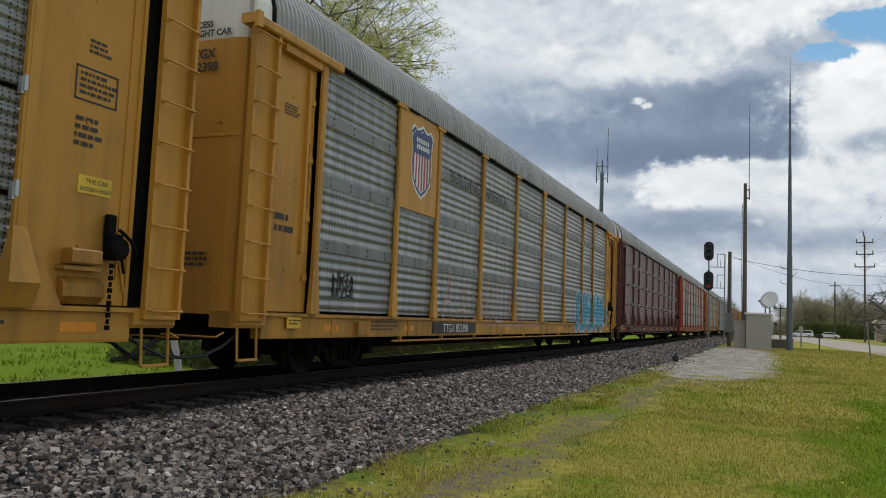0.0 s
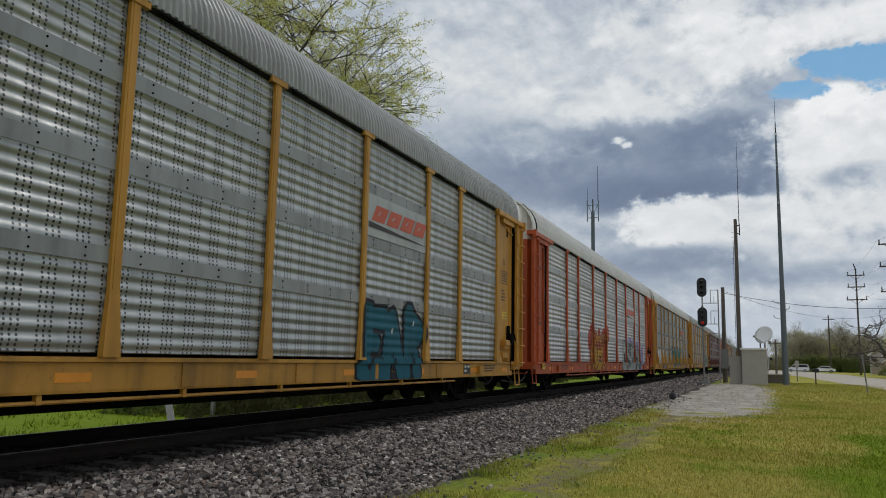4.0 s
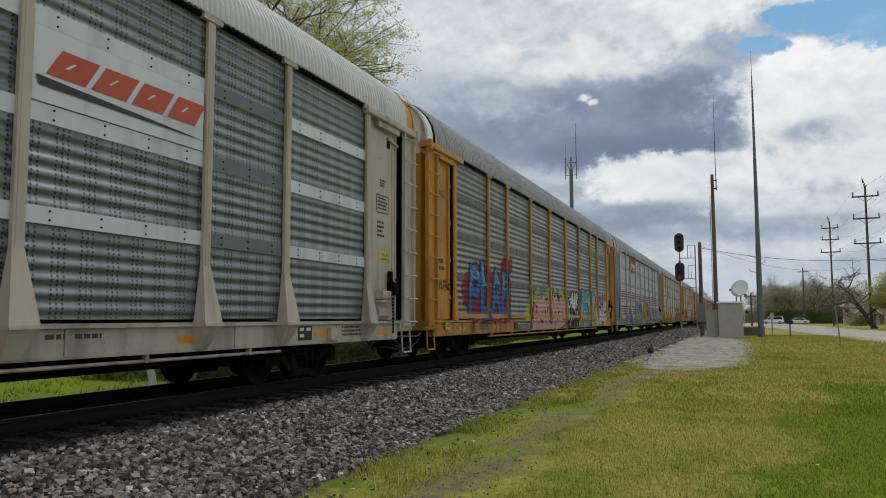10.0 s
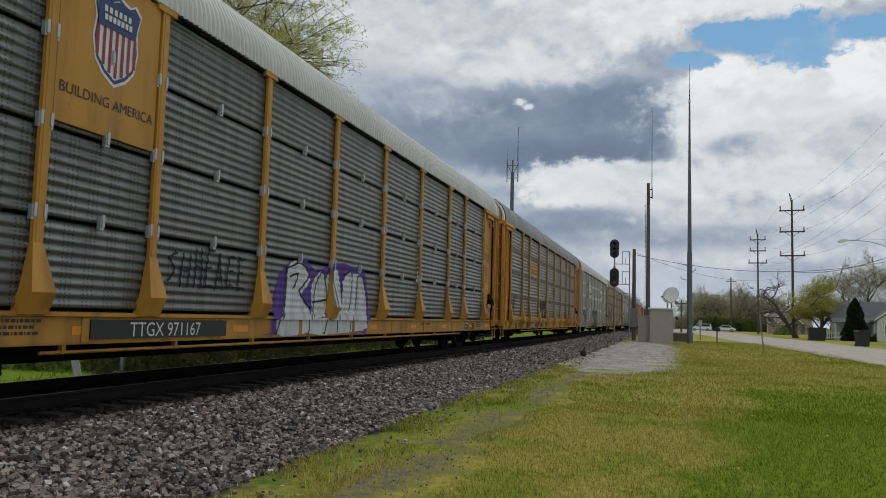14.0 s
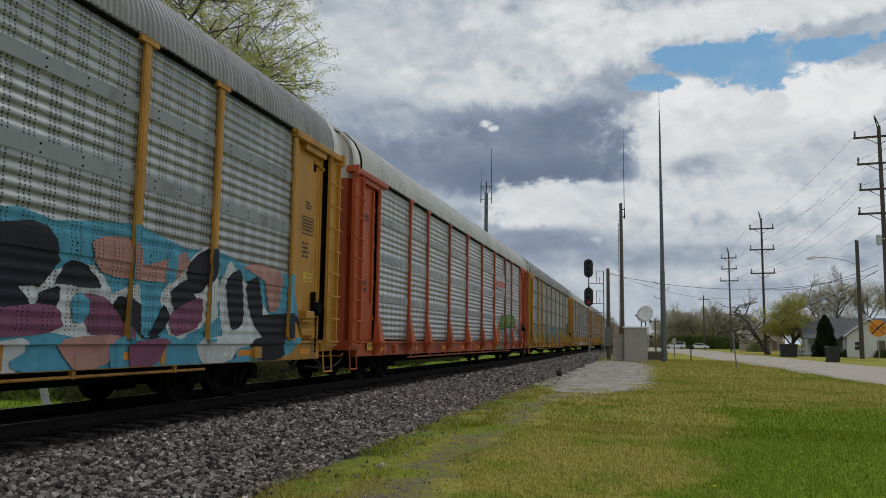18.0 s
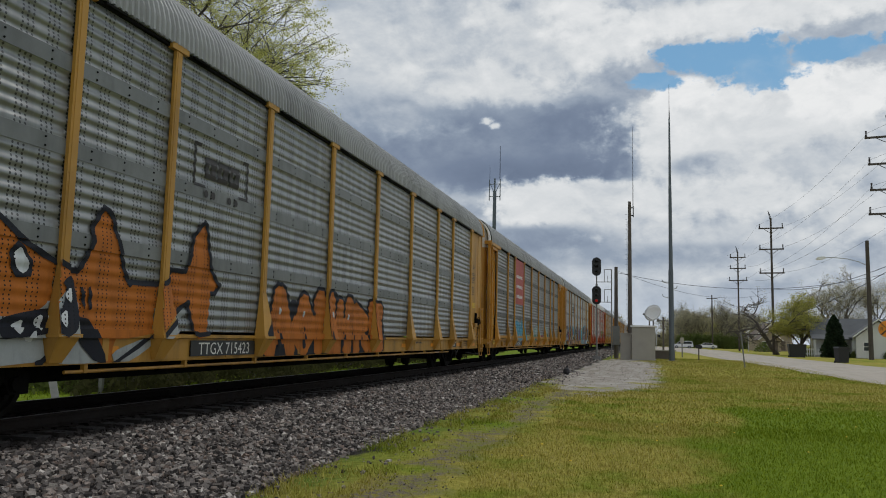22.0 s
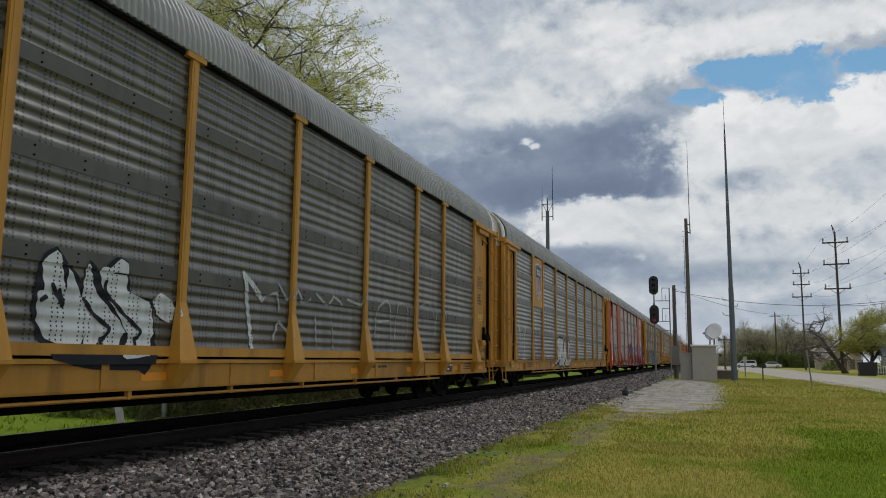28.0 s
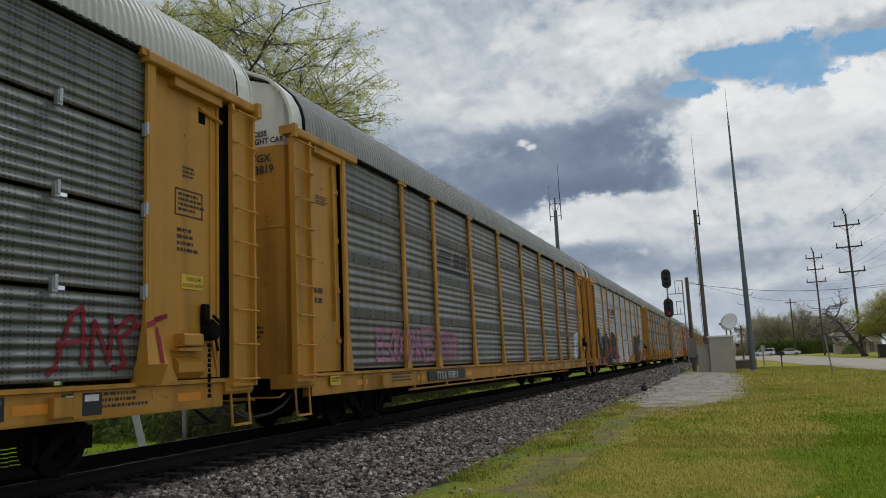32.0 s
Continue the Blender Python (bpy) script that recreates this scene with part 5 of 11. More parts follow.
def triangles(name, verts, faces, mat):
    """A mesh from arrays of corners and of three-cornered faces."""
    me = bpy.data.meshes.new(name)
    me.vertices.add(len(verts))
    me.vertices.foreach_set("co", np.asarray(verts, np.float32).ravel())
    me.loops.add(len(faces) * 3)
    me.loops.foreach_set("vertex_index", np.asarray(faces, np.int32).ravel())
    me.polygons.add(len(faces))
    me.polygons.foreach_set("loop_start", np.arange(len(faces), dtype=np.int32) * 3)
    me.polygons.foreach_set("use_smooth", [False] * len(faces))
    me.materials.append(mat)
    me.update(calc_edges=True)
    me.validate()
    return me


def scatter_stones(n, x0, x1, y0, y1, size, sink):
    x, y = rs.uniform(x0, x1, n), y0 + (y1 - y0) * rs.uniform(0, 1, n)
    z = ground_height(x, y) + rs.uniform(-0.7, 1.0, n) * size * 0.5 - sink
    s = size * rs.uniform(0.55, 1.45, n)
    a, t = rs.uniform(0, 6.283, n), rs.uniform(-1.2, 1.2, n)
    kind = rs.randint(0, 8, n)
    v = np.stack(STONES)[kind] * s[:, None, None] * 0.5
    ct, st = np.cos(t)[:, None], np.sin(t)[:, None]
    v = np.stack([v[..., 0], v[..., 1] * ct - v[..., 2] * st, v[..., 1] * st + v[..., 2] * ct], -1)
    c, q = np.cos(a)[:, None], np.sin(a)[:, None]
    v = np.stack([v[..., 0] * c - v[..., 1] * q, v[..., 0] * q + v[..., 1] * c, v[..., 2]], -1)
    v += np.stack([x, y, z], -1)[:, None]
    return v


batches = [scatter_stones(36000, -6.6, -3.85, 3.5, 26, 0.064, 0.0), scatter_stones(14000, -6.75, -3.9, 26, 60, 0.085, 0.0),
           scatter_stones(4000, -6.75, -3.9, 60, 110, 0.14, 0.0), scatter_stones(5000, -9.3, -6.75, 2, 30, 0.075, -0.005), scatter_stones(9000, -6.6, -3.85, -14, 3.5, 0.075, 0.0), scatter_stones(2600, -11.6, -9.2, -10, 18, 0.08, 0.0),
           scatter_stones(700, -3.95, -3.1, 3.5, 40, 0.05, 0.0), scatter_stones(900, -3.1, -2.0, 3.5, 30, 0.022, 0.0), scatter_stones(1500, -3.4, 0.1, 29, 64, 0.035, 0.008)]
v = np.concatenate(batches)
faces = (ROCK_F[None] + 8 * np.arange(len(v))[:, None, None]).reshape(-1, 3)
bank = thing("ballast", "bank of crushed grey and brown ballast stone", "ballast", kind="structure")
loose = part("stones", triangles("stones", v.reshape(-1, 3), faces, M["stones"]), bank)
tagged(loose, kind="stuff")
kinds = [triangles("stone", s * 0.042, ROCK_F, M["stone"]) for s in STONES]
for i in range(300):
    x, y = rs.uniform(-6.0, -4.3), rs.uniform(5.0, 8.2)
    ob = part("stone", kinds[i % 8], bank, at=(x, y, ground_z(x, y) + rs.uniform(0.005, 0.03)))
    ob.rotation_euler = tuple(rs.uniform(-0.6, 0.6, 2)) + (rs.uniform(0, 6.28),)

# the dark lump that lies on the bank
b = Build()
b.lathe([(0, 0.10), (0.12, 0.16), (0.26, 0.13), (0.32, 0.05)], 9, "z")
b.tube((0, 0, 0.3), (0.05, 0.02, 0.42), 0.04, n=6)
solo("lineside_marker", b.mesh("lump", "signal_black"), "small black cap standing on the ballast", "marker", (-3.75, 36.6, ground_z(-3.75, 36.6)))

# ---- grass ----
def blade_colour(g, b):
    p = g.n("ShaderNodeNewGeometry").outputs["Position"]
    r = g.n("ShaderNodeNewGeometry").outputs["Random Per Island"]
    x, y, z = g.n("ShaderNodeSeparateXYZ", Vector=p).outputs
    big, mid = g.noise(p, 0.16, 5.0, 0.55), g.noise(p, 0.9, 6.0, 0.6)
    xw = g.math("ADD", x, g.math("MULTIPLY", g.math("SUBTRACT", mid, 0.5), 2.4))
    dryness = g.span(g.math("ADD", g.math("MULTIPLY", big, 0.6), g.math("MULTIPLY", mid, 0.5)), 0.39, 0.60)
    near = lawn_patch(g, xw, y, mid)
    dryness = g.math("MULTIPLY", dryness, g.math("SUBTRACT", 1.0, near))
    dryness = g.math("MULTIPLY", dryness, g.span(x, -12.0, -10.0))
    green = g.ramp(r, [(0.0, (0.125, 0.18, 0.010)), (0.6, (0.215, 0.29, 0.018)), (1.0, (0.33, 0.39, 0.035))])
    straw = g.ramp(r, [(0.0, (0.25, 0.215, 0.03)), (0.5, (0.42, 0.36, 0.075)), (1.0, (0.58, 0.50, 0.20))])
    put(g, b, Base_Color=g.mix(dryness, green, straw), Roughness=0.8, Specular_IOR_Level=0.1)
    b.inputs["Transmission Weight"].default_value = 0.0


M["blades"] = material("grass_blades", blade_colour)


def blades(n, x0, x1, y0, y1, height, width, power=1.0):
    x, y = rs.uniform(x0, x1, n), y0 + (y1 - y0) * rs.uniform(0, 1, n) ** power
    wave = np.sin(y * 0.7) * 0.25 + np.sin(y * 1.9 + 1) * 0.12
    clump = np.sin(x * 3.1 + y * 1.7) + np.sin(x * 1.3 - y * 2.3) + np.sin(y * 4.1 + x)
    bare = (np.abs(x + 2.55 + wave) < 0.42) & (rs.uniform(0, 1, n) < 0.85)
    bare |= (((x + 1.95 + rs.normal(0, 0.35, n)) / 2.5) ** 2 + ((y - 46) / 21.5) ** 4 < 1.0)
    bare |= (x < -3.1) & (clump + rs.uniform(-1, 1, n) < 0.3)
    keep = ~bare
    x, y, n = x[keep], y[keep], int(keep.sum())
    z = ground_height(x, y) - 0.005
    h, w = height * rs.uniform(0.4, 1.4, n), width * rs.uniform(0.6, 1.4, n)
    a, lean = rs.uniform(0, 6.283, n), rs.uniform(0.1, 0.9, n)
    ca, sa = np.cos(a), np.sin(a)
    p0 = np.stack([x - ca * w / 2, y - sa * w / 2, z], -1)
    p1 = np.stack([x + ca * w / 2, y + sa * w / 2, z], -1)
    d = rs.uniform(0, 6.283, n)
    p2 = np.stack([x + np.cos(d) * h * lean, y + np.sin(d) * h * lean, z + h * np.sqrt(1 - 0.6 * lean ** 2)], -1)
    return np.stack([p0, p1, p2], 1)


v = np.concatenate([blades(200000, -3.9, 8.0, 3.5, 16, 0.045, 0.010, 1.3), blades(110000, -3.9, 10.0, 14, 40, 0.055, 0.024), blades(40000, -3.0, 9.3, 39, 78, 0.06, 0.05),
                    blades(11000, -3.9, -2.9, 3.5, 45, 0.13, 0.012), blades(30000, -3.9, 9.0, -9, 3.5, 0.04, 0.012), blades(14000, -22, -12.4, 6, 40, 0.16, 0.03)])
grass = solo("grass", triangles("grass", v.reshape(-1, 3), np.arange(len(v) * 3).reshape(-1, 3), M["blades"]), "short spring grass with straw-coloured blades", "grass", kind="stuff")
M["flower"] = plain("dandelion_yellow", (0.75, 0.52, 0.01), 0.6)
b = Build()
for i in range(40):
    x, y = rs.uniform(-1.9, 5.0), rs.uniform(5, 26)
    z = ground_z(x, y)
    b.lathe([(z + 0.05, 0.006), (z + 0.058, 0.02), (z + 0.066, 0.006)], 6, "z", at=(x, y, 0))
solo("dandelions", b.mesh("dandelions", "flower"), "yellow dandelion heads in the grass", "flowers", kind="stuff")


# ---- trees ----
def bark(g, b):
    p = g.n("ShaderNodeNewGeometry").outputs["Position"]
    a = g.noise(g.vec("MULTIPLY", p, (6.0, 6.0, 1.2)).outputs[0], 3.0, 6.0, 0.6)
    put(g, b, Base_Color=g.mix(g.span(a, 0.35, 0.7), (0.06, 0.052, 0.044), (0.15, 0.132, 0.112)), Roughness=0.95)
    bump(g, b, a, 0.6, 0.03)


def leafy(name, lo, hi):
    """Thin leaves that let some of the light through."""
    m = bpy.data.materials.new(name)
    m.use_nodes = True
    g = G(m.node_tree)
    c = g.mix(g.n("ShaderNodeNewGeometry").outputs["Random Per Island"], lo, hi)
    front, back = g.n("ShaderNodeBsdfDiffuse", Color=c), g.n("ShaderNodeBsdfTranslucent", Color=g.mix(0.5, c, tuple(min(1, v * 1.5) for v in hi)))
    g.n("ShaderNodeOutputMaterial", Surface=g.n("ShaderNodeMixShader", Fac=0.5, i1=front.outputs[0], i2=back.outputs[0]).outputs[0])
    return m


M["bark"] = material("bark", bark)
M["leaf_spring"] = leafy("spring_leaves", (0.34, 0.35, 0.10), (0.58, 0.57, 0.20))
M["leaf_yellow"] = leafy("yellow_green_leaves", (0.27, 0.265, 0.06), (0.44, 0.42, 0.12))
M["leaf_bud"] = leafy("brown_buds", (0.26, 0.245, 0.17), (0.42, 0.39, 0.25))
M["leaf_dark"] = leafy("evergreen_needles", (0.014, 0.026, 0.015), (0.04, 0.06, 0.032))
M["leaf_scrub"] = leafy("scrub_leaves", (0.030, 0.034, 0.014), (0.085, 0.085, 0.035))
M["leaf_hedge"] = leafy("hedge_leaves", (0.075, 0.105, 0.028), (0.16, 0.195, 0.06))


def grow(seed, height, trunk, spread, depth, leaf, count, bare=0.25, lean=(0, 0), droop=0.0, kids=(3, 5), size=0.12, within=None, fuzz=2.6, twig=0.006, share=1.0):
    """Limbs as tapered tubes and leaves as small lozenges on the outer twigs."""
    rng = random.Random(seed)
    wood_b, tips = Build(), []

    def limb(p, d, length, r, level):
        bends = 4 if level < 3 else 3
        pts = [p]
        for i in range(bends):
            d = (d + Vector((rng.uniform(-1, 1), rng.uniform(-1, 1), rng.uniform(-0.6, 0.8))) * 0.17 + Vector((0, 0, -droop * level * 0.06))).normalized()
            q = pts[-1] + d * length / bends
            if within and level and i:
                # the crown ends at its rounded, uneven outline
                o = [(q[k] - within[0][k]) / within[1][k] for k in range(3)]
                if math.hypot(*o) > rng.uniform(0.82, 1.0):
                    break
            pts.append(q)
        bends = len(pts) - 1
        n = 8 if level == 0 else 5 if level < 3 else 3
        for i, (a, c) in enumerate(zip(pts, pts[1:])):
            wood_b.tube(a, c, r * (1 - 0.6 * i / bends), r * (1 - 0.6 * (i + 1) / bends), n, caps=False)
        if level >= depth - 1:
            tips.extend((pts[-1], pts[-2], (pts[-1] + pts[-2]) / 2))
        if level < depth:
            for i in range(rng.randint(*kids)):
                k = rng.uniform(bare if level == 0 else 0.25, 1.0)
                j = min(int(k * bends), bends - 1)
                q = pts[j].lerp(pts[j + 1], k * bends - j)
                side = Vector((rng.uniform(-1, 1), rng.uniform(-1, 1), rng.uniform(-0.25, 0.5))).normalized()
                nd = (d * (1 - spread) + side * spread).normalized()
                limb(q, nd, length * rng.uniform(0.5, 0.8), max(r * rng.uniform(0.4, 0.6), twig), level + 1)

    limb(Vector((0, 0, 0)), Vector((lean[0], lean[1], 1)).normalized(), height * 0.5, trunk, 0)
    R = np.random.RandomState(seed)
    # leaves gather on a share of the twigs, with gaps between
    idx = R.permutation(len(tips))[R.randint(0, max(1, int(len(tips) * share)), count)]
    c = np.array([tuple(t) for t in tips])[idx] + R.normal(0, size * fuzz, (count, 3))
    u = R.normal(0, 1, (count, 3))
    u /= np.linalg.norm(u, axis=1)[:, None]
    w = np.cross(u, R.normal(0, 1, (count, 3)))
    w /= np.linalg.norm(w, axis=1)[:, None]
    s = size * R.uniform(0.5, 1.3, count)[:, None]
    v = np.stack([c - u * s, c + w * s * 0.4, c + u * s, c - w * s * 0.4], 1).reshape(-1, 3)
    i = 4 * np.arange(count)[:, None]
    f = np.concatenate([i + (0, 1, 2), i + (0, 2, 3)], 0)
    return wood_b.mesh("trunk", "bark"), triangles("crown", v, f, M[leaf])


def tree(meshes, label, at, turn=0.0, size=1.0, group=""):
    t = thing("tree", label, "tree", (at[0], at[1], ground_z(*at[:2]) - 0.1), group)
    t.rotation_euler, t.scale = (0, 0, radians(turn)), (size,) * 3
    part("trunk", meshes[0], t)
    part("crown", meshes[1], t)
    return t


tree(grow(4, 34.0, 0.5, 0.62, 5, "leaf_spring", 200000, 0.4, droop=0.15, kids=(5, 6), size=0.075, fuzz=2.0, within=((0, 0, 18.5), (10.4, 10.4, 9.6)), twig=0.011, share=0.5), "tall open-crowned tree with fresh yellow-green leaves", (-27.7, 42.8), 20)
bare_a = grow(21, 17.0, 0.28, 0.5, 4, "leaf_bud", 16000, 0.2, kids=(4, 6), size=0.09)
bare_b = grow(22, 15.0, 0.25, 0.55, 4, "leaf_bud", 16000, 0.15, kids=(4, 6), size=0.09)
bare_c = grow(23, 13.0, 0.22, 0.6, 4, "leaf_yellow", 7000, 0.15, kids=(4, 5), size=0.11)
rng = random.Random(8)
for i in range(44):
    y = rng.uniform(235, 330)
    tree((bare_a, bare_b, bare_c)[i % 3 if i % 5 else 1], "leafless brown-grey tree in a spring wood", (y * rng.uniform(0.028, 0.115), y), rng.uniform(0, 360), rng.uniform(0.5, 0.85), "trees of the wood")
for i in range(30):
    y = rng.uniform(330, 460)
    tree((bare_a, bare_b)[i % 2], "leafless brown-grey tree in a spring wood", (y * rng.uniform(-0.08, 0.32), y), rng.uniform(0, 360), rng.uniform(0.65, 1.05), "trees of the wood")
for i in range(26):
    x, y = rng.uniform(-95, -38), rng.uniform(60, 190)
    tree((bare_a, bare_c, bare_b)[i % 3], "leafless tree beyond the line", (x, y), rng.uniform(0, 360), rng.uniform(0.6, 0.95), "trees beyond the line")
tree(grow(31, 11.0, 0.34, 0.6, 4, "leaf_yellow", 34000, 0.25, kids=(5, 6), size=0.11), "rounded tree in yellow-green spring leaf beside the road", (21.2, 124.0), 40, 0.92)
tree(grow(32, 12.0, 0.36, 0.66, 4, "leaf_bud", 700, 0.3, lean=(-0.55, 0), droop=0.2, kids=(4, 5), size=0.12), "leaning old tree with bare spreading branches", (18.6, 128.0), 0, 1.05)
for i, (x, y, s) in enumerate(((33, 148, 1.0), (37, 150, 1.1), (29.5, 152, 0.95), (42, 140, 1.0))):
    tree((bare_a, bare_b)[i % 2], "tall bare tree behind the white house", (x, y), i * 77, s * 0.82)
for i, (x, y, s) in enumerate(((48, 128, 1.0), (54, 135, 1.1), (45, 150, 1.0))):
    tree(bare_c, "tree coming into leaf behind the houses", (x, y), i * 50, s)


def bush(name, label, at, rx, ry, rz, leaf, count, size, seed, cone=False):
    R = np.random.RandomState(seed)
    d = R.normal(0, 1, (count, 3))
    d /= np.linalg.norm(d, axis=1)[:, None]
    d[:, 2] = np.abs(d[:, 2])
    k = R.uniform(0.72, 1.06, (count, 1)) * (1 + 0.16 * np.sin(d[:, :1] * 7 + seed) * np.cos(d[:, 1:2] * 6))
    c = d * k * (rx, ry, rz)
    if cone:
        h = R.uniform(0, 1, count) ** 1.4
        a = R.uniform(0, 6.283, count)
        rad = (1 - h) ** 0.6 * R.uniform(0.4, 1.12, count) * (1 + 0.28 * np.sin(a * 4 + h * 11))
        c = np.stack([np.cos(a) * rad * rx, np.sin(a) * rad * ry, h * rz], -1)
    u = R.normal(0, 1, (count, 3))
    u /= np.linalg.norm(u, axis=1)[:, None]
    w = np.cross(u, d)
    s = size * R.uniform(0.5, 1.3, count)[:, None]
    v = np.stack([c - u * s, c + w * s * 0.5, c + u * s, c - w * s * 0.5], 1).reshape(-1, 3)
    i = 4 * np.arange(count)[:, None]
    me = triangles(name, v, np.concatenate([i + (0, 1, 2), i + (0, 2, 3)], 0), M[leaf])
    ob = thing(name, label, "bush", (at[0], at[1], ground_z(at[0], at[1])))
    part("crown", me, ob)
    b = Build()
    for q in range(7):
        a = q * 0.9
        b.tube((0.1 * math.cos(a), 0.1 * math.sin(a), 0), (rx * 0.5 * math.cos(a), ry * 0.5 * math.sin(a), rz * 0.7), 0.06, 0.02, 5)
    tagged(part("stem", b.mesh("stem", "bark"), ob), kind="stuff")
    return ob


for i in range(16):
    y = 262 + 9 * (i % 3)
    bush("thicket", "grey-brown thicket at the edge of the wood", (y * (0.0 + 0.0085 * i), y), 3.2, 2.4, 4.2 + 0.5 * (i % 4), "leaf_bud", 2200, 0.3, 20 + i)
for i in range(9):
    bush("hedge_bush", "clipped dark green hedge bush across the road", (8.5 + i * 2.0, 225 + (i % 3), 0), 2.1, 1.8, 3.6 + 0.25 * (i % 3), "leaf_hedge", 3500, 0.2, 40 + i)
bush("conifer", "dark dense conifer in front of the white house", (23.2, 112.0), 1.35, 1.3, 5.4, "leaf_dark", 9000, 0.26, 60, cone=True)
for i, (x, y, s) in enumerate(((21.0, 118, 1.0), (29.5, 111, 0.9), (31, 110.5, 0.8), (26.0, 113, 0.8), (21.5, 165, 1.6))):
    bush("shrub", "low green shrub by the houses", (x, y), 1.1 * s, 0.9 * s, 1.2 * s, "leaf_hedge", 1800, 0.12, 70 + i)
for i, (x, y, s) in enumerate(((-15.5, 17.5, 1.0), (-17.5, 22, 1.3), (-16.0, 27, 0.9), (-19, 31, 1.2), (-22, 14, 1.0), (-20, 44, 1.4), (-25, 52, 1.6), (-24, 25, 1.2))):
    bush("shrub", "scrubby bush beyond the line", (x, y), 1.6 * s, 1.3 * s, 1.1 * s, "leaf_hedge", 2600, 0.10, 80 + i)

for i in range(24):
    x, y, s = -13.4 - 0.5 * (i % 3) - 0.012 * i * i, 18.0 + i * 2.2 + 0.09 * i * i, 0.9 + 0.3 * ((i * 7) % 5) / 5
    bush("scrub", "low dull scrub along the far side of the line", (x, y), 1.5 * s, 1.9 * s, 0.85 * s, "leaf_scrub", 2000, 0.09, 120 + i)

# white marker post across the line, leaning
b = Build()
b.box(-0.07, 0.07, -0.03, 0.03, 0, 1.05, bevel=0.01)
mark = thing("marker_post", "short white wooden marker post leaning beyond the rails", "post", (-11.6, 13.5, 0.02))
mark.rotation_euler = (0, radians(-13), radians(35))
part("post", b.mesh("post", "white"), mark)
b = Build()
b.box(-0.4, -0.3, -0.04, 0.04, 0, 0.9, bevel=0.01)
solo("marker_post", b.mesh("stake", "grass_post"), "grey wooden stake beyond the rails", "post", (-12.6, 16.5, 0))

# ---- roadside ----
M["timber"] = plain("dark_pole_timber", (0.075, 0.062, 0.052), 0.9, 0, 0.4, 3.0, 0.4)
M["porcelain"] = plain("brown_porcelain", (0.05, 0.04, 0.04), 0.25)
M["wire"] = plain("cable", (0.03, 0.03, 0.032), 0.6)


def power_pole(x, y, height, arms, turn, label, r=0.2):
    p = thing("power_pole", label, "power pole", (x, y, 0), "power poles")
    p.rotation_euler = (0, 0, radians(turn))
    b = Build()
    tapered(b, 0, 0, 0, height, r, r * 0.62, 12)
    part("pole", b.mesh("pole", "timber"), p)
    b = Build()
    b.path([(-0.12, 0, height - 0.2), (-0.35, 0, height + 1.1), (0.12, 0, height - 0.2)], 0.05)
    part("peak_bracket", b.mesh("peak", "dark_iron"), p)
    for z, half in arms:
        b = Build()
        b.box(-half, half, -0.24, -0.1, z - 0.1, z + 0.1)
        for s in (-1, 1):
            b.path([(s * half * 0.55, -0.15, z - 0.1), (s * 0.1, -0.15, z - 0.75)], 0.035)
        arm = part("crossarm", b.mesh("crossarm", "timber"), p)
        for s in (-1, 1):
            c = Build()
            prof = []
            for q in range(5):
                prof += [(q * 0.13, 0.05), (q * 0.13 + 0.03, 0.11), (q * 0.13 + 0.07, 0.11), (q * 0.13 + 0.1, 0.05)]
            c.lathe(prof, 8, "z", at=(s * (half - 0.15), -0.17, z + 0.1 if half < 1.7 else z + 0.1))
            part("insulator", c.mesh("insulator", "porcelain"), arm)
    return p


P1 = (17.0, 165.0)
P2 = (17.8, 126.0)
P3 = (23.1, 84.0)
power_pole(*P1, 19.8, ((18.6, 1.5), (16.4, 1.5), (14.0, 1.75)), -8, "tall dark wooden power pole with three crossarms")
power_pole(*P2, 20.6, ((19.0, 1.75), (15.8, 1.75), (12.2, 1.75)), -8, "tall dark wooden power pole with three crossarms", 0.22)
power_pole(*P3, 23.3, ((22.2, 2.3), (19.5, 2.1), (16.9, 2.0), (14.5, 2.2)), -10, "very tall dark wooden power pole with four crossarms and a transformer", 0.27)
b = Build()
b.lathe([(11.3, 0.05), (11.35, 0.26), (12.3, 0.26), (12.36, 0.08)], 12, "z", at=(P3[0] - 0.55, P3[1] - 0.2, 0))
b.box(P3[0] - 0.6, P3[0], P3[1] - 0.25, P3[1] - 0.15, 11.9, 12.0)
solo("transformer", b.mesh("transformer", "galvanised"), "grey pole transformer hung on the tall power pole", "transformer")


def wire(a, c, sag, r=0.012, name="power_line", label="thin dark overhead wire between the poles"):
    pts = []
    for i in range(13):
        t = i / 12
        p = Vector(a).lerp(Vector(c), t)
        p.z -= sag * 4 * t * (1 - t)
        pts.append(p)
    b = Build()
    side = (Vector(c) - Vector(a)).cross(Vector((0, 0, 1))).normalized()
    ring = [p + r * q for p in pts for q in (side, Vector((0, 0, 1)), -side, Vector((0, 0, -1)))]
    b.add(ring, [(4 * i + j, 4 * i + (j + 1) % 4, 4 * i + 4 + (j + 1) % 4, 4 * i + 4 + j) for i in range(12) for j in range(4)])
    solo(name, b.mesh("wire", "wire"), label, "wire", group="overhead wires")


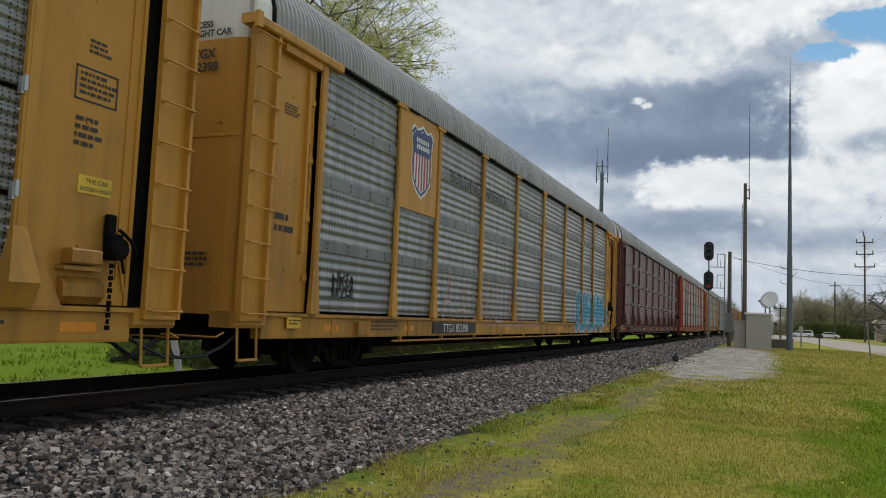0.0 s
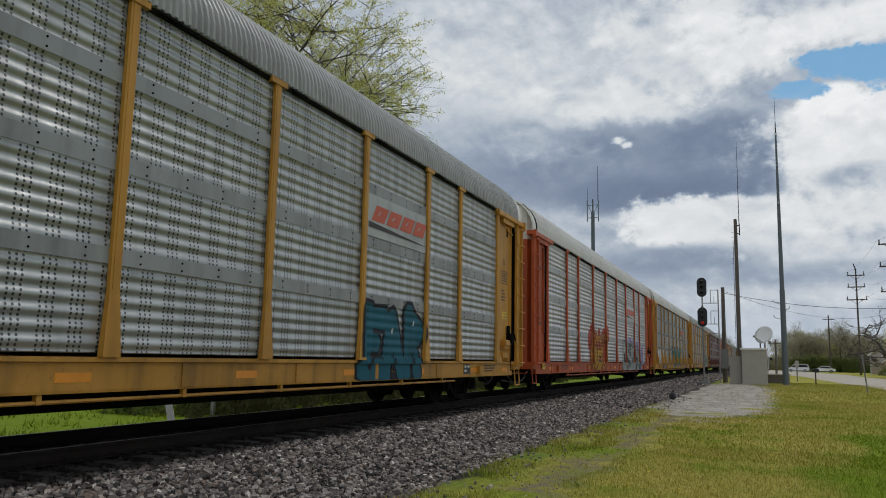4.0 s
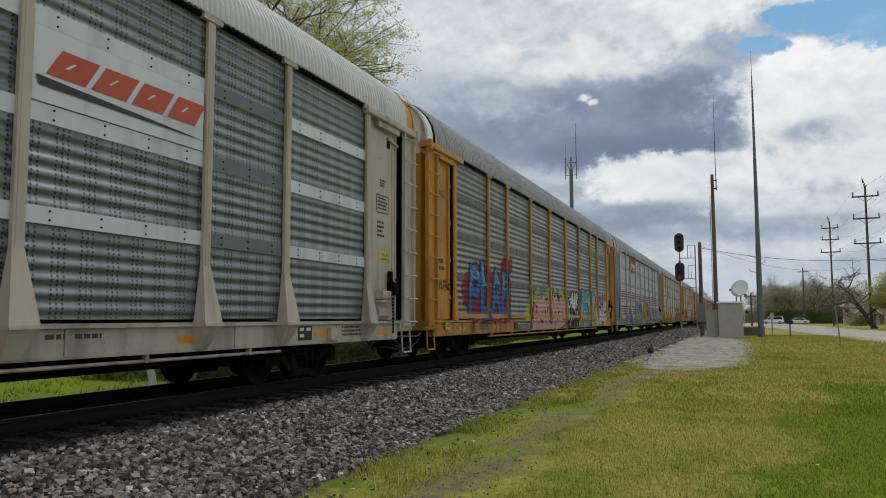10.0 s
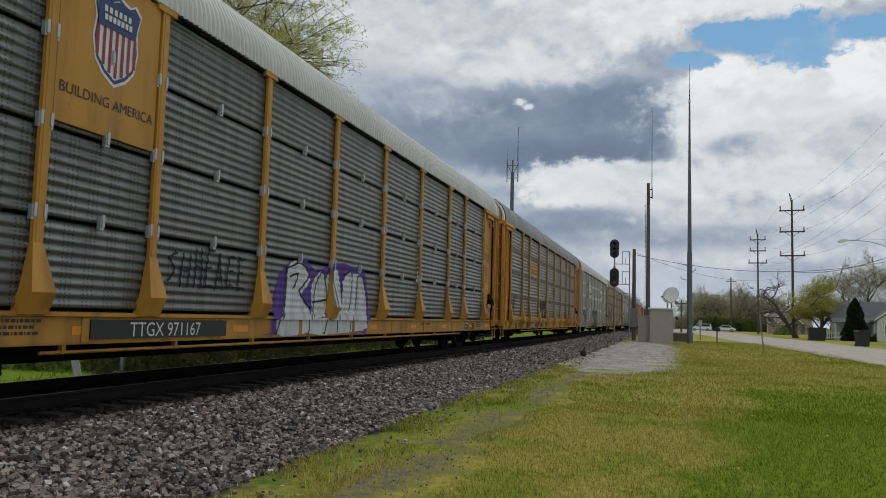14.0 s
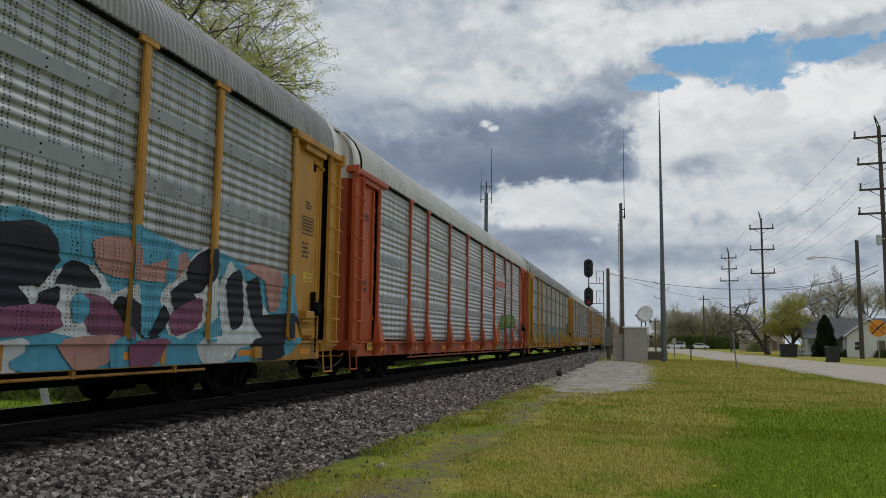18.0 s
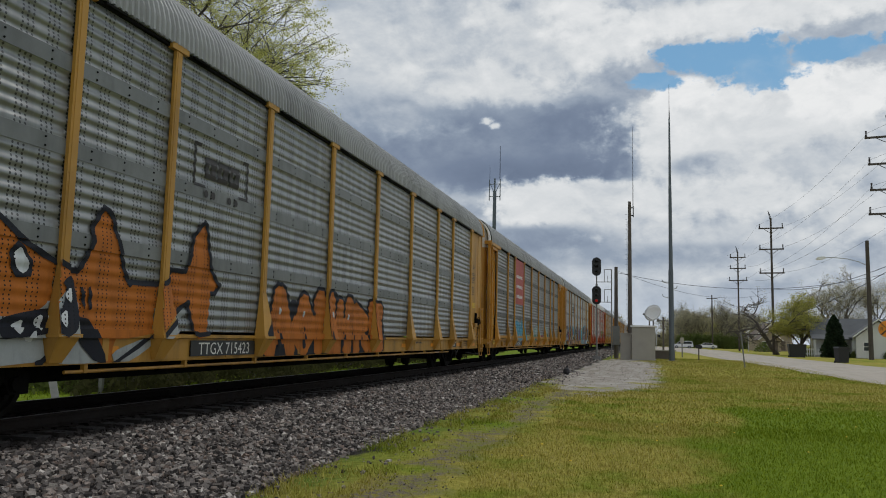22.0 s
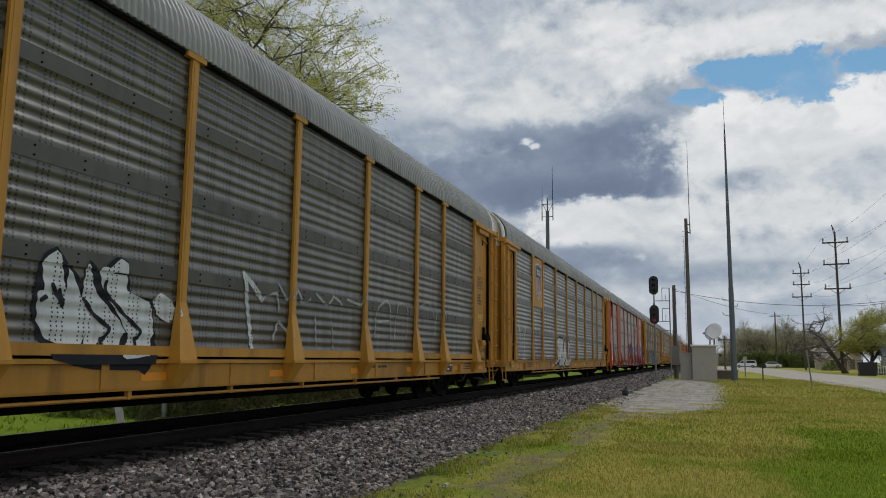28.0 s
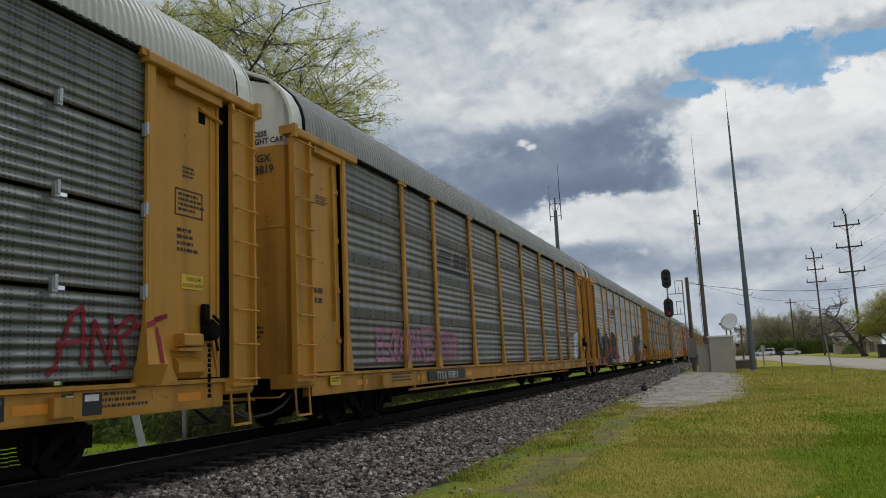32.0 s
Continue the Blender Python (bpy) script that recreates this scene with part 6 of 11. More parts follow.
P4 = (34.0, 10.0)
for (za, zb, off) in ((22.6, 19.4, -2.1), (19.9, 16.2, -1.95), (17.3, 12.4, -1.8), (14.9, 12.4, -2.0), (14.9, 12.3, 1.6), (19.9, 16.2, 1.9), (22.6, 19.4, 2.1)):
    wire((P3[0] + off, P3[1] - 0.2, za), (P2[0] + off, P2[1] - 0.2, zb), 1.2, 0.013)
    wire((P3[0] + off, P3[1] - 0.2, za), (P4[0] + off, P4[1], za + 1.0), 1.4, 0.013)
for za, zb, off in ((19.4, 19.0, -2.0), (19.4, 19.0, 2.0), (16.2, 16.8, -2.0), (16.2, 16.8, 2.0), (12.4, 14.4, -2.0), (12.4, 14.4, 2.0)):
    wire((P2[0] + off, P2[1], za), (P1[0] + off, P1[1], zb), 0.8, 0.013)
wire((-3.0, 73.0, 8.0), (17.5, 126.0, 9.3), 1.6, 0.015)
wire((-3.0, 73.0, 7.8), (22.2, 84.0, 8.6), 1.5, 0.02)
wire((17.8, 126, 9.8), (22.4, 84, 9.4), 0.9, 0.03)
wire((22.4, 84, 8.9), (19.5, 150, 6.2), 1.2, 0.035)

# street lamp
lamp = thing("street_lamp", "wooden pole with a curved arm and a cobra-head street lamp", "street lamp", (24.9, 101.5, 0))
b = Build()
tapered(b, 0, 0, 0, 14.0, 0.27, 0.2, 12)
part("pole", b.mesh("pole", "timber"), lamp)
b = Build()
b.path([(0, 0, 11.0), (-1.0, 0, 11.5), (-2.2, 0, 11.85), (-3.6, 0, 12.0), (-4.6, 0, 12.0)], 0.045, 8)
b.path([(0, 0, 12.1), (-4.4, 0, 12.05)], 0.012, 4)
part("arm", b.mesh("arm", "galvanised"), lamp)
b = Build()
b.prism([(-4.5, 12.08), (-4.5, 11.92), (-4.9, 11.75), (-5.4, 11.72), (-5.65, 11.85), (-5.4, 12.05), (-4.9, 12.14)], -0.17, 0.17)
part("lamp_head", b.mesh("lamp_head", "dish"), lamp)

# round railway warning sign
sign = thing("railway_crossing_sign", "round orange-yellow warning sign with a black cross", "road sign", (22.9, 87.0, 0))
b = Build()
b.tube((0, 0.05, 0), (0, 0.05, 3.9), 0.035)
part("post", b.mesh("post", "galvanised"), sign)
b = Build()
b.lathe([(-0.01, 0.85), (0.01, 0.85)], 32, "y", at=(0, 0, 3.3))
part("disc", b.mesh("disc", "sign_orange") if "sign_orange" in M else b.mesh("disc", "label_orange"), sign)
b = Build()
for s in (-1, 1):
    b.prism([(-0.60 * s - 0.07, 3.3 - 0.55), (-0.60 * s + 0.07, 3.3 - 0.60), (0.60 * s + 0.07, 3.3 + 0.55), (0.60 * s - 0.07, 3.3 + 0.60)], -0.02, -0.014)
part("cross", b.mesh("cross", "black"), sign)
for s in (-1, 1):
    c = bpy.data.curves.new("letter", "FONT")
    c.body, c.size, c.align_x, c.align_y = "R", 0.5, "CENTER", "CENTER"
    tmp = bpy.data.objects.new("letter", c)
    me = bpy.data.meshes.new_from_object(tmp)
    me.materials.append(M["black"])
    ob = part("letter", me, sign, at=(s * 0.52, -0.016, 3.3))
    ob.rotation_euler = (radians(90), 0, 0)
    bpy.data.objects.remove(tmp)

# crossbuck at the far crossing
M["sign_white"] = plain("sign_white", (0.75, 0.75, 0.73), 0.5)
def crossbuck(x, y, turn):
    t = thing("crossbuck", "white crossbuck signal with lamps at the level crossing", "railway sign", (x, y, 0), "crossing signals")
    t.rotation_euler = (0, 0, radians(turn))
    b = Build()
    tapered(b, 0, 0, 0, 4.8, 0.09, 0.09, 8)
    part("post", b.mesh("post", "galvanised"), t)
    b = Build()
    for s in (-1, 1):
        b.prism([(-0.78 * s - 0.1, 3.4), (-0.78 * s + 0.1, 3.3), (0.78 * s + 0.1, 4.5), (0.78 * s - 0.1, 4.6)], -0.14, -0.12)
    part("cross", b.mesh("cross", "sign_white"), t)
    for s in (-1, 1):
        b = Build()
        b.lathe([(-0.2, 0.3), (-0.16, 0.3), (-0.1, 0.14)], 16, "y", at=(s * 0.55, 0, 2.75))
        part("warning_lamp", b.mesh("warning_lamp", "signal_black"), t)
    return t


crossbuck(18.4, 163.0, 0)
crossbuck(1.2, 175.0, 0)
for x, y, h in ((-0.2, 180, 9.0), (0.8, 235, 10.0), (2.3, 150.0, 6.0)):
    p = thing("utility_pole", "distant weathered wooden utility pole", "pole", (x, y, 0), "far poles")
    b = Build()
    tapered(b, 0, 0, 0, h, 0.18, 0.13, 8)
    part("pole", b.mesh("pole", "wood_pole"), p)
    b = Build()
    b.box(-0.9, 0.9, -0.06, 0.06, h - 0.7, h - 0.55)
    part("crossarm", b.mesh("crossarm", "timber"), p)
p = thing("utility_pole", "leaning wooden utility pole before the wood", "pole", (15.6, 215, 0))
b = Build()
tapered(b, 0, 0, 0, 14.0, 0.2, 0.14, 8)
part("pole", b.mesh("pole", "timber"), p)
b = Build()
b.box(-1.3, 1.3, -0.08, 0.08, 12.9, 13.1)
part("crossarm", b.mesh("crossarm", "timber"), p)

# thin stake on the verge, mailbox
b = Build()
b.path([(0, 0, 0), (-0.22, 0, 2.35)], 0.045, 6)
solo("verge_stake", b.mesh("stake", "grass_post"), "thin dark leaning stake in the grass verge", "post", (5.9, 54.3, 0))
mail = thing("mailbox", "dark mailbox on a wooden post at the road edge", "mailbox", (4.15, 73.5, 0))
b = Build()
b.box(-0.05, 0.05, -0.05, 0.05, 0, 1.05)
part("post", b.mesh("post", "timber"), mail)
b = Build()
b.prism([(-0.28, 1.05), (0.28, 1.05), (0.28, 1.25), (0.2, 1.36), (-0.2, 1.36), (-0.28, 1.25)], -0.25, 0.25)
part("box", b.mesh("box", "signal_black"), mail)
for x, y in ((3.2, 86.0),):
    t = thing("sign_board", "pale sign on a grey post near the cabinet", "sign", (x, y, 0))
    b = Build()
    b.box(-0.06, 0.06, -0.06, 0.06, 0, 2.0)
    part("post", b.mesh("post", "grass_post"), t)
    b = Build()
    b.box(-0.18, 0.18, -0.1, -0.06, 1.45, 2.05)
    part("board", b.mesh("board", "cabinet"), t)
low = thing("equipment_box", "low brown equipment box behind the signal cabinet", "box", (1.2, 73.0, 0))
b = Build()
b.box(-0.9, 0.9, -0.5, 0.5, 0, 0.75, bevel=0.02)
part("body", b.mesh("body", "wood_pole"), low)
b = Build()
b.box(-1.0, 1.0, -0.55, 0.55, 0.75, 0.85)
part("lid", b.mesh("lid", "cabinet"), low)

# refuse bins
def bin_at(x, y, w, d, h, label, turn=0):
    t = thing("refuse_bin", label, "bin", (x, y, 0), "bins at the kerb")
    t.rotation_euler = (0, 0, radians(turn))
    b = Build()
    b.add([(-w * 0.42, -d * 0.42, 0.05), (w * 0.42, -d * 0.42, 0.05), (w * 0.42, d * 0.42, 0.05), (-w * 0.42, d * 0.42, 0.05), (-w / 2, -d / 2, h), (w / 2, -d / 2, h), (w / 2, d / 2, h), (-w / 2, d / 2, h)],
          [(0, 1, 2, 3), (4, 7, 6, 5), (0, 4, 5, 1), (1, 5, 6, 2), (2, 6, 7, 3), (3, 7, 4, 0)])
    part("body", b.mesh("body", "signal_black"), t)
    b = Build()
    b.prism([(-w / 2 - 0.04, h), (w / 2 + 0.04, h), (w / 2 - 0.05, h + 0.12), (-w / 2 + 0.05, h + 0.12)], -d / 2 - 0.04, d / 2 + 0.04)
    part("lid", b.mesh("lid", "rubber"), t)
    for s in (-1, 1):
        c = Build()
        c.lathe([(s * w * 0.4, 0.12), (s * w * 0.47, 0.12)], 10, "x", at=(0, d * 0.4, 0.12))
        part("wheel", c.mesh("wheel", "rubber"), t)


bin_at(17.3, 104.0, 2.0, 1.2, 1.5, "wide black wheeled refuse container by the road")
bin_at(16.6, 77.5, 1.0, 0.9, 1.35, "tall black wheeled refuse bin by the road", 15)

# ---- houses ----
M["siding"] = plain("white_siding", (0.62, 0.62, 0.60), 0.7, 0, 0.15, 2.0)
M["tan_wall"] = plain("tan_siding", (0.34, 0.28, 0.21), 0.8, 0, 0.2, 2.0)
M["shingle"] = plain("grey_shingles", (0.10, 0.105, 0.11), 0.9, 0, 0.35, 5.0, 0.4)
M["shingle_brown"] = plain("brown_shingles", (0.14, 0.11, 0.09), 0.9, 0, 0.35, 5.0, 0.4)
M["window"] = plain("window_glass", (0.02, 0.025, 0.03), 0.08, 0.0, 0.05)
M["trim"] = plain("white_trim", (0.74, 0.74, 0.72), 0.6)


def house(label, at, w, d, eave, ridge, wall, shingles, turn=0, gable_front=False, porch=False):
    h = thing("house", label, "house", (at[0], at[1], 0), "houses by the road")
    h.rotation_euler = (0, 0, radians(turn))
    b = Build()
    b.box(-w / 2, w / 2, -d / 2, d / 2, 0, eave)
    if gable_front:
        b.prism([(-w / 2, eave), (w / 2, eave), (0, ridge - 0.15)], -d / 2, d / 2)
    else:
        b.prism([(-d / 2, eave), (d / 2, eave), (0, ridge - 0.15)], -w / 2, w / 2, axis="x")
    wall_ob = part("wall", b.mesh("wall", wall), h)
    c = Build()
    c.box(-w / 2 - 0.012, w / 2 + 0.012, -d / 2 - 0.012, -d / 2 + 0.02, 0.02, 0.19)
    plank = c.mesh("board", wall)
    for i in range(int(eave / 0.22)):
        part("board", plank, wall_ob, at=(0, 0, i * 0.22))
    b = Build()
    o = 0.4
    if gable_front:
        b.prism([(-w / 2 - o, eave - 0.12), (0, ridge), (w / 2 + o, eave - 0.12), (w / 2 + o, eave + 0.05), (0, ridge + 0.18), (-w / 2 - o, eave + 0.05)], -d / 2 - o, d / 2 + o)
    else:
        b.prism([(-d / 2 - o, eave - 0.12), (0, ridge), (d / 2 + o, eave - 0.12), (d / 2 + o, eave + 0.05), (0, ridge + 0.18), (-d / 2 - o, eave + 0.05)], -w / 2 - o, w / 2 + o, axis="x")
    part("roof", b.mesh("roof", shingles), h)
    if gable_front:
        b = Build()
        for s in (-1, 1):
            b.prism([(s * (w / 2 + o), eave - 0.14), (s * (w / 2 + o), eave + 0.06), (0, ridge + 0.2), (0, ridge)], -d / 2 - o - 0.06, -d / 2 - o)
        part("barge_board", b.mesh("barge_board", "trim"), h)
    n = max(2, int(w / 3))
    for i in range(n):
        x = -w / 2 + (i + 0.5) * w / n
        if i == n // 2:
            b = Build()
            b.box(x - 0.45, x + 0.45, -d / 2 - 0.05, -d / 2, 0.2, 2.2)
            part("door", b.mesh("door", "shingle_brown"), h)
            continue
        b = Build()
        b.box(x - 0.5, x + 0.5, -d / 2 - 0.05, -d / 2 + 0.02, 0.9, 2.1)
        win = part("window", b.mesh("window_frame", "trim"), h)
        for q in (0, 1):
            b = Build()
            b.box(x - 0.42, x + 0.42, -d / 2 - 0.065, -d / 2 - 0.045, 0.98 + q * 0.55, 1.46 + q * 0.55)
            part("pane", b.mesh("pane", "window"), win)
    if porch:
        b = Build()
        b.prism([(-d / 2 - 2.4, 2.45), (-d / 2, eave + 0.35), (-d / 2, eave + 0.2), (-d / 2 - 2.4, 2.32)], -w / 2 - 0.3, w / 2 + 0.3, axis="x")
        part("porch_roof", b.mesh("porch_roof", shingles), h)
        for i in range(6):
            x = -w / 2 + 0.1 + i * (w - 0.2) / 5
            b = Build()
            b.box(x - 0.08, x + 0.08, -d / 2 - 2.3, -d / 2 - 2.14, 0, 2.36)
            part("porch_post", b.mesh("porch_post", "trim"), h)
        b = Build()
        b.box(-w / 2, w / 2, -d / 2 - 2.4, -d / 2, 0, 0.25)
        part("porch_floor", b.mesh("porch_floor", "concrete"), h)
    return h


house("white bungalow with a grey shingle roof and a long porch", (28.2, 122.0), 11.5, 7.5, 2.7, 5.2, "siding", "shingle", -8, porch=True)
house("white house with a steep white-trimmed front gable", (28.6, 114.0), 5.2, 6.0, 2.7, 4.9, "siding", "shingle", -8, gable_front=True)
house("white house with a dark grey roof", (41.0, 122.0), 13.0, 8.0, 2.8, 5.4, "siding", "shingle", -8)
house("tan house with a brown gabled roof half hidden by trees", (26.0, 190.0), 7.5, 8.0, 3.2, 6.2, "tan_wall", "shingle_brown", 5, gable_front=True)
house("small tan shed with a gabled roof", (23.6, 176.0), 4.2, 5.0, 2.3, 4.2, "tan_wall", "shingle_brown", 5, gable_front=True)

# white fence before the house
fence = thing("picket_fence", "low white fence beside the road", "fence", (20.5, 117.0, 0))
for i in range(14):
    b = Build()
    b.box(i * 0.28 - 0.05, i * 0.28 + 0.05, -0.02, 0.02, 0, 1.1, bevel=0.01)
    part("picket", b.mesh("picket", "trim"), fence)
for z in (0.3, 0.85):
    b = Build()
    b.box(-0.1, 3.75, 0.02, 0.06, z, z + 0.1)
    part("rail", b.mesh("rail", "trim"), fence)

# ---- parked cars ----
M["car_white"] = plain("white_car_paint", (0.72, 0.73, 0.74), 0.25, 0, 0.05)


def road_car(label, at, turn, length, high, wagon=False):
    t = thing("parked_car", label, "car", (at[0], at[1], 0.05), "cars at the far bend")
    t.rotation_euler = (0, 0, radians(turn))
    L = length / 2
    if wagon:
        prof = [(-L, 0.4), (-L, 0.95), (-L + 0.08, 1.15), (-L + 0.25, high), (0.35 * L, high), (0.62 * L, 1.05), (L - 0.1, 0.95), (L, 0.7), (L, 0.35)]
    else:
        prof = [(-L, 0.4), (-L, 0.85), (-0.72 * L, 0.98), (-0.45 * L, high), (0.2 * L, high), (0.52 * L, 0.98), (L - 0.1, 0.8), (L, 0.6), (L, 0.35)]
    b = Build()
    b.prism(prof, -0.88, 0.88, axis="y")
    part("body", b.mesh("body", "car_white"), t)
    b = Build()
    for s in (-0.885, 0.875):
        if wagon:
            b.prism([(-L + 0.3, 1.12), (-L + 0.4, high - 0.1), (0.32 * L, high - 0.1), (0.55 * L, 1.1)], s, s + 0.01)
        else:
            b.prism([(-0.62 * L, 1.0), (-0.42 * L, high - 0.08), (0.18 * L, high - 0.08), (0.46 * L, 1.0)], s, s + 0.01)
    part("window", b.mesh("window", "window"), t)
    for x in (-0.62 * L, 0.62 * L):
        for s in (-1, 1):
            c = Build()
            c.lathe([(s * 0.72, 0.33), (s * 0.74, 0.35), (s * 0.9, 0.35), (s * 0.91, 0.2), (s * 0.9, 0.05)], 14, "y", at=(x, 0, 0.35))
            w = part("wheel", c.mesh("tyre", "rubber"), t)
            c = Build()
            c.lathe([(s * 0.905, 0.2), (s * 0.915, 0.05)], 10, "y", at=(x, 0, 0.35))
            part("rim", c.mesh("rim", "galvanised"), w)


road_car("white sport utility car standing at the bend", (7.6, 199.0), 178, 4.8, 1.75, True)
road_car("white saloon car standing at the bend", (12.6, 193.0), 178, 4.7, 1.45)

# ---- paint on the cars ----
SPRAY = dict(ink=(0.018, 0.02, 0.028), chalk=(0.66, 0.68, 0.68), chalk_dim=(0.40, 0.42, 0.41), chalk_pink=(0.52, 0.38, 0.34), sky_blue=(0.10, 0.36, 0.50), teal=(0.02, 0.20, 0.17), teal_blue=(0.04, 0.27, 0.34),
             petrol=(0.015, 0.12, 0.17), blue=(0.035, 0.14, 0.42), navy=(0.02, 0.025, 0.085), gold=(0.50, 0.27, 0.02), flame=(0.38, 0.055, 0.03), pale_grey=(0.42, 0.43, 0.40), bottle=(0.012, 0.07, 0.03),
             lilac=(0.30, 0.24, 0.46), purple=(0.14, 0.06, 0.24), plum=(0.06, 0.03, 0.10), violet=(0.12, 0.06, 0.32), brown=(0.115, 0.055, 0.035), rust_orange=(0.46, 0.13, 0.025), pale_teal=(0.34, 0.46, 0.44), leaf=(0.08, 0.24, 0.03),
             lime=(0.36, 0.52, 0.05), lime_dim=(0.26, 0.32, 0.12), pink=(0.55, 0.30, 0.42), pink_dim=(0.38, 0.23, 0.24), rose=(0.44, 0.20, 0.30), magenta=(0.40, 0.03, 0.17), mauve=(0.24, 0.085, 0.15), crimson=(0.26, 0.025, 0.04), tangerine=(0.52, 0.16, 0.025),
             lemon=(0.55, 0.42, 0.03), salmon=(0.60, 0.33, 0.27), salmon_dark=(0.50, 0.26, 0.22), olive=(0.13, 0.18, 0.05), olive_pale=(0.30, 0.36, 0.22), peach=(0.55, 0.34, 0.26), ochre_spray=(0.26, 0.16, 0.07), haze=(0.30, 0.335, 0.325))
for key, colour in SPRAY.items():
    M[key] = sprayed("spray_" + key, colour)

SCREEN_H = (GUTTER - 0.06 - DECK - 0.05) / 4


def cut_levels(style):
    if style == "screen":
        zs = []
        for j in range(4):
            z0 = DECK + 0.05 + j * SCREEN_H
            zs += [z0 + q for q in levels(0, round(SCREEN_H - 0.05, 3), 0.0236)]
        return zs
    edges = [DECK + 0.05, *[z for band in BANDS for z in band], GUTTER - 0.04]
    return sorted({q for i, (a, b) in enumerate(zip(edges, edges[1:])) for q in ([a, b] if i % 2 else levels(a, b, 0.025))})


def region(y, z, style, feet):
    """Which surface of the side lies at a place: a function that gives its reach outwards at a height."""
    for i, p in enumerate(POSTS):
        out, foot, wide = FEET[("wide" if style == "band" else style) if i in feet else "band"]
        half = 0.072 if z > 1.72 else 0.072 + (wide - 0.072) * (1.72 - z) / (1.72 - foot)
        if z > foot and abs(y - p) < half:
            if z > 1.72:
                return lambda q: SIDE + 0.014
            return lambda q: SIDE - 0.02 + 0.034 + (out - 0.034) * (1.72 - q) / (1.72 - foot)
    if z < DECK - 0.06:
        return lambda q: 1.475 + (0.018 if y < 0.66 or y > CAR_LEN - 0.66 else 0.0)
    if z < DECK + 0.05:
        return lambda q: 1.53
    if y < POSTS[0] or y > POSTS[-1]:
        return lambda q: 1.455
    if style == "screen":
        return lambda q: SIDE - 0.06 + 0.008 * math.sin(((q - DECK - 0.05) % SCREEN_H) * 2 * math.pi / 0.118)
    for a, b in BANDS:
        if a < z < b:
            return lambda q: SIDE - 0.038
    return lambda q: SIDE - 0.06 + ripple(q)


def drape(car, shapes, name, label):
    """Lays flat coloured shapes (points, material, layer) on to the ribbed side of a car as one coat of paint."""
    style, feet = car["build"], list(car["feet"])
    bm = bmesh.new()
    lift = bm.faces.layers.float.new("lift")
    mats = []
    for n, (pts, mat, layer) in enumerate(shapes):
        if mat not in mats:
            mats.append(mat)
        faces = [pts] if not isinstance(pts, tuple) else [[pts[0][i] for i in f] for f in pts[1]]
        for f in faces:
            vs = [bm.verts.new((0, min(max(p[0], 0.05), CAR_LEN - 0.05), min(max(p[1], SILL_LOW + 0.012), GUTTER - 0.1))) for p in f]
            try:
                face = bm.faces.new(vs)
            except ValueError:
                continue
            face.material_index = mats.index(mat)
            face[lift] = 0.004 + 0.0055 * layer + 0.00022 * (n % 24)
    zs = [v.co.z for v in bm.verts]
    ys = [v.co.y for v in bm.verts]
    planes = [((0, 0, z), (0, 0, 1)) for z in (DECK - 0.06, DECK + 0.05, 1.72, *cut_levels(style)) if min(zs) < z < max(zs)]
    planes += [((0, p + d, 0), (0, 1, 0)) for p in POSTS for d in ((-0.15, -0.1, -0.072, 0.072, 0.1, 0.15) if feet else (-0.1, -0.072, 0.072, 0.1)) if min(ys) < p + d < max(ys)]
    for co, no in planes:
        bmesh.ops.bisect_plane(bm, geom=bm.verts[:] + bm.edges[:] + bm.faces[:], dist=1e-5, plane_co=co, plane_no=no)
    verts, polys, index = [], [], []
    for f in bm.faces:
        c = f.calc_center_median()
        reach = region(c.y, c.z, style, feet)
        base = len(verts)
        verts += [(reach(v.co.z) + f[lift], v.co.y, v.co.z) for v in f.verts]
        polys.append(tuple(range(base, base + len(f.verts))))
        index.append(f.material_index)
    bm.free()
    me = bpy.data.meshes.new(name)
    me.from_pydata(verts, [], polys)
    for m in mats:
        me.materials.append(M[m])
    me.polygons.foreach_set("material_index", index)
    me.polygons.foreach_set("use_smooth", [True] * len(polys))
    bm = bmesh.new()
    bm.from_mesh(me)
    bmesh.ops.remove_doubles(bm, verts=bm.verts[:], dist=0.00008)
    bm.to_mesh(me)
    bm.free()
    return part(name, me, car, label)


@lru_cache(None)
def glyphs(text, bold=0.0):
    """Outline of a text with the built-in font as points and faces, about one unit high."""
    c = bpy.data.curves.new("text", "FONT")
    c.body, c.size, c.offset, c.resolution_u = text, 1.4, bold, 3
    tmp = bpy.data.objects.new("text", c)
    me = bpy.data.meshes.new_from_object(tmp)
    v = [(p.co.x, p.co.y) for p in me.vertices]
    f = [tuple(p.vertices) for p in me.polygons]
    bpy.data.objects.remove(tmp)
    bpy.data.meshes.remove(me)
    return v, f


def fitted(glyph, box, bend=None):
    v, f = glyph
    x0, x1 = min(p[0] for p in v), max(p[0] for p in v)
    y0, y1 = min(p[1] for p in v), max(p[1] for p in v)
    out = []
    for x, y in v:
        u, w = (x - x0) / (x1 - x0), (y - y0) / max(y1 - y0, 1e-6)
        if bend:
            u, w = bend(u, w)
        out.append((box[0] + u * (box[1] - box[0]), box[2] + w * (box[3] - box[2])))
    return (out, f)


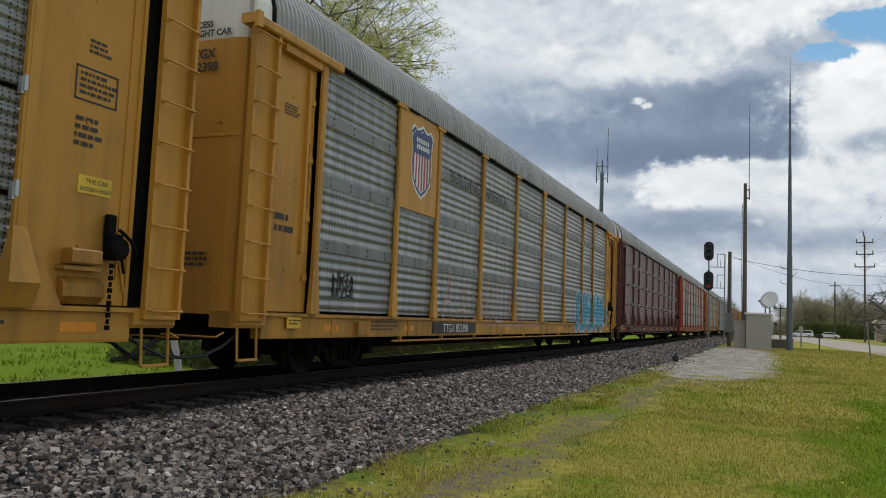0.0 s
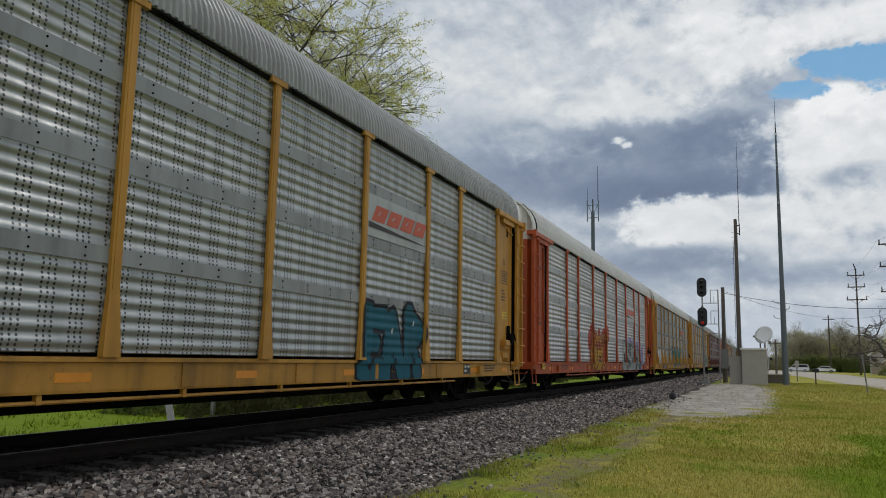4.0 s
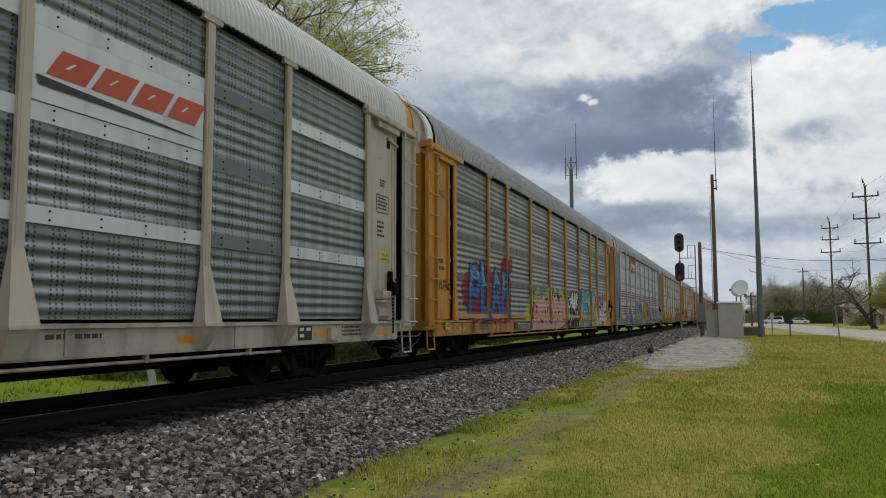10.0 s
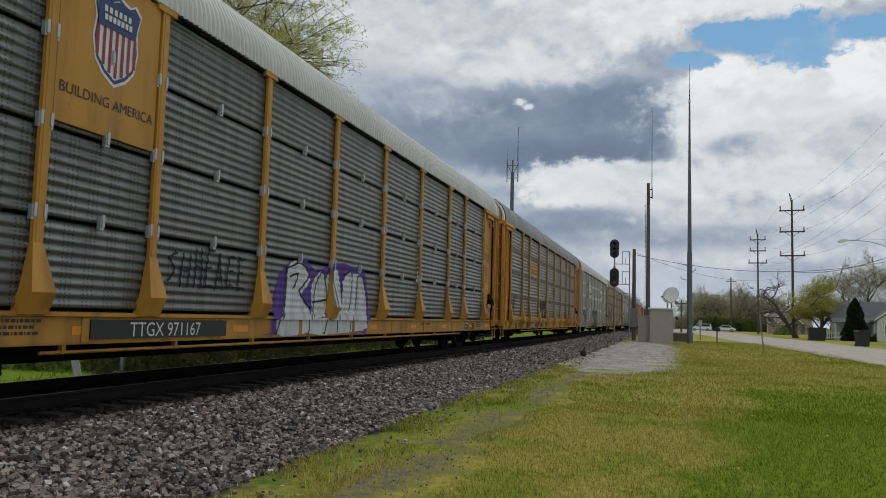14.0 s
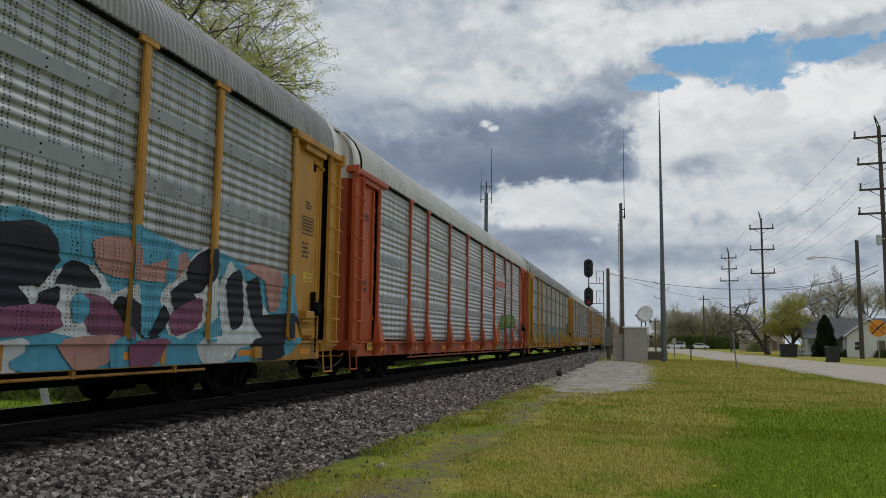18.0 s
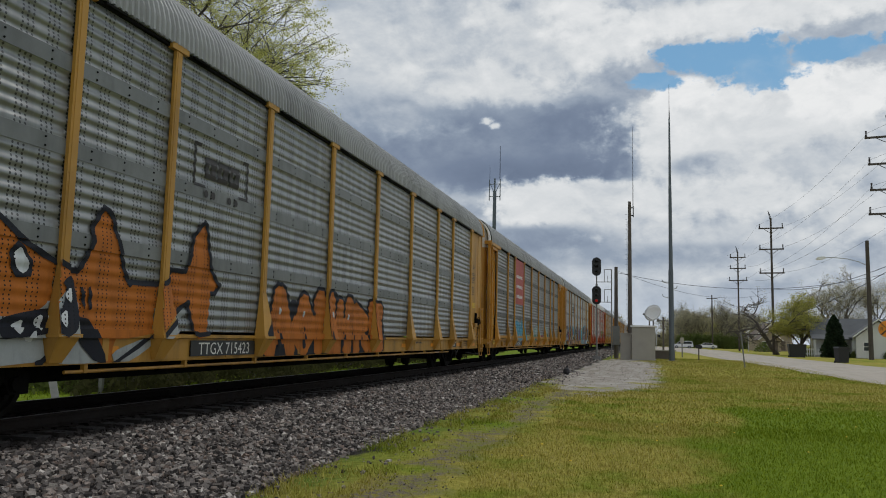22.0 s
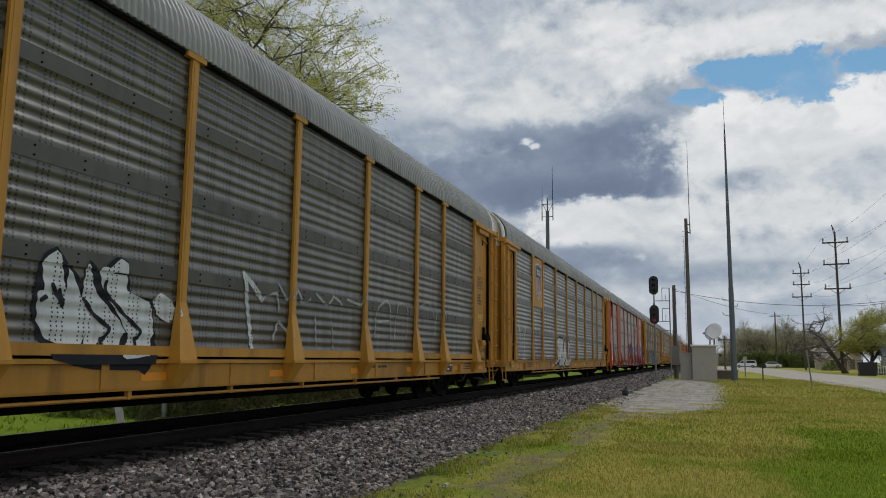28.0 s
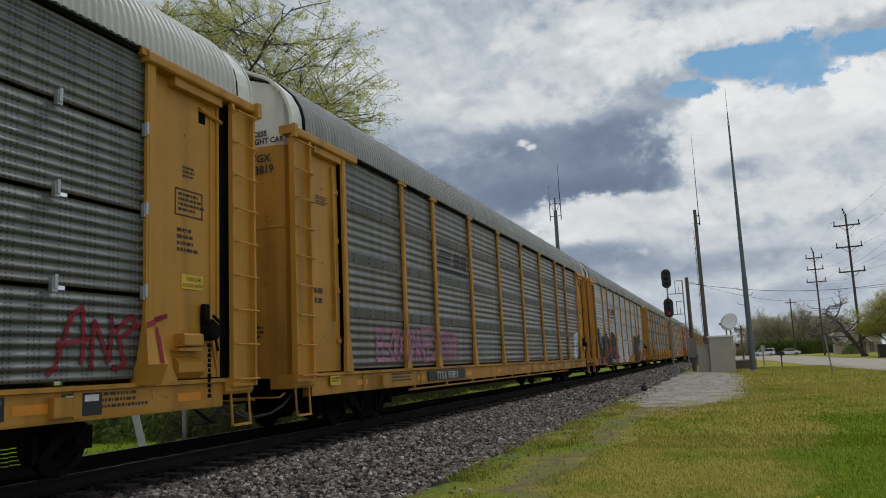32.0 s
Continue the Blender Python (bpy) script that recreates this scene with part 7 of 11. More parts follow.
def capsule(a, b, ra, rb, cut=0.5):
    """A stroke with clipped ends between two places."""
    (ay, az), (by, bz) = a, b
    d = Vector((by - ay, bz - az))
    if d.length < 1e-4:
        d = Vector((0, 0.01))
    d.normalize()
    n = Vector((-d.y, d.x))
    A, B = Vector(a), Vector(b)
    pts = [A + n * ra * cut - d * ra, A - n * ra * cut - d * ra, A - n * ra - d * ra * 0.4, B - n * rb + d * rb * 0.4, B - n * rb * cut + d * rb, B + n * rb * cut + d * rb, B + n * rb + d * rb * 0.4, A + n * ra - d * ra * 0.4]
    return [tuple(p) for p in pts]


def disc(c, ry, rz, n=12, wob=0.0, rng=None):
    return [(c[0] + ry * math.cos(2 * math.pi * i / n) * (1 + (rng.uniform(-wob, wob) if rng else 0)), c[1] + rz * math.sin(2 * math.pi * i / n) * (1 + (rng.uniform(-wob, wob) if rng else 0))) for i in range(n)]


FORMS = (((0.22, 0, 0.22, 1), (0.78, 0, 0.78, 1), (0.2, 0.5, 0.8, 0.5)), ((0.15, 0, 0.45, 1), (0.5, 1, 0.85, 0), (0.3, 0.36, 0.7, 0.36)), ((0.2, 0, 0.2, 1), (0.2, 0.95, 0.8, 0.05), (0.8, 0, 0.8, 1)),
         ((0.85, 0.95, 0.25, 0.82), (0.25, 0.78, 0.75, 0.42), (0.75, 0.36, 0.15, 0.05)), ((0.25, 0, 0.25, 1), (0.25, 1, 0.8, 0.75), (0.8, 0.72, 0.3, 0.5), (0.4, 0.5, 0.85, 0)),
         ((0.22, 0, 0.22, 1), (0.25, 0.97, 0.85, 0.97), (0.25, 0.52, 0.7, 0.52), (0.25, 0.03, 0.85, 0.03)), ((0.5, 0.02, 0.18, 0.45), (0.18, 0.5, 0.5, 0.98), (0.5, 0.98, 0.82, 0.5), (0.82, 0.5, 0.5, 0.02)))


def graffiti(car, box, what, fill, line, cloud=None, seed=0, fill2=None, hollow=False):
    """A sprayed piece: a word, or a number of letter-like forms that say nothing, with outline, fill, lights and a cloud behind."""
    rng = random.Random(seed)
    y0, y1, z0, z1 = box
    z0, z1 = max(z0, SILL_LOW + 0.02), min(z1, GUTTER - 0.2)
    H = z1 - z0
    shapes = []
    n = what if isinstance(what, int) else len(what)
    w = (y1 - y0) / n
    thin = min(0.075, 0.13 * w)
    if cloud:
        for i in range(2 * n + 1):
            c = (y0 + (y1 - y0) * i / (2 * n) + rng.uniform(-0.1, 0.1), z0 + H * rng.uniform(0.25, 0.98))
            r = H * rng.uniform(0.14, 0.30)
            shapes.append((disc(c, r * 1.05, r, 11, 0.12, rng), cloud, 0))
        for i in range(n):
            c = (y0 + (i + 0.5) * w, z0 + H * 0.42)
            shapes.append((disc(c, w * 0.66, H * 0.46, 12, 0.06, rng), cloud, 0))
    for i in range(n):
        a = y0 + i * w
        top, low = z1 - H * rng.uniform(0, 0.16), z0 + H * rng.uniform(0, 0.06)
        lean, waist = rng.uniform(-0.18, 0.18), rng.uniform(-0.06, 0.06)
        place = lambda u, v: (a + w * (u + lean * (v - 0.5) + waist * math.sin(v * 5)), low + (top - low) * v)
        if isinstance(what, str):
            bend = lambda u, v: (u + lean * (v - 0.5) + waist * math.sin(v * 5), v + 0.05 * math.sin(u * 6))
            for bold, mat, layer, g0 in ((0.10, line, 1, 0.0), (0.035, fill, 2, 0.035)):
                shapes.append((fitted(glyphs(what[i], bold), (a + g0 * w, a + w - g0 * w, low + g0, top - g0), bend), mat, layer))
            if fill2:
                shapes.append((fitted(glyphs(what[i], 0.0), (a + 0.13 * w, a + w * 0.87, low + (top - low) * 0.58, top - 0.1), bend), fill2, 3))
            continue
        form = FORMS[rng.randrange(len(FORMS))]
        r = min(0.19 * w, 0.30)
        body, second = fill, fill2
        if isinstance(fill2, tuple):
            body, second = (fill, *fill2)[rng.randrange(len(fill2) + 1)], None
        for j, (u0, v0, u1, v1) in enumerate(form):
            A, B = place(u0 + rng.uniform(-0.06, 0.06), v0 * 0.84 + 0.08), place(u1 + rng.uniform(-0.06, 0.06), v1 * 0.84 + 0.08)
            ra, rb = r * rng.uniform(0.9, 1.35), r * rng.uniform(0.9, 1.35)
            if hollow:
                for s in (-1, 1):
                    shapes.append((capsule((A[0] + s * ra, A[1]), (B[0] + s * rb, B[1]), thin * 0.6, thin * 0.6), fill, 1))
                continue
            shapes.append((capsule(A, B, ra + thin, rb + thin), line, 1))
            shapes.append((capsule(A, B, ra, rb), body, 2))
            if second and B[1] != A[1]:
                # a second colour fades up from the foot of the stroke
                lo, hi = (A, B) if A[1] < B[1] else (B, A)
                k = rng.uniform(0.3, 0.5)
                shapes.append((capsule(lo, (lo[0] + (hi[0] - lo[0]) * k, lo[1] + (hi[1] - lo[1]) * k), ra * 0.86, ra * 0.7), second, 3))
        if not hollow and fill != "chalk" and rng.random() < 0.7:
            shapes.append((disc(place(rng.uniform(0.3, 0.7), rng.uniform(0.7, 0.85)), 0.25 * r, 0.35 * r, 8), "chalk", 4))
        if not hollow and line != fill:
            shapes.append((capsule(place(0.5, 0.16), place(0.5 + rng.uniform(-0.1, 0.1), 0.40), r * 0.4, r * 0.1), line, 4))
        # cast edge of the letter
        if not hollow and line != fill:
            shapes.append((capsule(place(0.1, 0.03), place(0.9, 0.03), thin, thin), line, 1))
    return drape(car, shapes, "graffiti", SPRAY_WORDS.get(fill, fill.replace("_", " ")) + " sprayed graffiti with a " + SPRAY_WORDS.get(line, line.replace("_", " ")) + " outline")


SPRAY_WORDS = dict(ink="black", chalk="white", chalk_dim="faded white", bottle="dark green", petrol="dark blue-green", leaf="green", flame="red", gold="golden yellow", lemon="yellow")


def tag(car, box, n, colour, seed, width=0.035):
    """A quick scrawl of thin strokes."""
    rng = random.Random(seed)
    y0, y1, z0, z1 = box
    shapes, w = [], (y1 - y0) / n
    for i in range(n):
        form = FORMS[rng.randrange(len(FORMS))]
        lean, top = rng.uniform(-0.1, 0.35), z1 - (z1 - z0) * rng.uniform(0, 0.35)
        low = z0 + (z1 - z0) * rng.uniform(0, 0.12)
        spot = lambda u, v: (y0 + w * (i + u * 0.95 + lean * (v - 0.5)), low + (top - low) * v)
        for u0, v0, u1, v1 in form:
            a, b = spot(u0 + rng.uniform(-0.1, 0.1), v0), spot(u1 + rng.uniform(-0.1, 0.1), v1)
            m = ((a[0] + b[0]) / 2 + rng.uniform(-0.12, 0.12) * w, (a[1] + b[1]) / 2 + rng.uniform(-0.05, 0.05))
            shapes.append((capsule(a, m, width * 0.5, width * 0.5), colour, 1))
            shapes.append((capsule(m, b, width * 0.5, width * 0.4), colour, 1))
    if n > 4:
        # a flourish under the last letters
        shapes.append((capsule((y0 + w * 0.4 * n, z0 + 0.02), (y1 - 0.1, z0 + 0.06), width * 0.35, width * 0.25), colour, 1))
    return drape(car, shapes, "graffiti", SPRAY_WORDS.get(colour, colour.replace("_", " ")) + " sprayed scrawl")


def rounded(pts, closed):
    """Eases the corners of an outline or a stroke."""
    n, out = len(pts), []
    for i in range(n if closed else n - 1):
        p = [Vector(pts[(i + j) % n if closed else min(max(i + j, 0), n - 1)]) for j in (-1, 0, 1, 2)]
        for t in (0.0, 0.33, 0.67):
            q = p[1] + 0.5 * t * ((p[2] - p[0]) * 0.7) + t * t * (3 - 2 * t) * (p[2] - p[1] - 0.35 * (p[2] - p[0]) * 0.5 - 0.35 * (p[3] - p[1]) * 0.5) + 0.35 * 0.5 * t * t * (p[3] - p[1])
            out.append((q.x, q.y))
    return out if closed else out + [tuple(pts[-1])]


def mural(car, label, *coats):
    """A sprayed piece laid down coat by coat: (paint, layer, half width of a stroke or 0 for filled shapes, outlines...)."""
    shapes = []
    for mat, layer, r, *lines in coats:
        for line in lines:
            if r:
                pts = rounded(line, False)
                shapes += [(capsule(a, b, r, r, 0.7), mat, layer) for a, b in zip(pts, pts[1:])]
            else:
                pts = rounded(line, True)
                shapes.append(((pts, [tuple(f) for f in tessellate_polygon([[Vector((*p, 0)) for p in pts]])]), mat, layer))
    return drape(car, shapes, "graffiti", label)


def lettering(car, text, at, size, ink="letter_dark", face="side", align=0.0, name="lettering", parent=None, bold=0.0):
    """A line of painted text. align: share of its length that lies before the place."""
    v, f = glyphs(text, bold)
    x0, x1 = min(p[0] for p in v), max(p[0] for p in v)
    me = bpy.data.meshes.new(name)
    me.from_pydata([((p[0] - x0 - (x1 - x0) * align) * size, p[1] * size, 0) for p in v], [], f)
    me.materials.append(M[ink])
    ob = part(name, me, parent or car, at=at)
    ob.rotation_euler = (radians(90), 0, radians(90) if face == "side" else 0)
    return ob


def bars(car, at, width, rows, size, ink="letter_dark", face="side", seed=1):
    """Small print that cannot be read, as short bars."""
    rng = random.Random(seed)
    b = Build()
    for r in range(rows):
        u = 0.0
        end = width * rng.uniform(0.7, 1.0)
        while u < end:
            w = size * rng.uniform(0.5, 2.6)
            z = -r * size * 1.9
            q = [(u, z), (u + w, z), (u + w, z + size), (u, z + size)]
            b.add([(0, p, s) if face == "side" else (p, 0, s) for p, s in q], [(0, 1, 2, 3)])
            u += w + size * 0.5
    return tagged(part("small_print", b.mesh("small_print", ink), car, at=at), kind="stuff")


def plate_on(car, x, y0, y1, z0, z1, mat, name="plate", label=""):
    b = Build()
    b.box(x - 0.02, x, y0, y1, z0, z1)
    return part(name, b.mesh(name, mat), car, label)


def sill_plate(car, y0, y1, text, back, ink):
    y1 = min(y1, y0 + 2.9)
    z0, z1, x = SILL_LOW + 0.055, DECK - 0.085, 1.505
    if back:
        plate_on(car, x, y0, y1, z0, z1, back, "number_plate", "black number panel on the sill")
    n = len(text)
    v, f = glyphs(text)
    width = max(p[0] for p in v) - min(p[0] for p in v)
    size = min((y1 - y0 - 0.2) / width, (z1 - z0) * 0.8)
    lettering(car, text, (x + 0.004, (y0 + y1) / 2, (z0 + z1) / 2 - size * 0.5), size, ink, align=0.5)


def flat(car, x, polys, mats, name, label=""):
    b = Build()
    for i, (pts, m) in enumerate(polys):
        b.add([(x + i * 0.0012, p[0], p[1]) for p in pts], [tuple(range(len(pts)))], mats.index(m))
    return part(name, b.mesh(name, *mats), car, label)


M["shield_blue"] = plain("shield_blue", (0.025, 0.05, 0.17), 0.5)
M["shield_red"] = plain("shield_red", (0.30, 0.03, 0.05), 0.5)
M["logo_orange"] = plain("logo_orange", (0.52, 0.075, 0.02), 0.5)
M["board_red"] = rusted("board_red", (0.27, 0.02, 0.04), amount=0.1)
M["board_scarlet"] = rusted("board_scarlet", (0.42, 0.055, 0.035), amount=0.1)


def shield_panel(car, box):
    """A smooth yellow sheet in the second bay with a painted shield of red and white stripes under a blue head."""
    y0, y1 = POSTS[1] + 0.10, POSTS[2] - 0.10
    z0, z1 = 3.08, GUTTER - 0.06
    b = Build()
    b.box(SIDE - 0.04, SIDE - 0.012, y0, y1, z0, z1, bevel=0.006)
    panel = part("logo_panel", b.mesh("logo_panel", car["paint"]), car, "smooth painted sheet with a striped shield")
    x, cy, cz, w, h = SIDE - 0.008, (y0 + y1) / 2 + 0.05, 4.27 if car["build"] == "screen" else 4.1, 0.40 if car["build"] == "screen" else 0.5, 0.52 if car["build"] == "screen" else 0.67
    def outline(s):
        half = [(0, -1.0), (0.45, -0.82), (0.78, -0.55), (0.9, -0.1), (0.82, 0.35), (0.92, 0.62), (0.98, 0.78), (0.72, 0.95), (0.5, 0.86), (0.25, 0.9), (0, 1.0)]
        pts = half + [(-a, c) for a, c in half[-2:0:-1]]
        return [(cy + a * w * s, cz + c * h * s) for a, c in pts]
    polys = [(outline(1.12), "white"), (outline(1.04), "shield_blue"), (outline(0.95), "white")]
    for i in range(7):
        u = -0.8 + i * 0.267
        lo = -0.9 + 0.55 * abs(u) ** 1.5
        polys.append(([(cy + (u - 0.066) * w, cz + lo * h), (cy + (u + 0.066) * w, cz + lo * h), (cy + (u + 0.066) * w, cz + 0.2 * h), (cy + (u - 0.066) * w, cz + 0.2 * h)], "shield_red"))
    polys.append(([(cy - 0.82 * w, cz + 0.2 * h), (cy + 0.82 * w, cz + 0.2 * h), (cy + 0.9 * w, cz + 0.74 * h), (cy + 0.68 * w, cz + 0.88 * h), (cy + 0.25 * w, cz + 0.84 * h), (cy, cz + 0.92 * h), (cy - 0.25 * w, cz + 0.84 * h), (cy - 0.68 * w, cz + 0.88 * h), (cy - 0.9 * w, cz + 0.74 * h)], "shield_blue"))
    for k, (a, c) in enumerate(((0.62, 0.62), (0.42, 0.42))):
        for i in range(6 if k == 0 else 7):
            m = 6 if k == 0 else 7
            u = -0.62 + 1.24 * i / m
            polys.append(([(cy + u * w, cz + (c - 0.07) * h), (cy + (u + 0.13) * w, cz + (c - 0.07) * h), (cy + (u + 0.13) * w, cz + (c + 0.07) * h), (cy + u * w, cz + (c + 0.07) * h)], "white"))
    flat(panel, x, polys, ["white", "shield_blue", "shield_red"], "shield")


def slogan(car, box):
    y0, y1, z0, z1 = box
    if y1 - y0 < 2.2:
        v, f = glyphs("BUILDING AMERICA")
        lettering(car, "BUILDING AMERICA", (SIDE - 0.004, (POSTS[1] + POSTS[2]) / 2, 3.42), 1.62 / max(p[0] for p in v), "letter_dark", align=0.5)
        return
    shapes = [(fitted(glyphs("BUILDING"), (7.25, 9.20, 4.0, 4.28)), "letter_dark", 1), (fitted(glyphs("AMERICA"), (9.56, 11.3, 4.0, 4.28)), "letter_dark", 1)]
    drape(car, shapes, "slogan", "dark painted slogan")


def slash_logo(car, box, plate=False):
    """Four slanting orange blocks over a black wedge on a smooth sheet."""
    y0, y1, z0, z1 = POSTS[6] + 0.25, POSTS[7] - 0.2, 3.46, 3.78
    plate_on(car, SIDE - 0.022, POSTS[6] + 0.1, POSTS[7] - 0.1, 3.21, 3.98, "band_bright" if car["paint"] == "beige" else "panel_" + car["sheet"], "logo_panel", "smooth sheet with slanting orange blocks")
    x, polys = SIDE - 0.018, []
    w = (y1 - y0) / 4
    for i in range(4):
        a, lo, hi, sl = y0 + i * w, z0 + 0.04, z1 + 0.02, 0.2
        polys.append(([(a, lo), (a + w * 0.86, lo), (a + w * 0.86 + sl, hi), (a + sl, hi)], "logo_orange"))
        polys.append(([(a + w * 0.40, lo + 0.12), (a + w * 0.47, lo + 0.12), (a + w * 0.47 + sl * 0.55, hi - 0.1), (a + w * 0.40 + sl * 0.55, hi - 0.1)], "band"))
    polys.append(([(y0 - 0.12, z0 + 0.01), (y0 - 0.08, z0 - 0.09), (y1 + 0.12, z0 - 0.12), (y1 - 0.2, z0 - 0.10)], "letter_dark"))
    M["band"] = M["band_bright" if car["paint"] == "beige" else "panel_" + car["sheet"]]
    flat(car, x, polys, ["logo_orange", "letter_dark", "band"], "logo")


def bracket_logo(car, box):
    y0, y1, z0, z1 = box
    y0, y1 = max(y0, POSTS[2] + 0.3), min(y1, POSTS[3] - 0.3)
    z0, z1 = 3.18, 3.84
    t, shapes = 0.05, []
    q = lambda a, b, c, d: [(a, c), (b, c), (b, d), (a, d)]
    for s, e in ((y0, 1), (y1, -1)):
        shapes += [(q(*sorted((s, s + e * t)), z0, z1), "letter_dark", 1), (q(*sorted((s, s + e * 0.18)), z1 - t, z1), "letter_dark", 1), (q(*sorted((s, s + e * 0.3)), z0, z0 + t), "letter_dark", 1)]
    w = (y1 - y0 - 0.7) / 3
    for i in range(3):
        a = y0 + 0.3 + i * (w + 0.05)
        shapes += [(q(a, a + w, 3.34, 3.42), "letter_dark", 1), (q(a, a + w * 0.3, 3.42, 3.58), "letter_dark", 2), (q(a + w * 0.55, a + w, 3.42, 3.58), "letter_dark", 2), (q(a, a + w, 3.58, 3.66), "letter_dark", 3)]
    for a in (y0 + 0.32, y0 + 0.52, y1 - 0.6, y1 - 0.4):
        shapes.append((disc((a, z0 - 0.08), 0.06, 0.06, 8), "letter_dark", 1))
    drape(car, shapes, "logo", "black bracketed emblem")


def wide_logo(car, box, ink="yellow"):
    y0, y1, z0, z1 = box
    q = lambda a, b, c, d: [(a, c), (b, c), (b, d), (a, d)]
    w, shapes = (y1 - y0) / 3, []
    for i in range(3):
        a = y0 + i * w
        shapes += [(q(a, a + w * 0.85, 3.36, 3.46), ink, 1), (q(a, a + w * 0.32, 3.46, 3.68), ink, 2), (q(a + w * 0.5, a + w * 0.85, 3.46, 3.68), ink, 2), (q(a, a + w * 0.85, 3.68, 3.80), ink, 3)]
    shapes.append((q(y0, y1, 3.16, 3.26), ink, 1))
    drape(car, shapes, "logo", "yellow block emblem with an underline")


def stripe_logo(car, box):
    y0, y1, z0, z1 = box
    y0, y1 = max(y0, POSTS[2] + 0.15), min(y1, POSTS[3] - 0.12)
    w, shapes = y1 - y0, []
    for i in range(5):
        z = 3.50 + i * 0.075
        shapes.append(([(y0 + 0.06 * i, z), (y0 + w * 0.42 + 0.03 * i, z), (y0 + w * 0.42 + 0.03 * i, z + 0.045), (y0 + 0.03 + 0.06 * i, z + 0.045)], "letter_dark", 1))
    for a in (0.52, 0.76):
        shapes.append(([(y0 + w * a, 3.5), (y0 + w * (a + 0.2), 3.5), (y0 + w * (a + 0.22), 3.86), (y0 + w * (a + 0.02), 3.86)], "letter_dark", 1))
    for i in range(14):
        a = y0 + w * i / 14
        shapes.append(([(a, 3.30), (a + w / 14 * 0.72, 3.30), (a + w / 14 * 0.72, 3.41), (a, 3.41)], "letter_dark", 1))
    drape(car, shapes, "logo", "black striped emblem over a row of small blocks")


def red_board(car, box, tall=False):
    y0, y1 = POSTS[2] + 0.10, POSTS[3] - 0.10
    z0, z1 = (2.75, GUTTER - 0.07) if tall else (4.02, GUTTER - 0.07)
    board = plate_on(car, SIDE - 0.02, y0, y1, z0, z1, "board_scarlet" if tall else "board_red", "logo_panel", "red sheet with white blocks")
    x, polys = SIDE - 0.016, []
    q = lambda a, b, c, d: [(a, c), (b, c), (b, d), (a, d)]
    rows = ((4.05, 0.15, 8), (3.55, 0.15, 7), (3.05, 0.15, 7)) if tall else ((4.36, 0.20, 9), (4.17, 0.075, 12))
    for z, h, n in rows:
        a0, a1 = (y0 + 0.35, y1 - 0.5) if tall else (y0 + (1.0 if n == 9 else 1.25), y1 - 0.15)
        w = (a1 - a0) / n
        for i in range(n):
            polys.append((q(a0 + i * w, a0 + (i + 0.72) * w, z, z + h), "white"))
    if not tall:
        for i in range(5):
            polys.append((q(y0 + 0.22 + 0.05 * i, y0 + 0.75 - 0.03 * i, 4.2 + i * 0.1, 4.26 + i * 0.1), "white"))
    flat(board, x, polys, ["white"], "blocks")


def cross_logo(car, box):
    y0, z = POSTS[2] + 0.15, 3.42
    plate_on(car, SIDE - 0.022, POSTS[2] + 0.1, POSTS[3] - 0.1, 3.1, 3.88, "band_bright", "logo_panel", "smooth pale sheet with a red cross")
    polys = [([(y0 + 0.02, z - 0.2), (y0 + 0.14, z - 0.24), (y0 + 0.78, z + 0.24), (y0 + 0.66, z + 0.28)], "crimson"), ([(y0 + 0.02, z + 0.26), (y0 + 0.66, z - 0.22), (y0 + 0.76, z - 0.18), (y0 + 0.14, z + 0.3)], "crimson")]
    for i in range(9):
        a = y0 + 0.85 + i * 0.185
        polys.append(([(a, z - 0.09), (a + 0.13, z - 0.09), (a + 0.13, z + 0.09), (a, z + 0.09)], "letter_dark"))
    flat(car, SIDE - 0.018, polys, ["crimson", "letter_dark"], "logo")


def ring_emblem(car, box):
    c = (1.15, 4.28)
    polys = [(disc(c, 0.37, 0.40, 28), "white"), (disc(c, 0.36, 0.39, 28), "navy"), (disc(c, 0.22, 0.24, 24), "chalk_dim"),
             ([(c[0] - 0.2, c[1] - 0.06), (c[0] + 0.2, c[1] - 0.06), (c[0] + 0.2, c[1] + 0.06), (c[0] - 0.2, c[1] + 0.06)], "blue"),
             ([(c[0] - 0.055, c[1] - 0.22), (c[0] + 0.055, c[1] - 0.22), (c[0] + 0.055, c[1] + 0.22), (c[0] - 0.055, c[1] + 0.22)], "blue")]
    for i in range(26):
        t = 2 * math.pi * i / 26
        polys.append((disc((c[0] + 0.29 * math.cos(t), c[1] + 0.31 * math.sin(t)), 0.02, 0.03, 4), "white"))
    flat(car, 1.448, polys, ["white", "navy", "chalk_dim", "blue"], "emblem", "round blue emblem with a cross")


def yard_plate(car, box):
    plate_on(car, 1.482, 24.2, 24.75, SILL_LOW + 0.05, DECK - 0.08, "black", "data_plate")
    polys = [([(a, c), (a + 0.2, c), (a + 0.2, c + 0.07), (a, c + 0.07)], "white") for a, c in ((24.25, 0.83), (24.5, 0.83), (24.25, 0.72))]
    flat(car, 1.486, polys, ["white"], "data_marks")


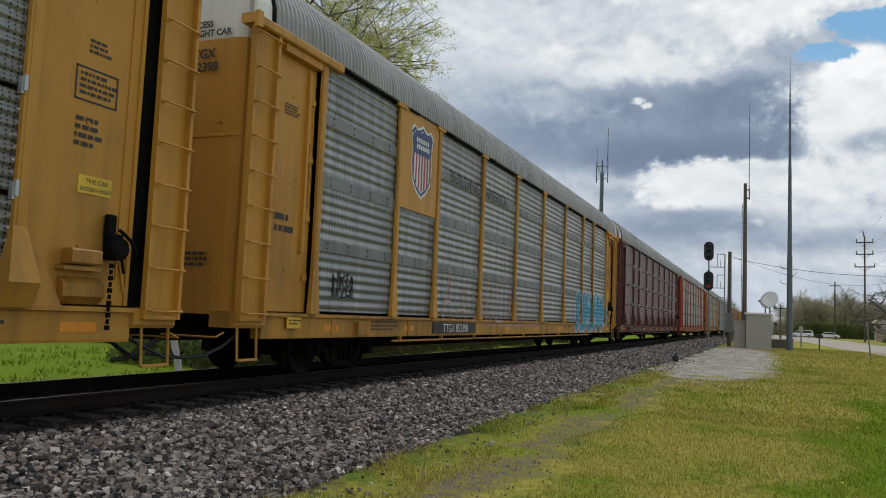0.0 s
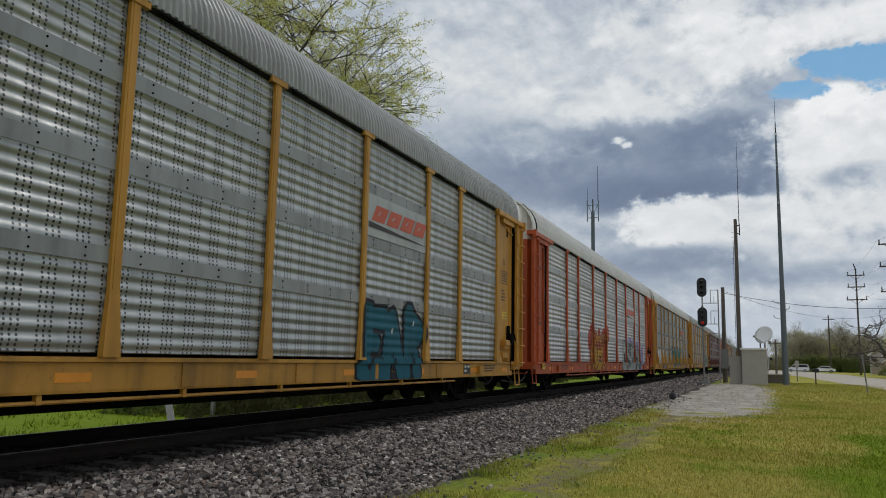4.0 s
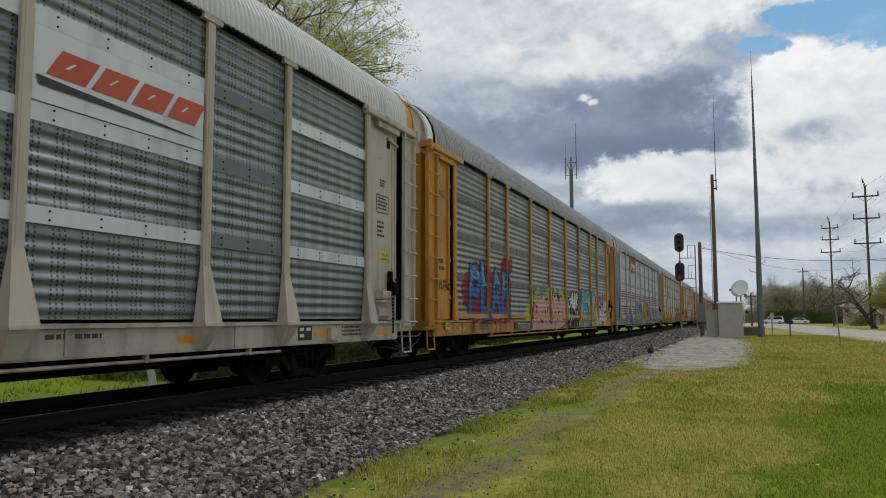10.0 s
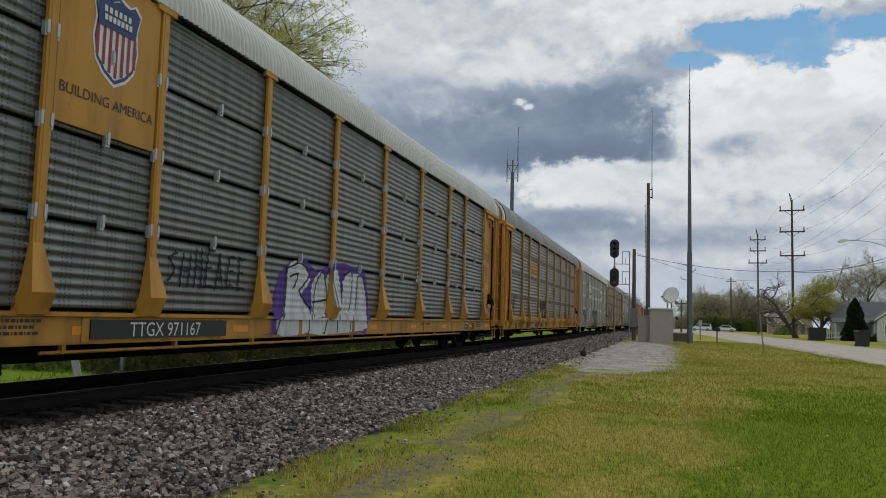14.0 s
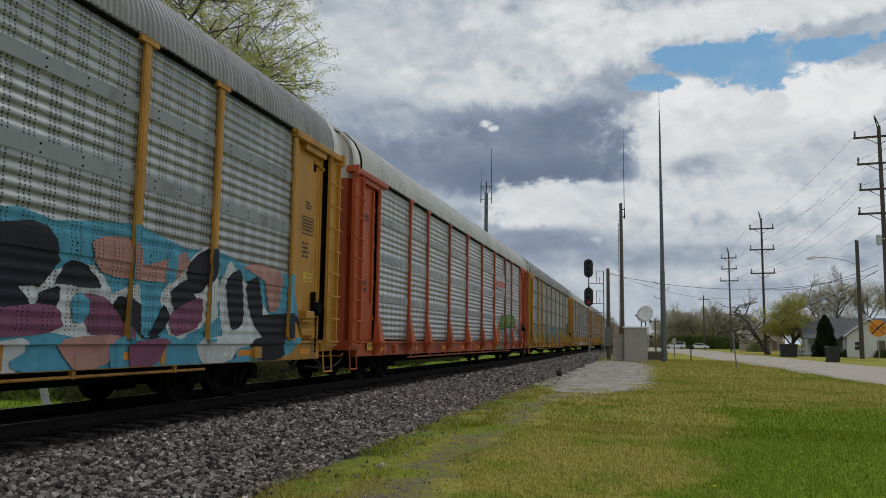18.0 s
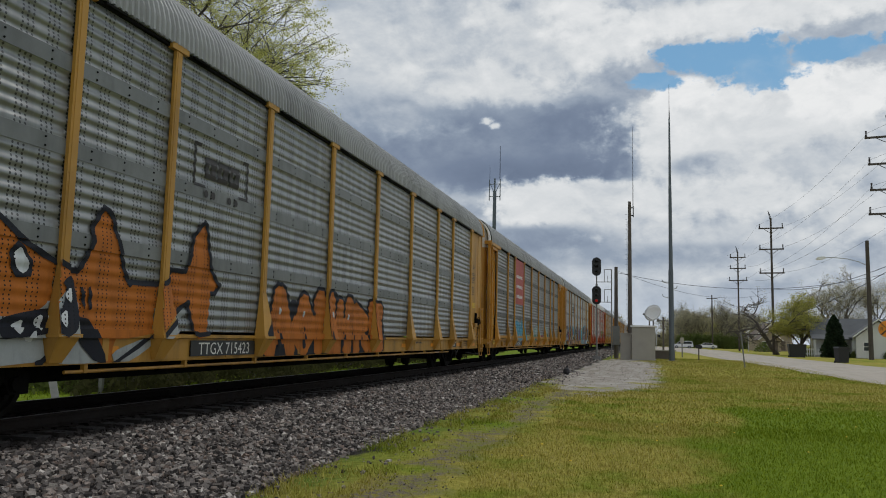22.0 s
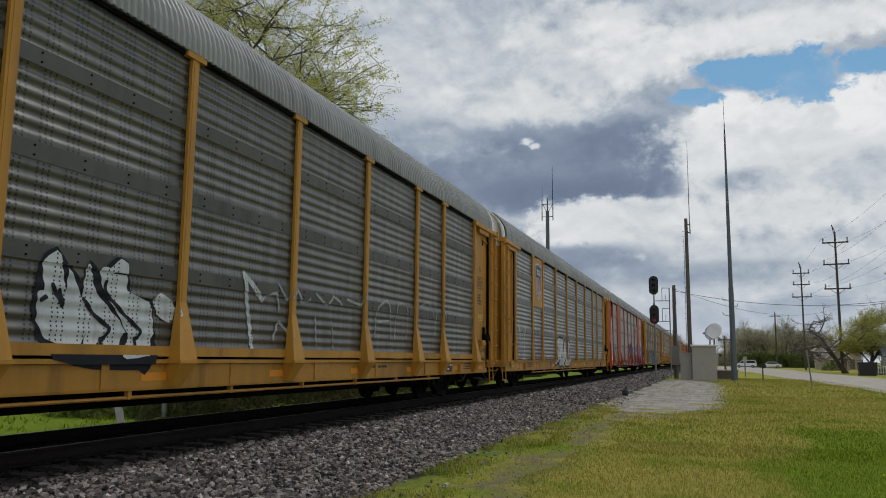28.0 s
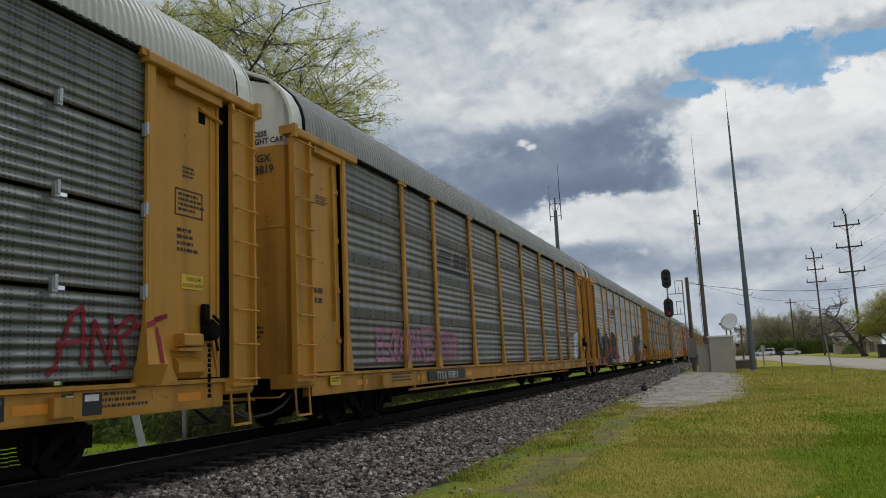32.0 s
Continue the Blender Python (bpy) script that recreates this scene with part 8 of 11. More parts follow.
def stencils(car, spec, k):
    """Reflectors, small print, warning labels and the marks on the end."""
    rng = random.Random(300 + k)
    dark = "letter_dark"
    for y in (2.3, 5.3, 8.7, 11.6, 14.5, 17.4, 20.3, 23.6, 26.0):
        plate_on(car, 1.481, y, y + 0.46, 0.74, 0.84, "label_orange", "reflector", "orange reflector strip")
    bars(car, (1.478, 3.9, 0.88), 1.1, 3, 0.035, dark, seed=k)
    bars(car, (1.478, 24.55, 0.88), 0.9, 3, 0.035, dark, seed=k + 50)
    bars(car, (1.478, 17.9 + 0.4, 0.84), 1.0, 1, 0.05, dark, seed=k + 90)
    plate_on(car, 1.537, 1.2, 1.55, 0.78, 0.94, "label_yellow", "warning_label", "yellow warning label")
    bars(car, (1.54, 1.23, 0.885), 0.3, 2, 0.025, dark, seed=2)
    ink = dark
    bars(car, (1.448, 0.95, 4.05), 0.42, 4, 0.024, ink, seed=k + 7)
    if k % 3 != 1:
        bars(car, (1.448, 0.86, 2.35), 0.38, 2, 0.09, ink, seed=k + 8)
    # the data box on the forward corner sheet
    e = CAR_LEN - spec.get("short", 0.0)
    y0, y1 = e - 1.60, e - 1.04
    b = Build()
    for a, c, d, h in ((y0, y1, 3.11, 3.13), (y0, y1, 3.45, 3.47), (y0, y0 + 0.02, 3.11, 3.47), (y1 - 0.02, y1, 3.11, 3.47)):
        b.add([(1.446, a, d), (1.446, c, d), (1.446, c, h), (1.446, a, h)], [(0, 1, 2, 3)])
    part("data_box", b.mesh("data_box", ink), car)
    bars(car, (1.447, y0 + 0.06, 3.38), 0.44, 4, 0.035, ink, seed=k + 3)
    bars(car, (1.447, y0 + 0.15, 3.75), 0.25, 3, 0.03, ink, seed=k + 13)
    if k in (4, 5, 6, 8, 13, 20):
        lettering(car, "DECK", (1.447, y0 + 0.08, 2.80), 0.075, ink)
        lettering(car, "CLEARANCE", (1.447, y0 + 0.0, 2.68), 0.068, ink)
        bars(car, (1.447, y0 + 0.03, 2.58), 0.34, 2, 0.05, ink, seed=k)
    else:
        bars(car, (1.447, y0 + 0.04, 2.9), 0.36, 4, 0.045, ink, seed=k)
    plate_on(car, 1.450, y0 + 0.13, y0 + 0.57, 2.16, 2.35, "label_yellow", "warning_label", "yellow warning label")
    lettering(car, "THIS CAR", (1.453, y0 + 0.22, 2.27), 0.05, dark)
    lettering(car, "EXCESS HEIGHT", (1.453, y0 + 0.16, 2.19), 0.042, dark)
    # the end door
    at = spec.get("words", 0.36)
    lettering(car, "EXCESS", (at, 0.074, GUTTER - 0.13), 0.092, dark, "end", bold=0.045)
    lettering(car, "HEIGHT CAR", (at, 0.074, GUTTER - 0.26), 0.092, dark, "end", bold=0.045)
    mark = spec.get("mark")
    if mark:
        for i, line in enumerate(mark.split()):
            if line == "-":
                bars(car, (at, 0.078, GUTTER - 0.56), 0.46, 1, 0.1, dark, "end", seed=k)
                continue
            lettering(car, line, (at, 0.074, GUTTER - 0.57 - 0.19 * i), 0.13, dark, "end", bold=0.045)
    bars(car, (0.35, 0.078, 1.75), 0.62, 3, 0.04, dark, "end", seed=5)
    # grey data plates and the owner's mark on the forward part of the sill
    yy = 23.1
    plate_on(car, 1.481, yy, yy + 0.42, 0.70, 0.93, "black", "data_plate")
    polys = [([(a, c), (a + 0.13, c), (a + 0.13, c + 0.05), (a, c + 0.05)], "white") for a, c in ((yy + 0.04, 0.85), (yy + 0.24, 0.85), (yy + 0.04, 0.75))]
    flat(car, 1.485, polys, ["white"], "data_marks")

# ---- the cars of the train ----
START, SPEED = 8.21, 18.006
SLACK = {0: 0.23, 1: 0.22, 2: 0.18, 3: 0.05, 5: -0.1, 6: -0.07, 7: 0.25, 9: 0.06, 10: -0.13, 11: 0.05, 12: 0.23, 13: 0.13, 14: 0.22, 15: 0.28, 16: 0.34, 17: 0.3, 18: 0.4, 19: 0.4, 20: 0.4, 21: 0.4}
CARS = {
    -9: dict(paint="yellow", sheet="mid"), -8: dict(paint="ochre", sheet="dull"), -7: dict(paint="yellow", sheet="mid"), -6: dict(paint="ochre", sheet="dull"),
    -5: dict(paint="yellow", sheet="mid"), -4: dict(paint="grey", sheet="mid"), -3: dict(paint="ochre", sheet="mid"),
    -2: dict(paint="orange", sheet="mid"), -1: dict(paint="maroon", sheet="red", style="screen", cap="cap", label="dark red car carrier with maroon screens"),
    0: dict(paint="yellow", sheet="mid", mark="TTGX 852398", label="yellow car carrier with grey ribbed sides and a striped shield"),
    1: dict(paint="yellow", sheet="mid", style="screen", roof="roof_light", mark="TTGX 160730", label="yellow car carrier with grey screens and teal graffiti"),
    2: dict(paint="orange", sheet="silver", roof="roof_light", label="orange car carrier with silver ribbed sides and golden graffiti"),
    3: dict(paint="yellow", sheet="pale", mark="TTGX 704806", label="yellow car carrier with pale sides and white-on-orange graffiti"),
    4: dict(paint="yellow", sheet="pale", feet=[0, 1, 2, 3, 6, 7, 8, 9], mark="NKCR 7638", label="yellow car carrier with pale sides and a black bracketed emblem"),
    5: dict(feet=list(range(10)), paint="grey", sheet="silver", striped=True, mark="TTGX 706887", label="grey car carrier with dark red stripes and a red board"),
    6: dict(paint="yellow", sheet="dull", kick=True, mark="TTGX 712129", label="yellow car carrier with dull green-grey sides and salmon graffiti"),
    7: dict(paint="beige", sheet="slate", bright=True, style="wide", roof="roof_light", cap="yellow", label="beige car carrier with pale bands and dark green graffiti"),
    8: dict(feet=list(range(10)), paint="yellow", sheet="dark", kick=True, mark="TTGX 986276", label="weathered yellow car carrier with brown-grey sides and black graffiti"),
    9: dict(paint="yellow", sheet="gloom", style="screen", roof="roof_light", mark="TTGX 971167", label="yellow car carrier with grey screens and white graffiti"),
    10: dict(paint="yellow", sheet="mid", style="wide", label="yellow car carrier with dark green and blue graffiti"),
    11: dict(feet=list(range(10)), paint="orange", sheet="silver", roof="roof_light", mark="- 302134", label="orange car carrier with silver sides and dripping teal graffiti"),
    12: dict(paint="yellow", sheet="pale", mark="TTGX 704402", label="yellow car carrier covered in black, white and pink graffiti"),
    13: dict(feet=list(range(10)), paint="yellow", sheet="dull", kick=True, mark="TTGX 987802", label="yellow car carrier with a tall red board"),
    14: dict(feet=list(range(10)), paint="buff", sheet="mid", flush=True, cap="yellow", mark="TTGX 715423", label="buff-yellow car carrier with an orange sprayed fish"),
    15: dict(paint="yellow", sheet="dull", mark="TTGX 973781", label="yellow car carrier with dull sides and blue graffiti"),
    16: dict(feet=[0, 1, 2, 4, 5, 6, 7, 8, 9], paint="orange", sheet="pale", flush=True, short=0.5, solid=(1, 7), eaves="orange", mark="TTGX 693570", label="orange car carrier with solid orange sheets and lilac graffiti"),
    17: dict(paint="yellow", sheet="mid", label="yellow car carrier with a striped shield and white scrawls"),
    18: dict(feet=list(range(10)), paint="yellow", sheet="dark", kick=True, mark="TTGX 983146", label="weathered yellow car carrier with pink and white graffiti"),
    19: dict(paint="yellow", sheet="silver", mark="TTGX 704933", label="yellow car carrier with silver sides and huge black letters"),
    20: dict(words=0.62, paint="yellow", sheet="dark", roof="roof_grey", mark="TTGX 983819", label="yellow car carrier with brown-grey sides and faded graffiti"),
    21: dict(paint="yellow", sheet="gloom", style="screen", roof="roof_light", label="yellow car carrier with grey screens and a red scrawl"),
}
cars = {}
for k, spec in CARS.items():
    spec.setdefault("label", "distant " + {"ochre": "yellow"}.get(spec["paint"], spec["paint"]) + " car carrier with grey ribbed sides")
    car = cars[k] = rail_car(spec)
    car.location.y = START - k * PITCH + SLACK.get(k, 0.0)
    if k >= -1:
        stencils(car, spec, k)

shield_panel(cars[0], (4.73, 6.52, 3.00, 4.91))
slogan(cars[0], (7.31, 11.25, 4.00, 4.72))
sill_plate(cars[0], 6.66, 9.26, "TTGX 852398", 'black', "letter_light")
tag(cars[0], (7.04, 15.04, 0.84, 2.09), 9, "chalk_pink", 3, 0.065)
graffiti(cars[0], (19.93, 25.39, 0.88, 1.95), 4, "sky_blue", "chalk", None, 4, None)
tag(cars[0], (2.44, 3.19, 1.26, 1.72), 5, "ink", 5, 0.035)
graffiti(cars[1], (2.22, 4.54, 1.04, 1.95), 5, "chalk", "chalk_dim", None, 12, None)
tag(cars[1], (7.74, 9.21, 1.05, 1.83), 4, "chalk_dim", 13, 0.035)
tag(cars[1], (7.55, 9.28, 1.02, 1.78), 9, "chalk_dim", 14, 0.05)
tag(cars[1], (10.80, 11.37, 2.03, 2.42), 3, "ink", 15, 0.035)
slash_logo(cars[1], (18.25, 20.41, 3.30, 3.73), plate=True)
sill_plate(cars[1], 5.5, 8.05, "TTGX 160730", 'black', "letter_light")
graffiti(cars[2], (8.84, 12.67, 0.59, 2.36), "ASERT", "gold", "ink", 'flame', 21, 'flame')
slash_logo(cars[2], (18.20, 20.58, 3.24, 3.81))
sill_plate(cars[3], 6.87, 9.35, "TTGX 704806", 'black', "letter_light")
graffiti(cars[3], (17.90, 20.56, 0.64, 2.00), 3, "petrol", "ink", None, 33, None)
slash_logo(cars[3], (17.89, 20.32, 3.46, 3.92))
tag(cars[3], (1.99, 2.41, 0.98, 1.45), 4, "ink", 34, 0.035)
graffiti(cars[4], (15.68, 20.87, 0.53, 1.95), 8, "pale_teal", "bottle", 'purple', 41, 'leaf')
bracket_logo(cars[4], (7.30, 8.76, 3.15, 4.03))
sill_plate(cars[4], 6.94, 8.37, "NKCR 7638", None, "letter_dark")
red_board(cars[5], (6.71, 9.27, 3.94, 4.78))
graffiti(cars[5], (9.92, 13.04, 0.60, 2.04), 5, "teal_blue", "ink", 'pink', 51, 'lemon')
sill_plate(cars[5], 7.22, 9.45, "TTGX 706887", 'black', "letter_light")
graffiti(cars[6], (15.49, 17.81, 0.60, 2.16), 3, "chalk", "ink", None, 62, 'ink')
graffiti(cars[6], (17.85, 21.97, 0.61, 2.32), 4, "sky_blue", "petrol", None, 63, 'lemon')
graffiti(cars[6], (22.07, 25.28, 0.80, 2.26), 4, "crimson", "chalk", None, 64, 'chalk')
graffiti(cars[6], (2.94, 6.90, 0.94, 2.71), "PLAE", "blue", "navy", 'crimson', 65, 'sky_blue')
sill_plate(cars[6], 7.40, 9.62, "TTGX 712129", 'black', "letter_light")
tag(cars[6], (0.94, 1.75, 1.72, 2.01), 4, "ink", 66, 0.035)
slash_logo(cars[7], (18.13, 20.54, 3.33, 3.93))
graffiti(cars[7], (10.08, 15.04, 0.54, 2.06), 5, "bottle", "chalk_dim", None, 71, 'leaf')
graffiti(cars[7], (2.08, 4.39, 0.91, 2.12), 5, "navy", "navy", None, 72, None, hollow=True)
sill_plate(cars[7], 6.67, 8.60, "SFLC 300186", None, "letter_dark")
cross_logo(cars[7], (6.72, 9.11, 3.37, 3.97))
tag(cars[8], (19.76, 22.82, 0.71, 2.06), 9, "ink", 82, 0.05)
wide_logo(cars[8], (7.10, 8.78, 3.12, 3.93), ink="yellow")
sill_plate(cars[8], 6.24, 8.99, "TTGX 986276", 'black', "letter_light")
tag(cars[8], (2.15, 3.15, 1.21, 2.21), 7, "ink", 84, 0.035)
shield_panel(cars[9], (4.74, 6.38, 2.95, 4.68))
slogan(cars[9], (4.78, 6.32, 3.24, 3.62))
tag(cars[9], (6.91, 8.98, 1.37, 1.97), 7, "ink", 92, 0.035)
sill_plate(cars[9], 5.57, 8.48, "TTGX 971167", 'black', "letter_light")
graffiti(cars[10], (23.22, 26.46, 0.68, 2.42), 8, "bottle", "lime", 'bottle', 101, 'lime')
graffiti(cars[10], (2.09, 9.60, 0.63, 2.43), 6, "lime_dim", "ink", None, 102, None, hollow=True)
graffiti(cars[10], (9.91, 17.86, 0.71, 2.25), 7, "teal_blue", "ink", None, 103, None, hollow=True)
graffiti(cars[10], (18.33, 23.1, 0.88, 2.32), 4, "lemon", "ink", None, 104, None, hollow=True)
slash_logo(cars[11], (18.26, 20.68, 3.33, 3.99))
sill_plate(cars[11], 6.95, 9.2, "302134", None, "letter_dark")
tag(cars[11], (24.08, 25.44, 1.24, 1.96), 4, "ink", 112, 0.06)
stripe_logo(cars[12], (6.89, 9.23, 3.23, 3.93))
sill_plate(cars[12], 6.79, 9.31, "TTGX 704402", None, "letter_light")
red_board(cars[13], (6.66, 9.25, 2.90, 5.12), tall=True)
graffiti(cars[13], (6.68, 9.56, 1.04, 1.84), 3, "sky_blue", "chalk_dim", None, 131, None)
tag(cars[13], (2.43, 4.54, 1.11, 1.94), 6, "chalk_dim", 134, 0.035)
sill_plate(cars[13], 6.53, 9.11, "TTGX 987802", 'black', "letter_light")
graffiti(cars[13], (10.46, 12.02, 1.17, 2.17), 4, "ochre_spray", "chalk_dim", None, 135, 'lime_dim', hollow=True)
graffiti(cars[14], (9.64, 15.69, 0.63, 1.78), 6, "tangerine", "ink", 'ink', 141, 'tangerine')
bracket_logo(cars[14], (7.15, 8.74, 3.35, 3.90))
sill_plate(cars[14], 7.33, 9.23, "TTGX 715423", 'black', "letter_light")
graffiti(cars[15], (2.07, 6.60, 0.76, 2.25), "doose", "navy", "chalk", 'pink_dim', 152, None)
graffiti(cars[15], (7.2, 12.9, 0.72, 2.05), 6, "teal_blue", "ink", 'pink_dim', 153, 'sky_blue')
stripe_logo(cars[15], (6.74, 9.24, 3.20, 3.99))
sill_plate(cars[15], 5.45, 8.08, "TTGX 973781", 'black', "letter_light")
graffiti(cars[16], (2.04, 4.77, 0.67, 1.94), 5, "pale_grey", "plum", None, 163, None)
slash_logo(cars[16], (18.19, 20.19, 3.56, 3.91))
sill_plate(cars[16], 7.93, 10.38, "TTGX 693570", 'black', "letter_light")
shield_panel(cars[17], (4.67, 6.61, 3.13, 5.05))
tag(cars[17], (2.28, 3.70, 1.02, 2.52), 5, "chalk", 171, 0.06)
graffiti(cars[17], (9.42, 12.91, 0.83, 1.97), 4, "chalk", "ink", None, 172, None)
tag(cars[17], (4.71, 6.86, 1.01, 2.29), 6, "rose", 173, 0.035)
graffiti(cars[18], (1.90, 5.73, 0.60, 2.22), 6, "rose", "ink", 'pale_teal', 183, 'olive_pale')
ring_emblem(cars[18], (0.67, 1.42, 3.84, 4.70))
sill_plate(cars[18], 6.81, 9.27, "TTGX 983146", 'black', "letter_light")
stripe_logo(cars[19], (6.84, 9.18, 3.15, 3.92))
sill_plate(cars[19], 6.87, 9.22, "TTGX 704933", 'black', "letter_light")
stripe_logo(cars[20], (6.76, 9.15, 3.13, 4.07))
graffiti(cars[20], (3.19, 8.09, 1.08, 1.95), 8, "rose", "chalk_dim", None, 202, None, hollow=True)
tag(cars[20], (9.74, 11.39, 1.13, 1.87), 6, "chalk_dim", 203, 0.035)
sill_plate(cars[20], 5.90, 8.50, "TTGX 983819", 'black', "letter_light")
yard_plate(cars[21], (24.41, 24.87, 0.71, 1.01))

# the larger sprayed pieces
mural(cars[2], "pale grey sprayed letters with dark green outlines, teal facets and a lilac haze",
      ("lilac", 0, 0, ((17.42, 2.08), (18.09, 2.13), (18.13, 1.68), (17.88, 1.78), (17.44, 1.88)), ((18.3, 2.22), (18.5, 2.19), (18.48, 2.02), (18.32, 2.04)), ((18.88, 2.31), (19.77, 2.32), (19.71, 2.09), (19.01, 2.09)), ((20.25, 2.26), (20.67, 2.17), (20.74, 1.95), (20.32, 1.98)), ((21.59, 2.2), (22.26, 2.12), (22.17, 1.55), (21.89, 1.69), (21.61, 1.94)), ((22.74, 1.49), (23.35, 1.74), (24.03, 2.01), (24.12, 0.59), (22.81, 0.58))),
      ("pale_grey", 1, 0, ((16.73, 1.99), (17.02, 2.11), (17.31, 2.13), (17.64, 2.01), (17.88, 1.84), (18.17, 1.65), (18.3, 1.83), (18.55, 1.98), (18.8, 2), (18.93, 1.78), (19.1, 2.01), (19.3, 1.94), (19.36, 1.77), (19.58, 2.03), (19.72, 1.93), (19.82, 2.05), (20.03, 1.99), (20.19, 1.81), (20.53, 1.96), (20.69, 1.9), (20.9, 1.96), (21.13, 1.89), (21.39, 1.95), (21.45, 1.77), (21.84, 1.8), (21.88, 1.61), (22.11, 1.39), (22.36, 1.72), (23.23, 1.6), (23.16, 1.09), (22.84, 0.57), (19.85, 0.52), (17.79, 0.51), (16.89, 0.5))),
      ("bottle", 2, 0.03, ((17.64, 2.01), (18.17, 1.65), (18.52, 1.3), (18.72, 1.03), (18.68, 0.58)), ((18.16, 1.68), (18.33, 1.86), (18.62, 2), (18.84, 1.98), (18.93, 1.76), (19.12, 2.03), (19.3, 1.94)), ((19.36, 1.77), (19.61, 2.03), (19.75, 1.87), (19.82, 2.05), (20.04, 1.97), (20.2, 1.78), (20.56, 1.97), (20.64, 1.88)), ((16.73, 1.99), (17.02, 2.12), (17.31, 2.13), (17.64, 2.01))),
      ("ink", 3, 0.025, ((20.19, 1.81), (20.48, 1.05), (20.26, 0.59)), ((19.38, 1.49), (19.67, 1.04), (19.47, 0.55)), ((20.69, 1.9), (21.13, 1.89), (21.39, 1.95), (21.45, 1.77), (21.84, 1.8), (21.88, 1.59), (22.11, 1.35), (22.25, 0.84)), ((22.11, 1.39), (22.36, 1.72), (23.23, 1.59), (23.11, 1.09), (22.81, 0.59)), ((20.77, 1.58), (21.19, 1.28), (21.17, 0.85), (20.91, 0.57)), ((18.17, 1.65), (18.18, 0.91), (18.13, 0.58)), ((17.01, 1.78), (17.21, 1.28), (17.18, 0.64))),
      ("ink", 4, 0, ((17.72, 1.19), (17.98, 1.4), (18.25, 1.13), (18.45, 1), (17.91, 1.02)), ((18.62, 1.7), (18.83, 1.73), (18.78, 1.45)), ((18.99, 1.53), (19.25, 2), (19.33, 1.64), (19.28, 1.3)), ((19.79, 1.17), (19.84, 1.58), (20.06, 1.05), (19.85, 1.03)), ((20.47, 1.46), (20.65, 1.71), (20.83, 1.58), (20.76, 1.12)), ((20.97, 1.84), (21.13, 1.46), (20.88, 1.62)), ((18.63, 1.25), (18.81, 1.2), (18.9, 1), (18.72, 1)), ((18.95, 1.2), (19.36, 0.92), (19.14, 0.74), (18.96, 0.92)), ((21.48, 1.29), (21.86, 1.22), (21.6, 0.55), (21.36, 0.61)), ((22.48, 1.12), (23.15, 1.13), (22.81, 0.59), (22.5, 0.84)), ((18.1, 0.81), (18.34, 0.86), (18.21, 0.6)), ((17.24, 1.38), (17.43, 1.49), (17.58, 1.06), (17.33, 1.01))),
      ("teal_blue", 5, 0, ((17.89, 1.16), (17.99, 1.32), (18.13, 1.12)), ((19.05, 0.97), (19.27, 0.99), (19.25, 0.81), (19.07, 0.78)), ((19.82, 1.26), (19.87, 1.46), (19.97, 1.16)), ((19.12, 1.71), (19.23, 1.81), (19.22, 1.51)), ((21.58, 1.14), (21.77, 1.16), (21.65, 0.69)), ((22.6, 1.04), (23.02, 1.07), (22.8, 0.71))))
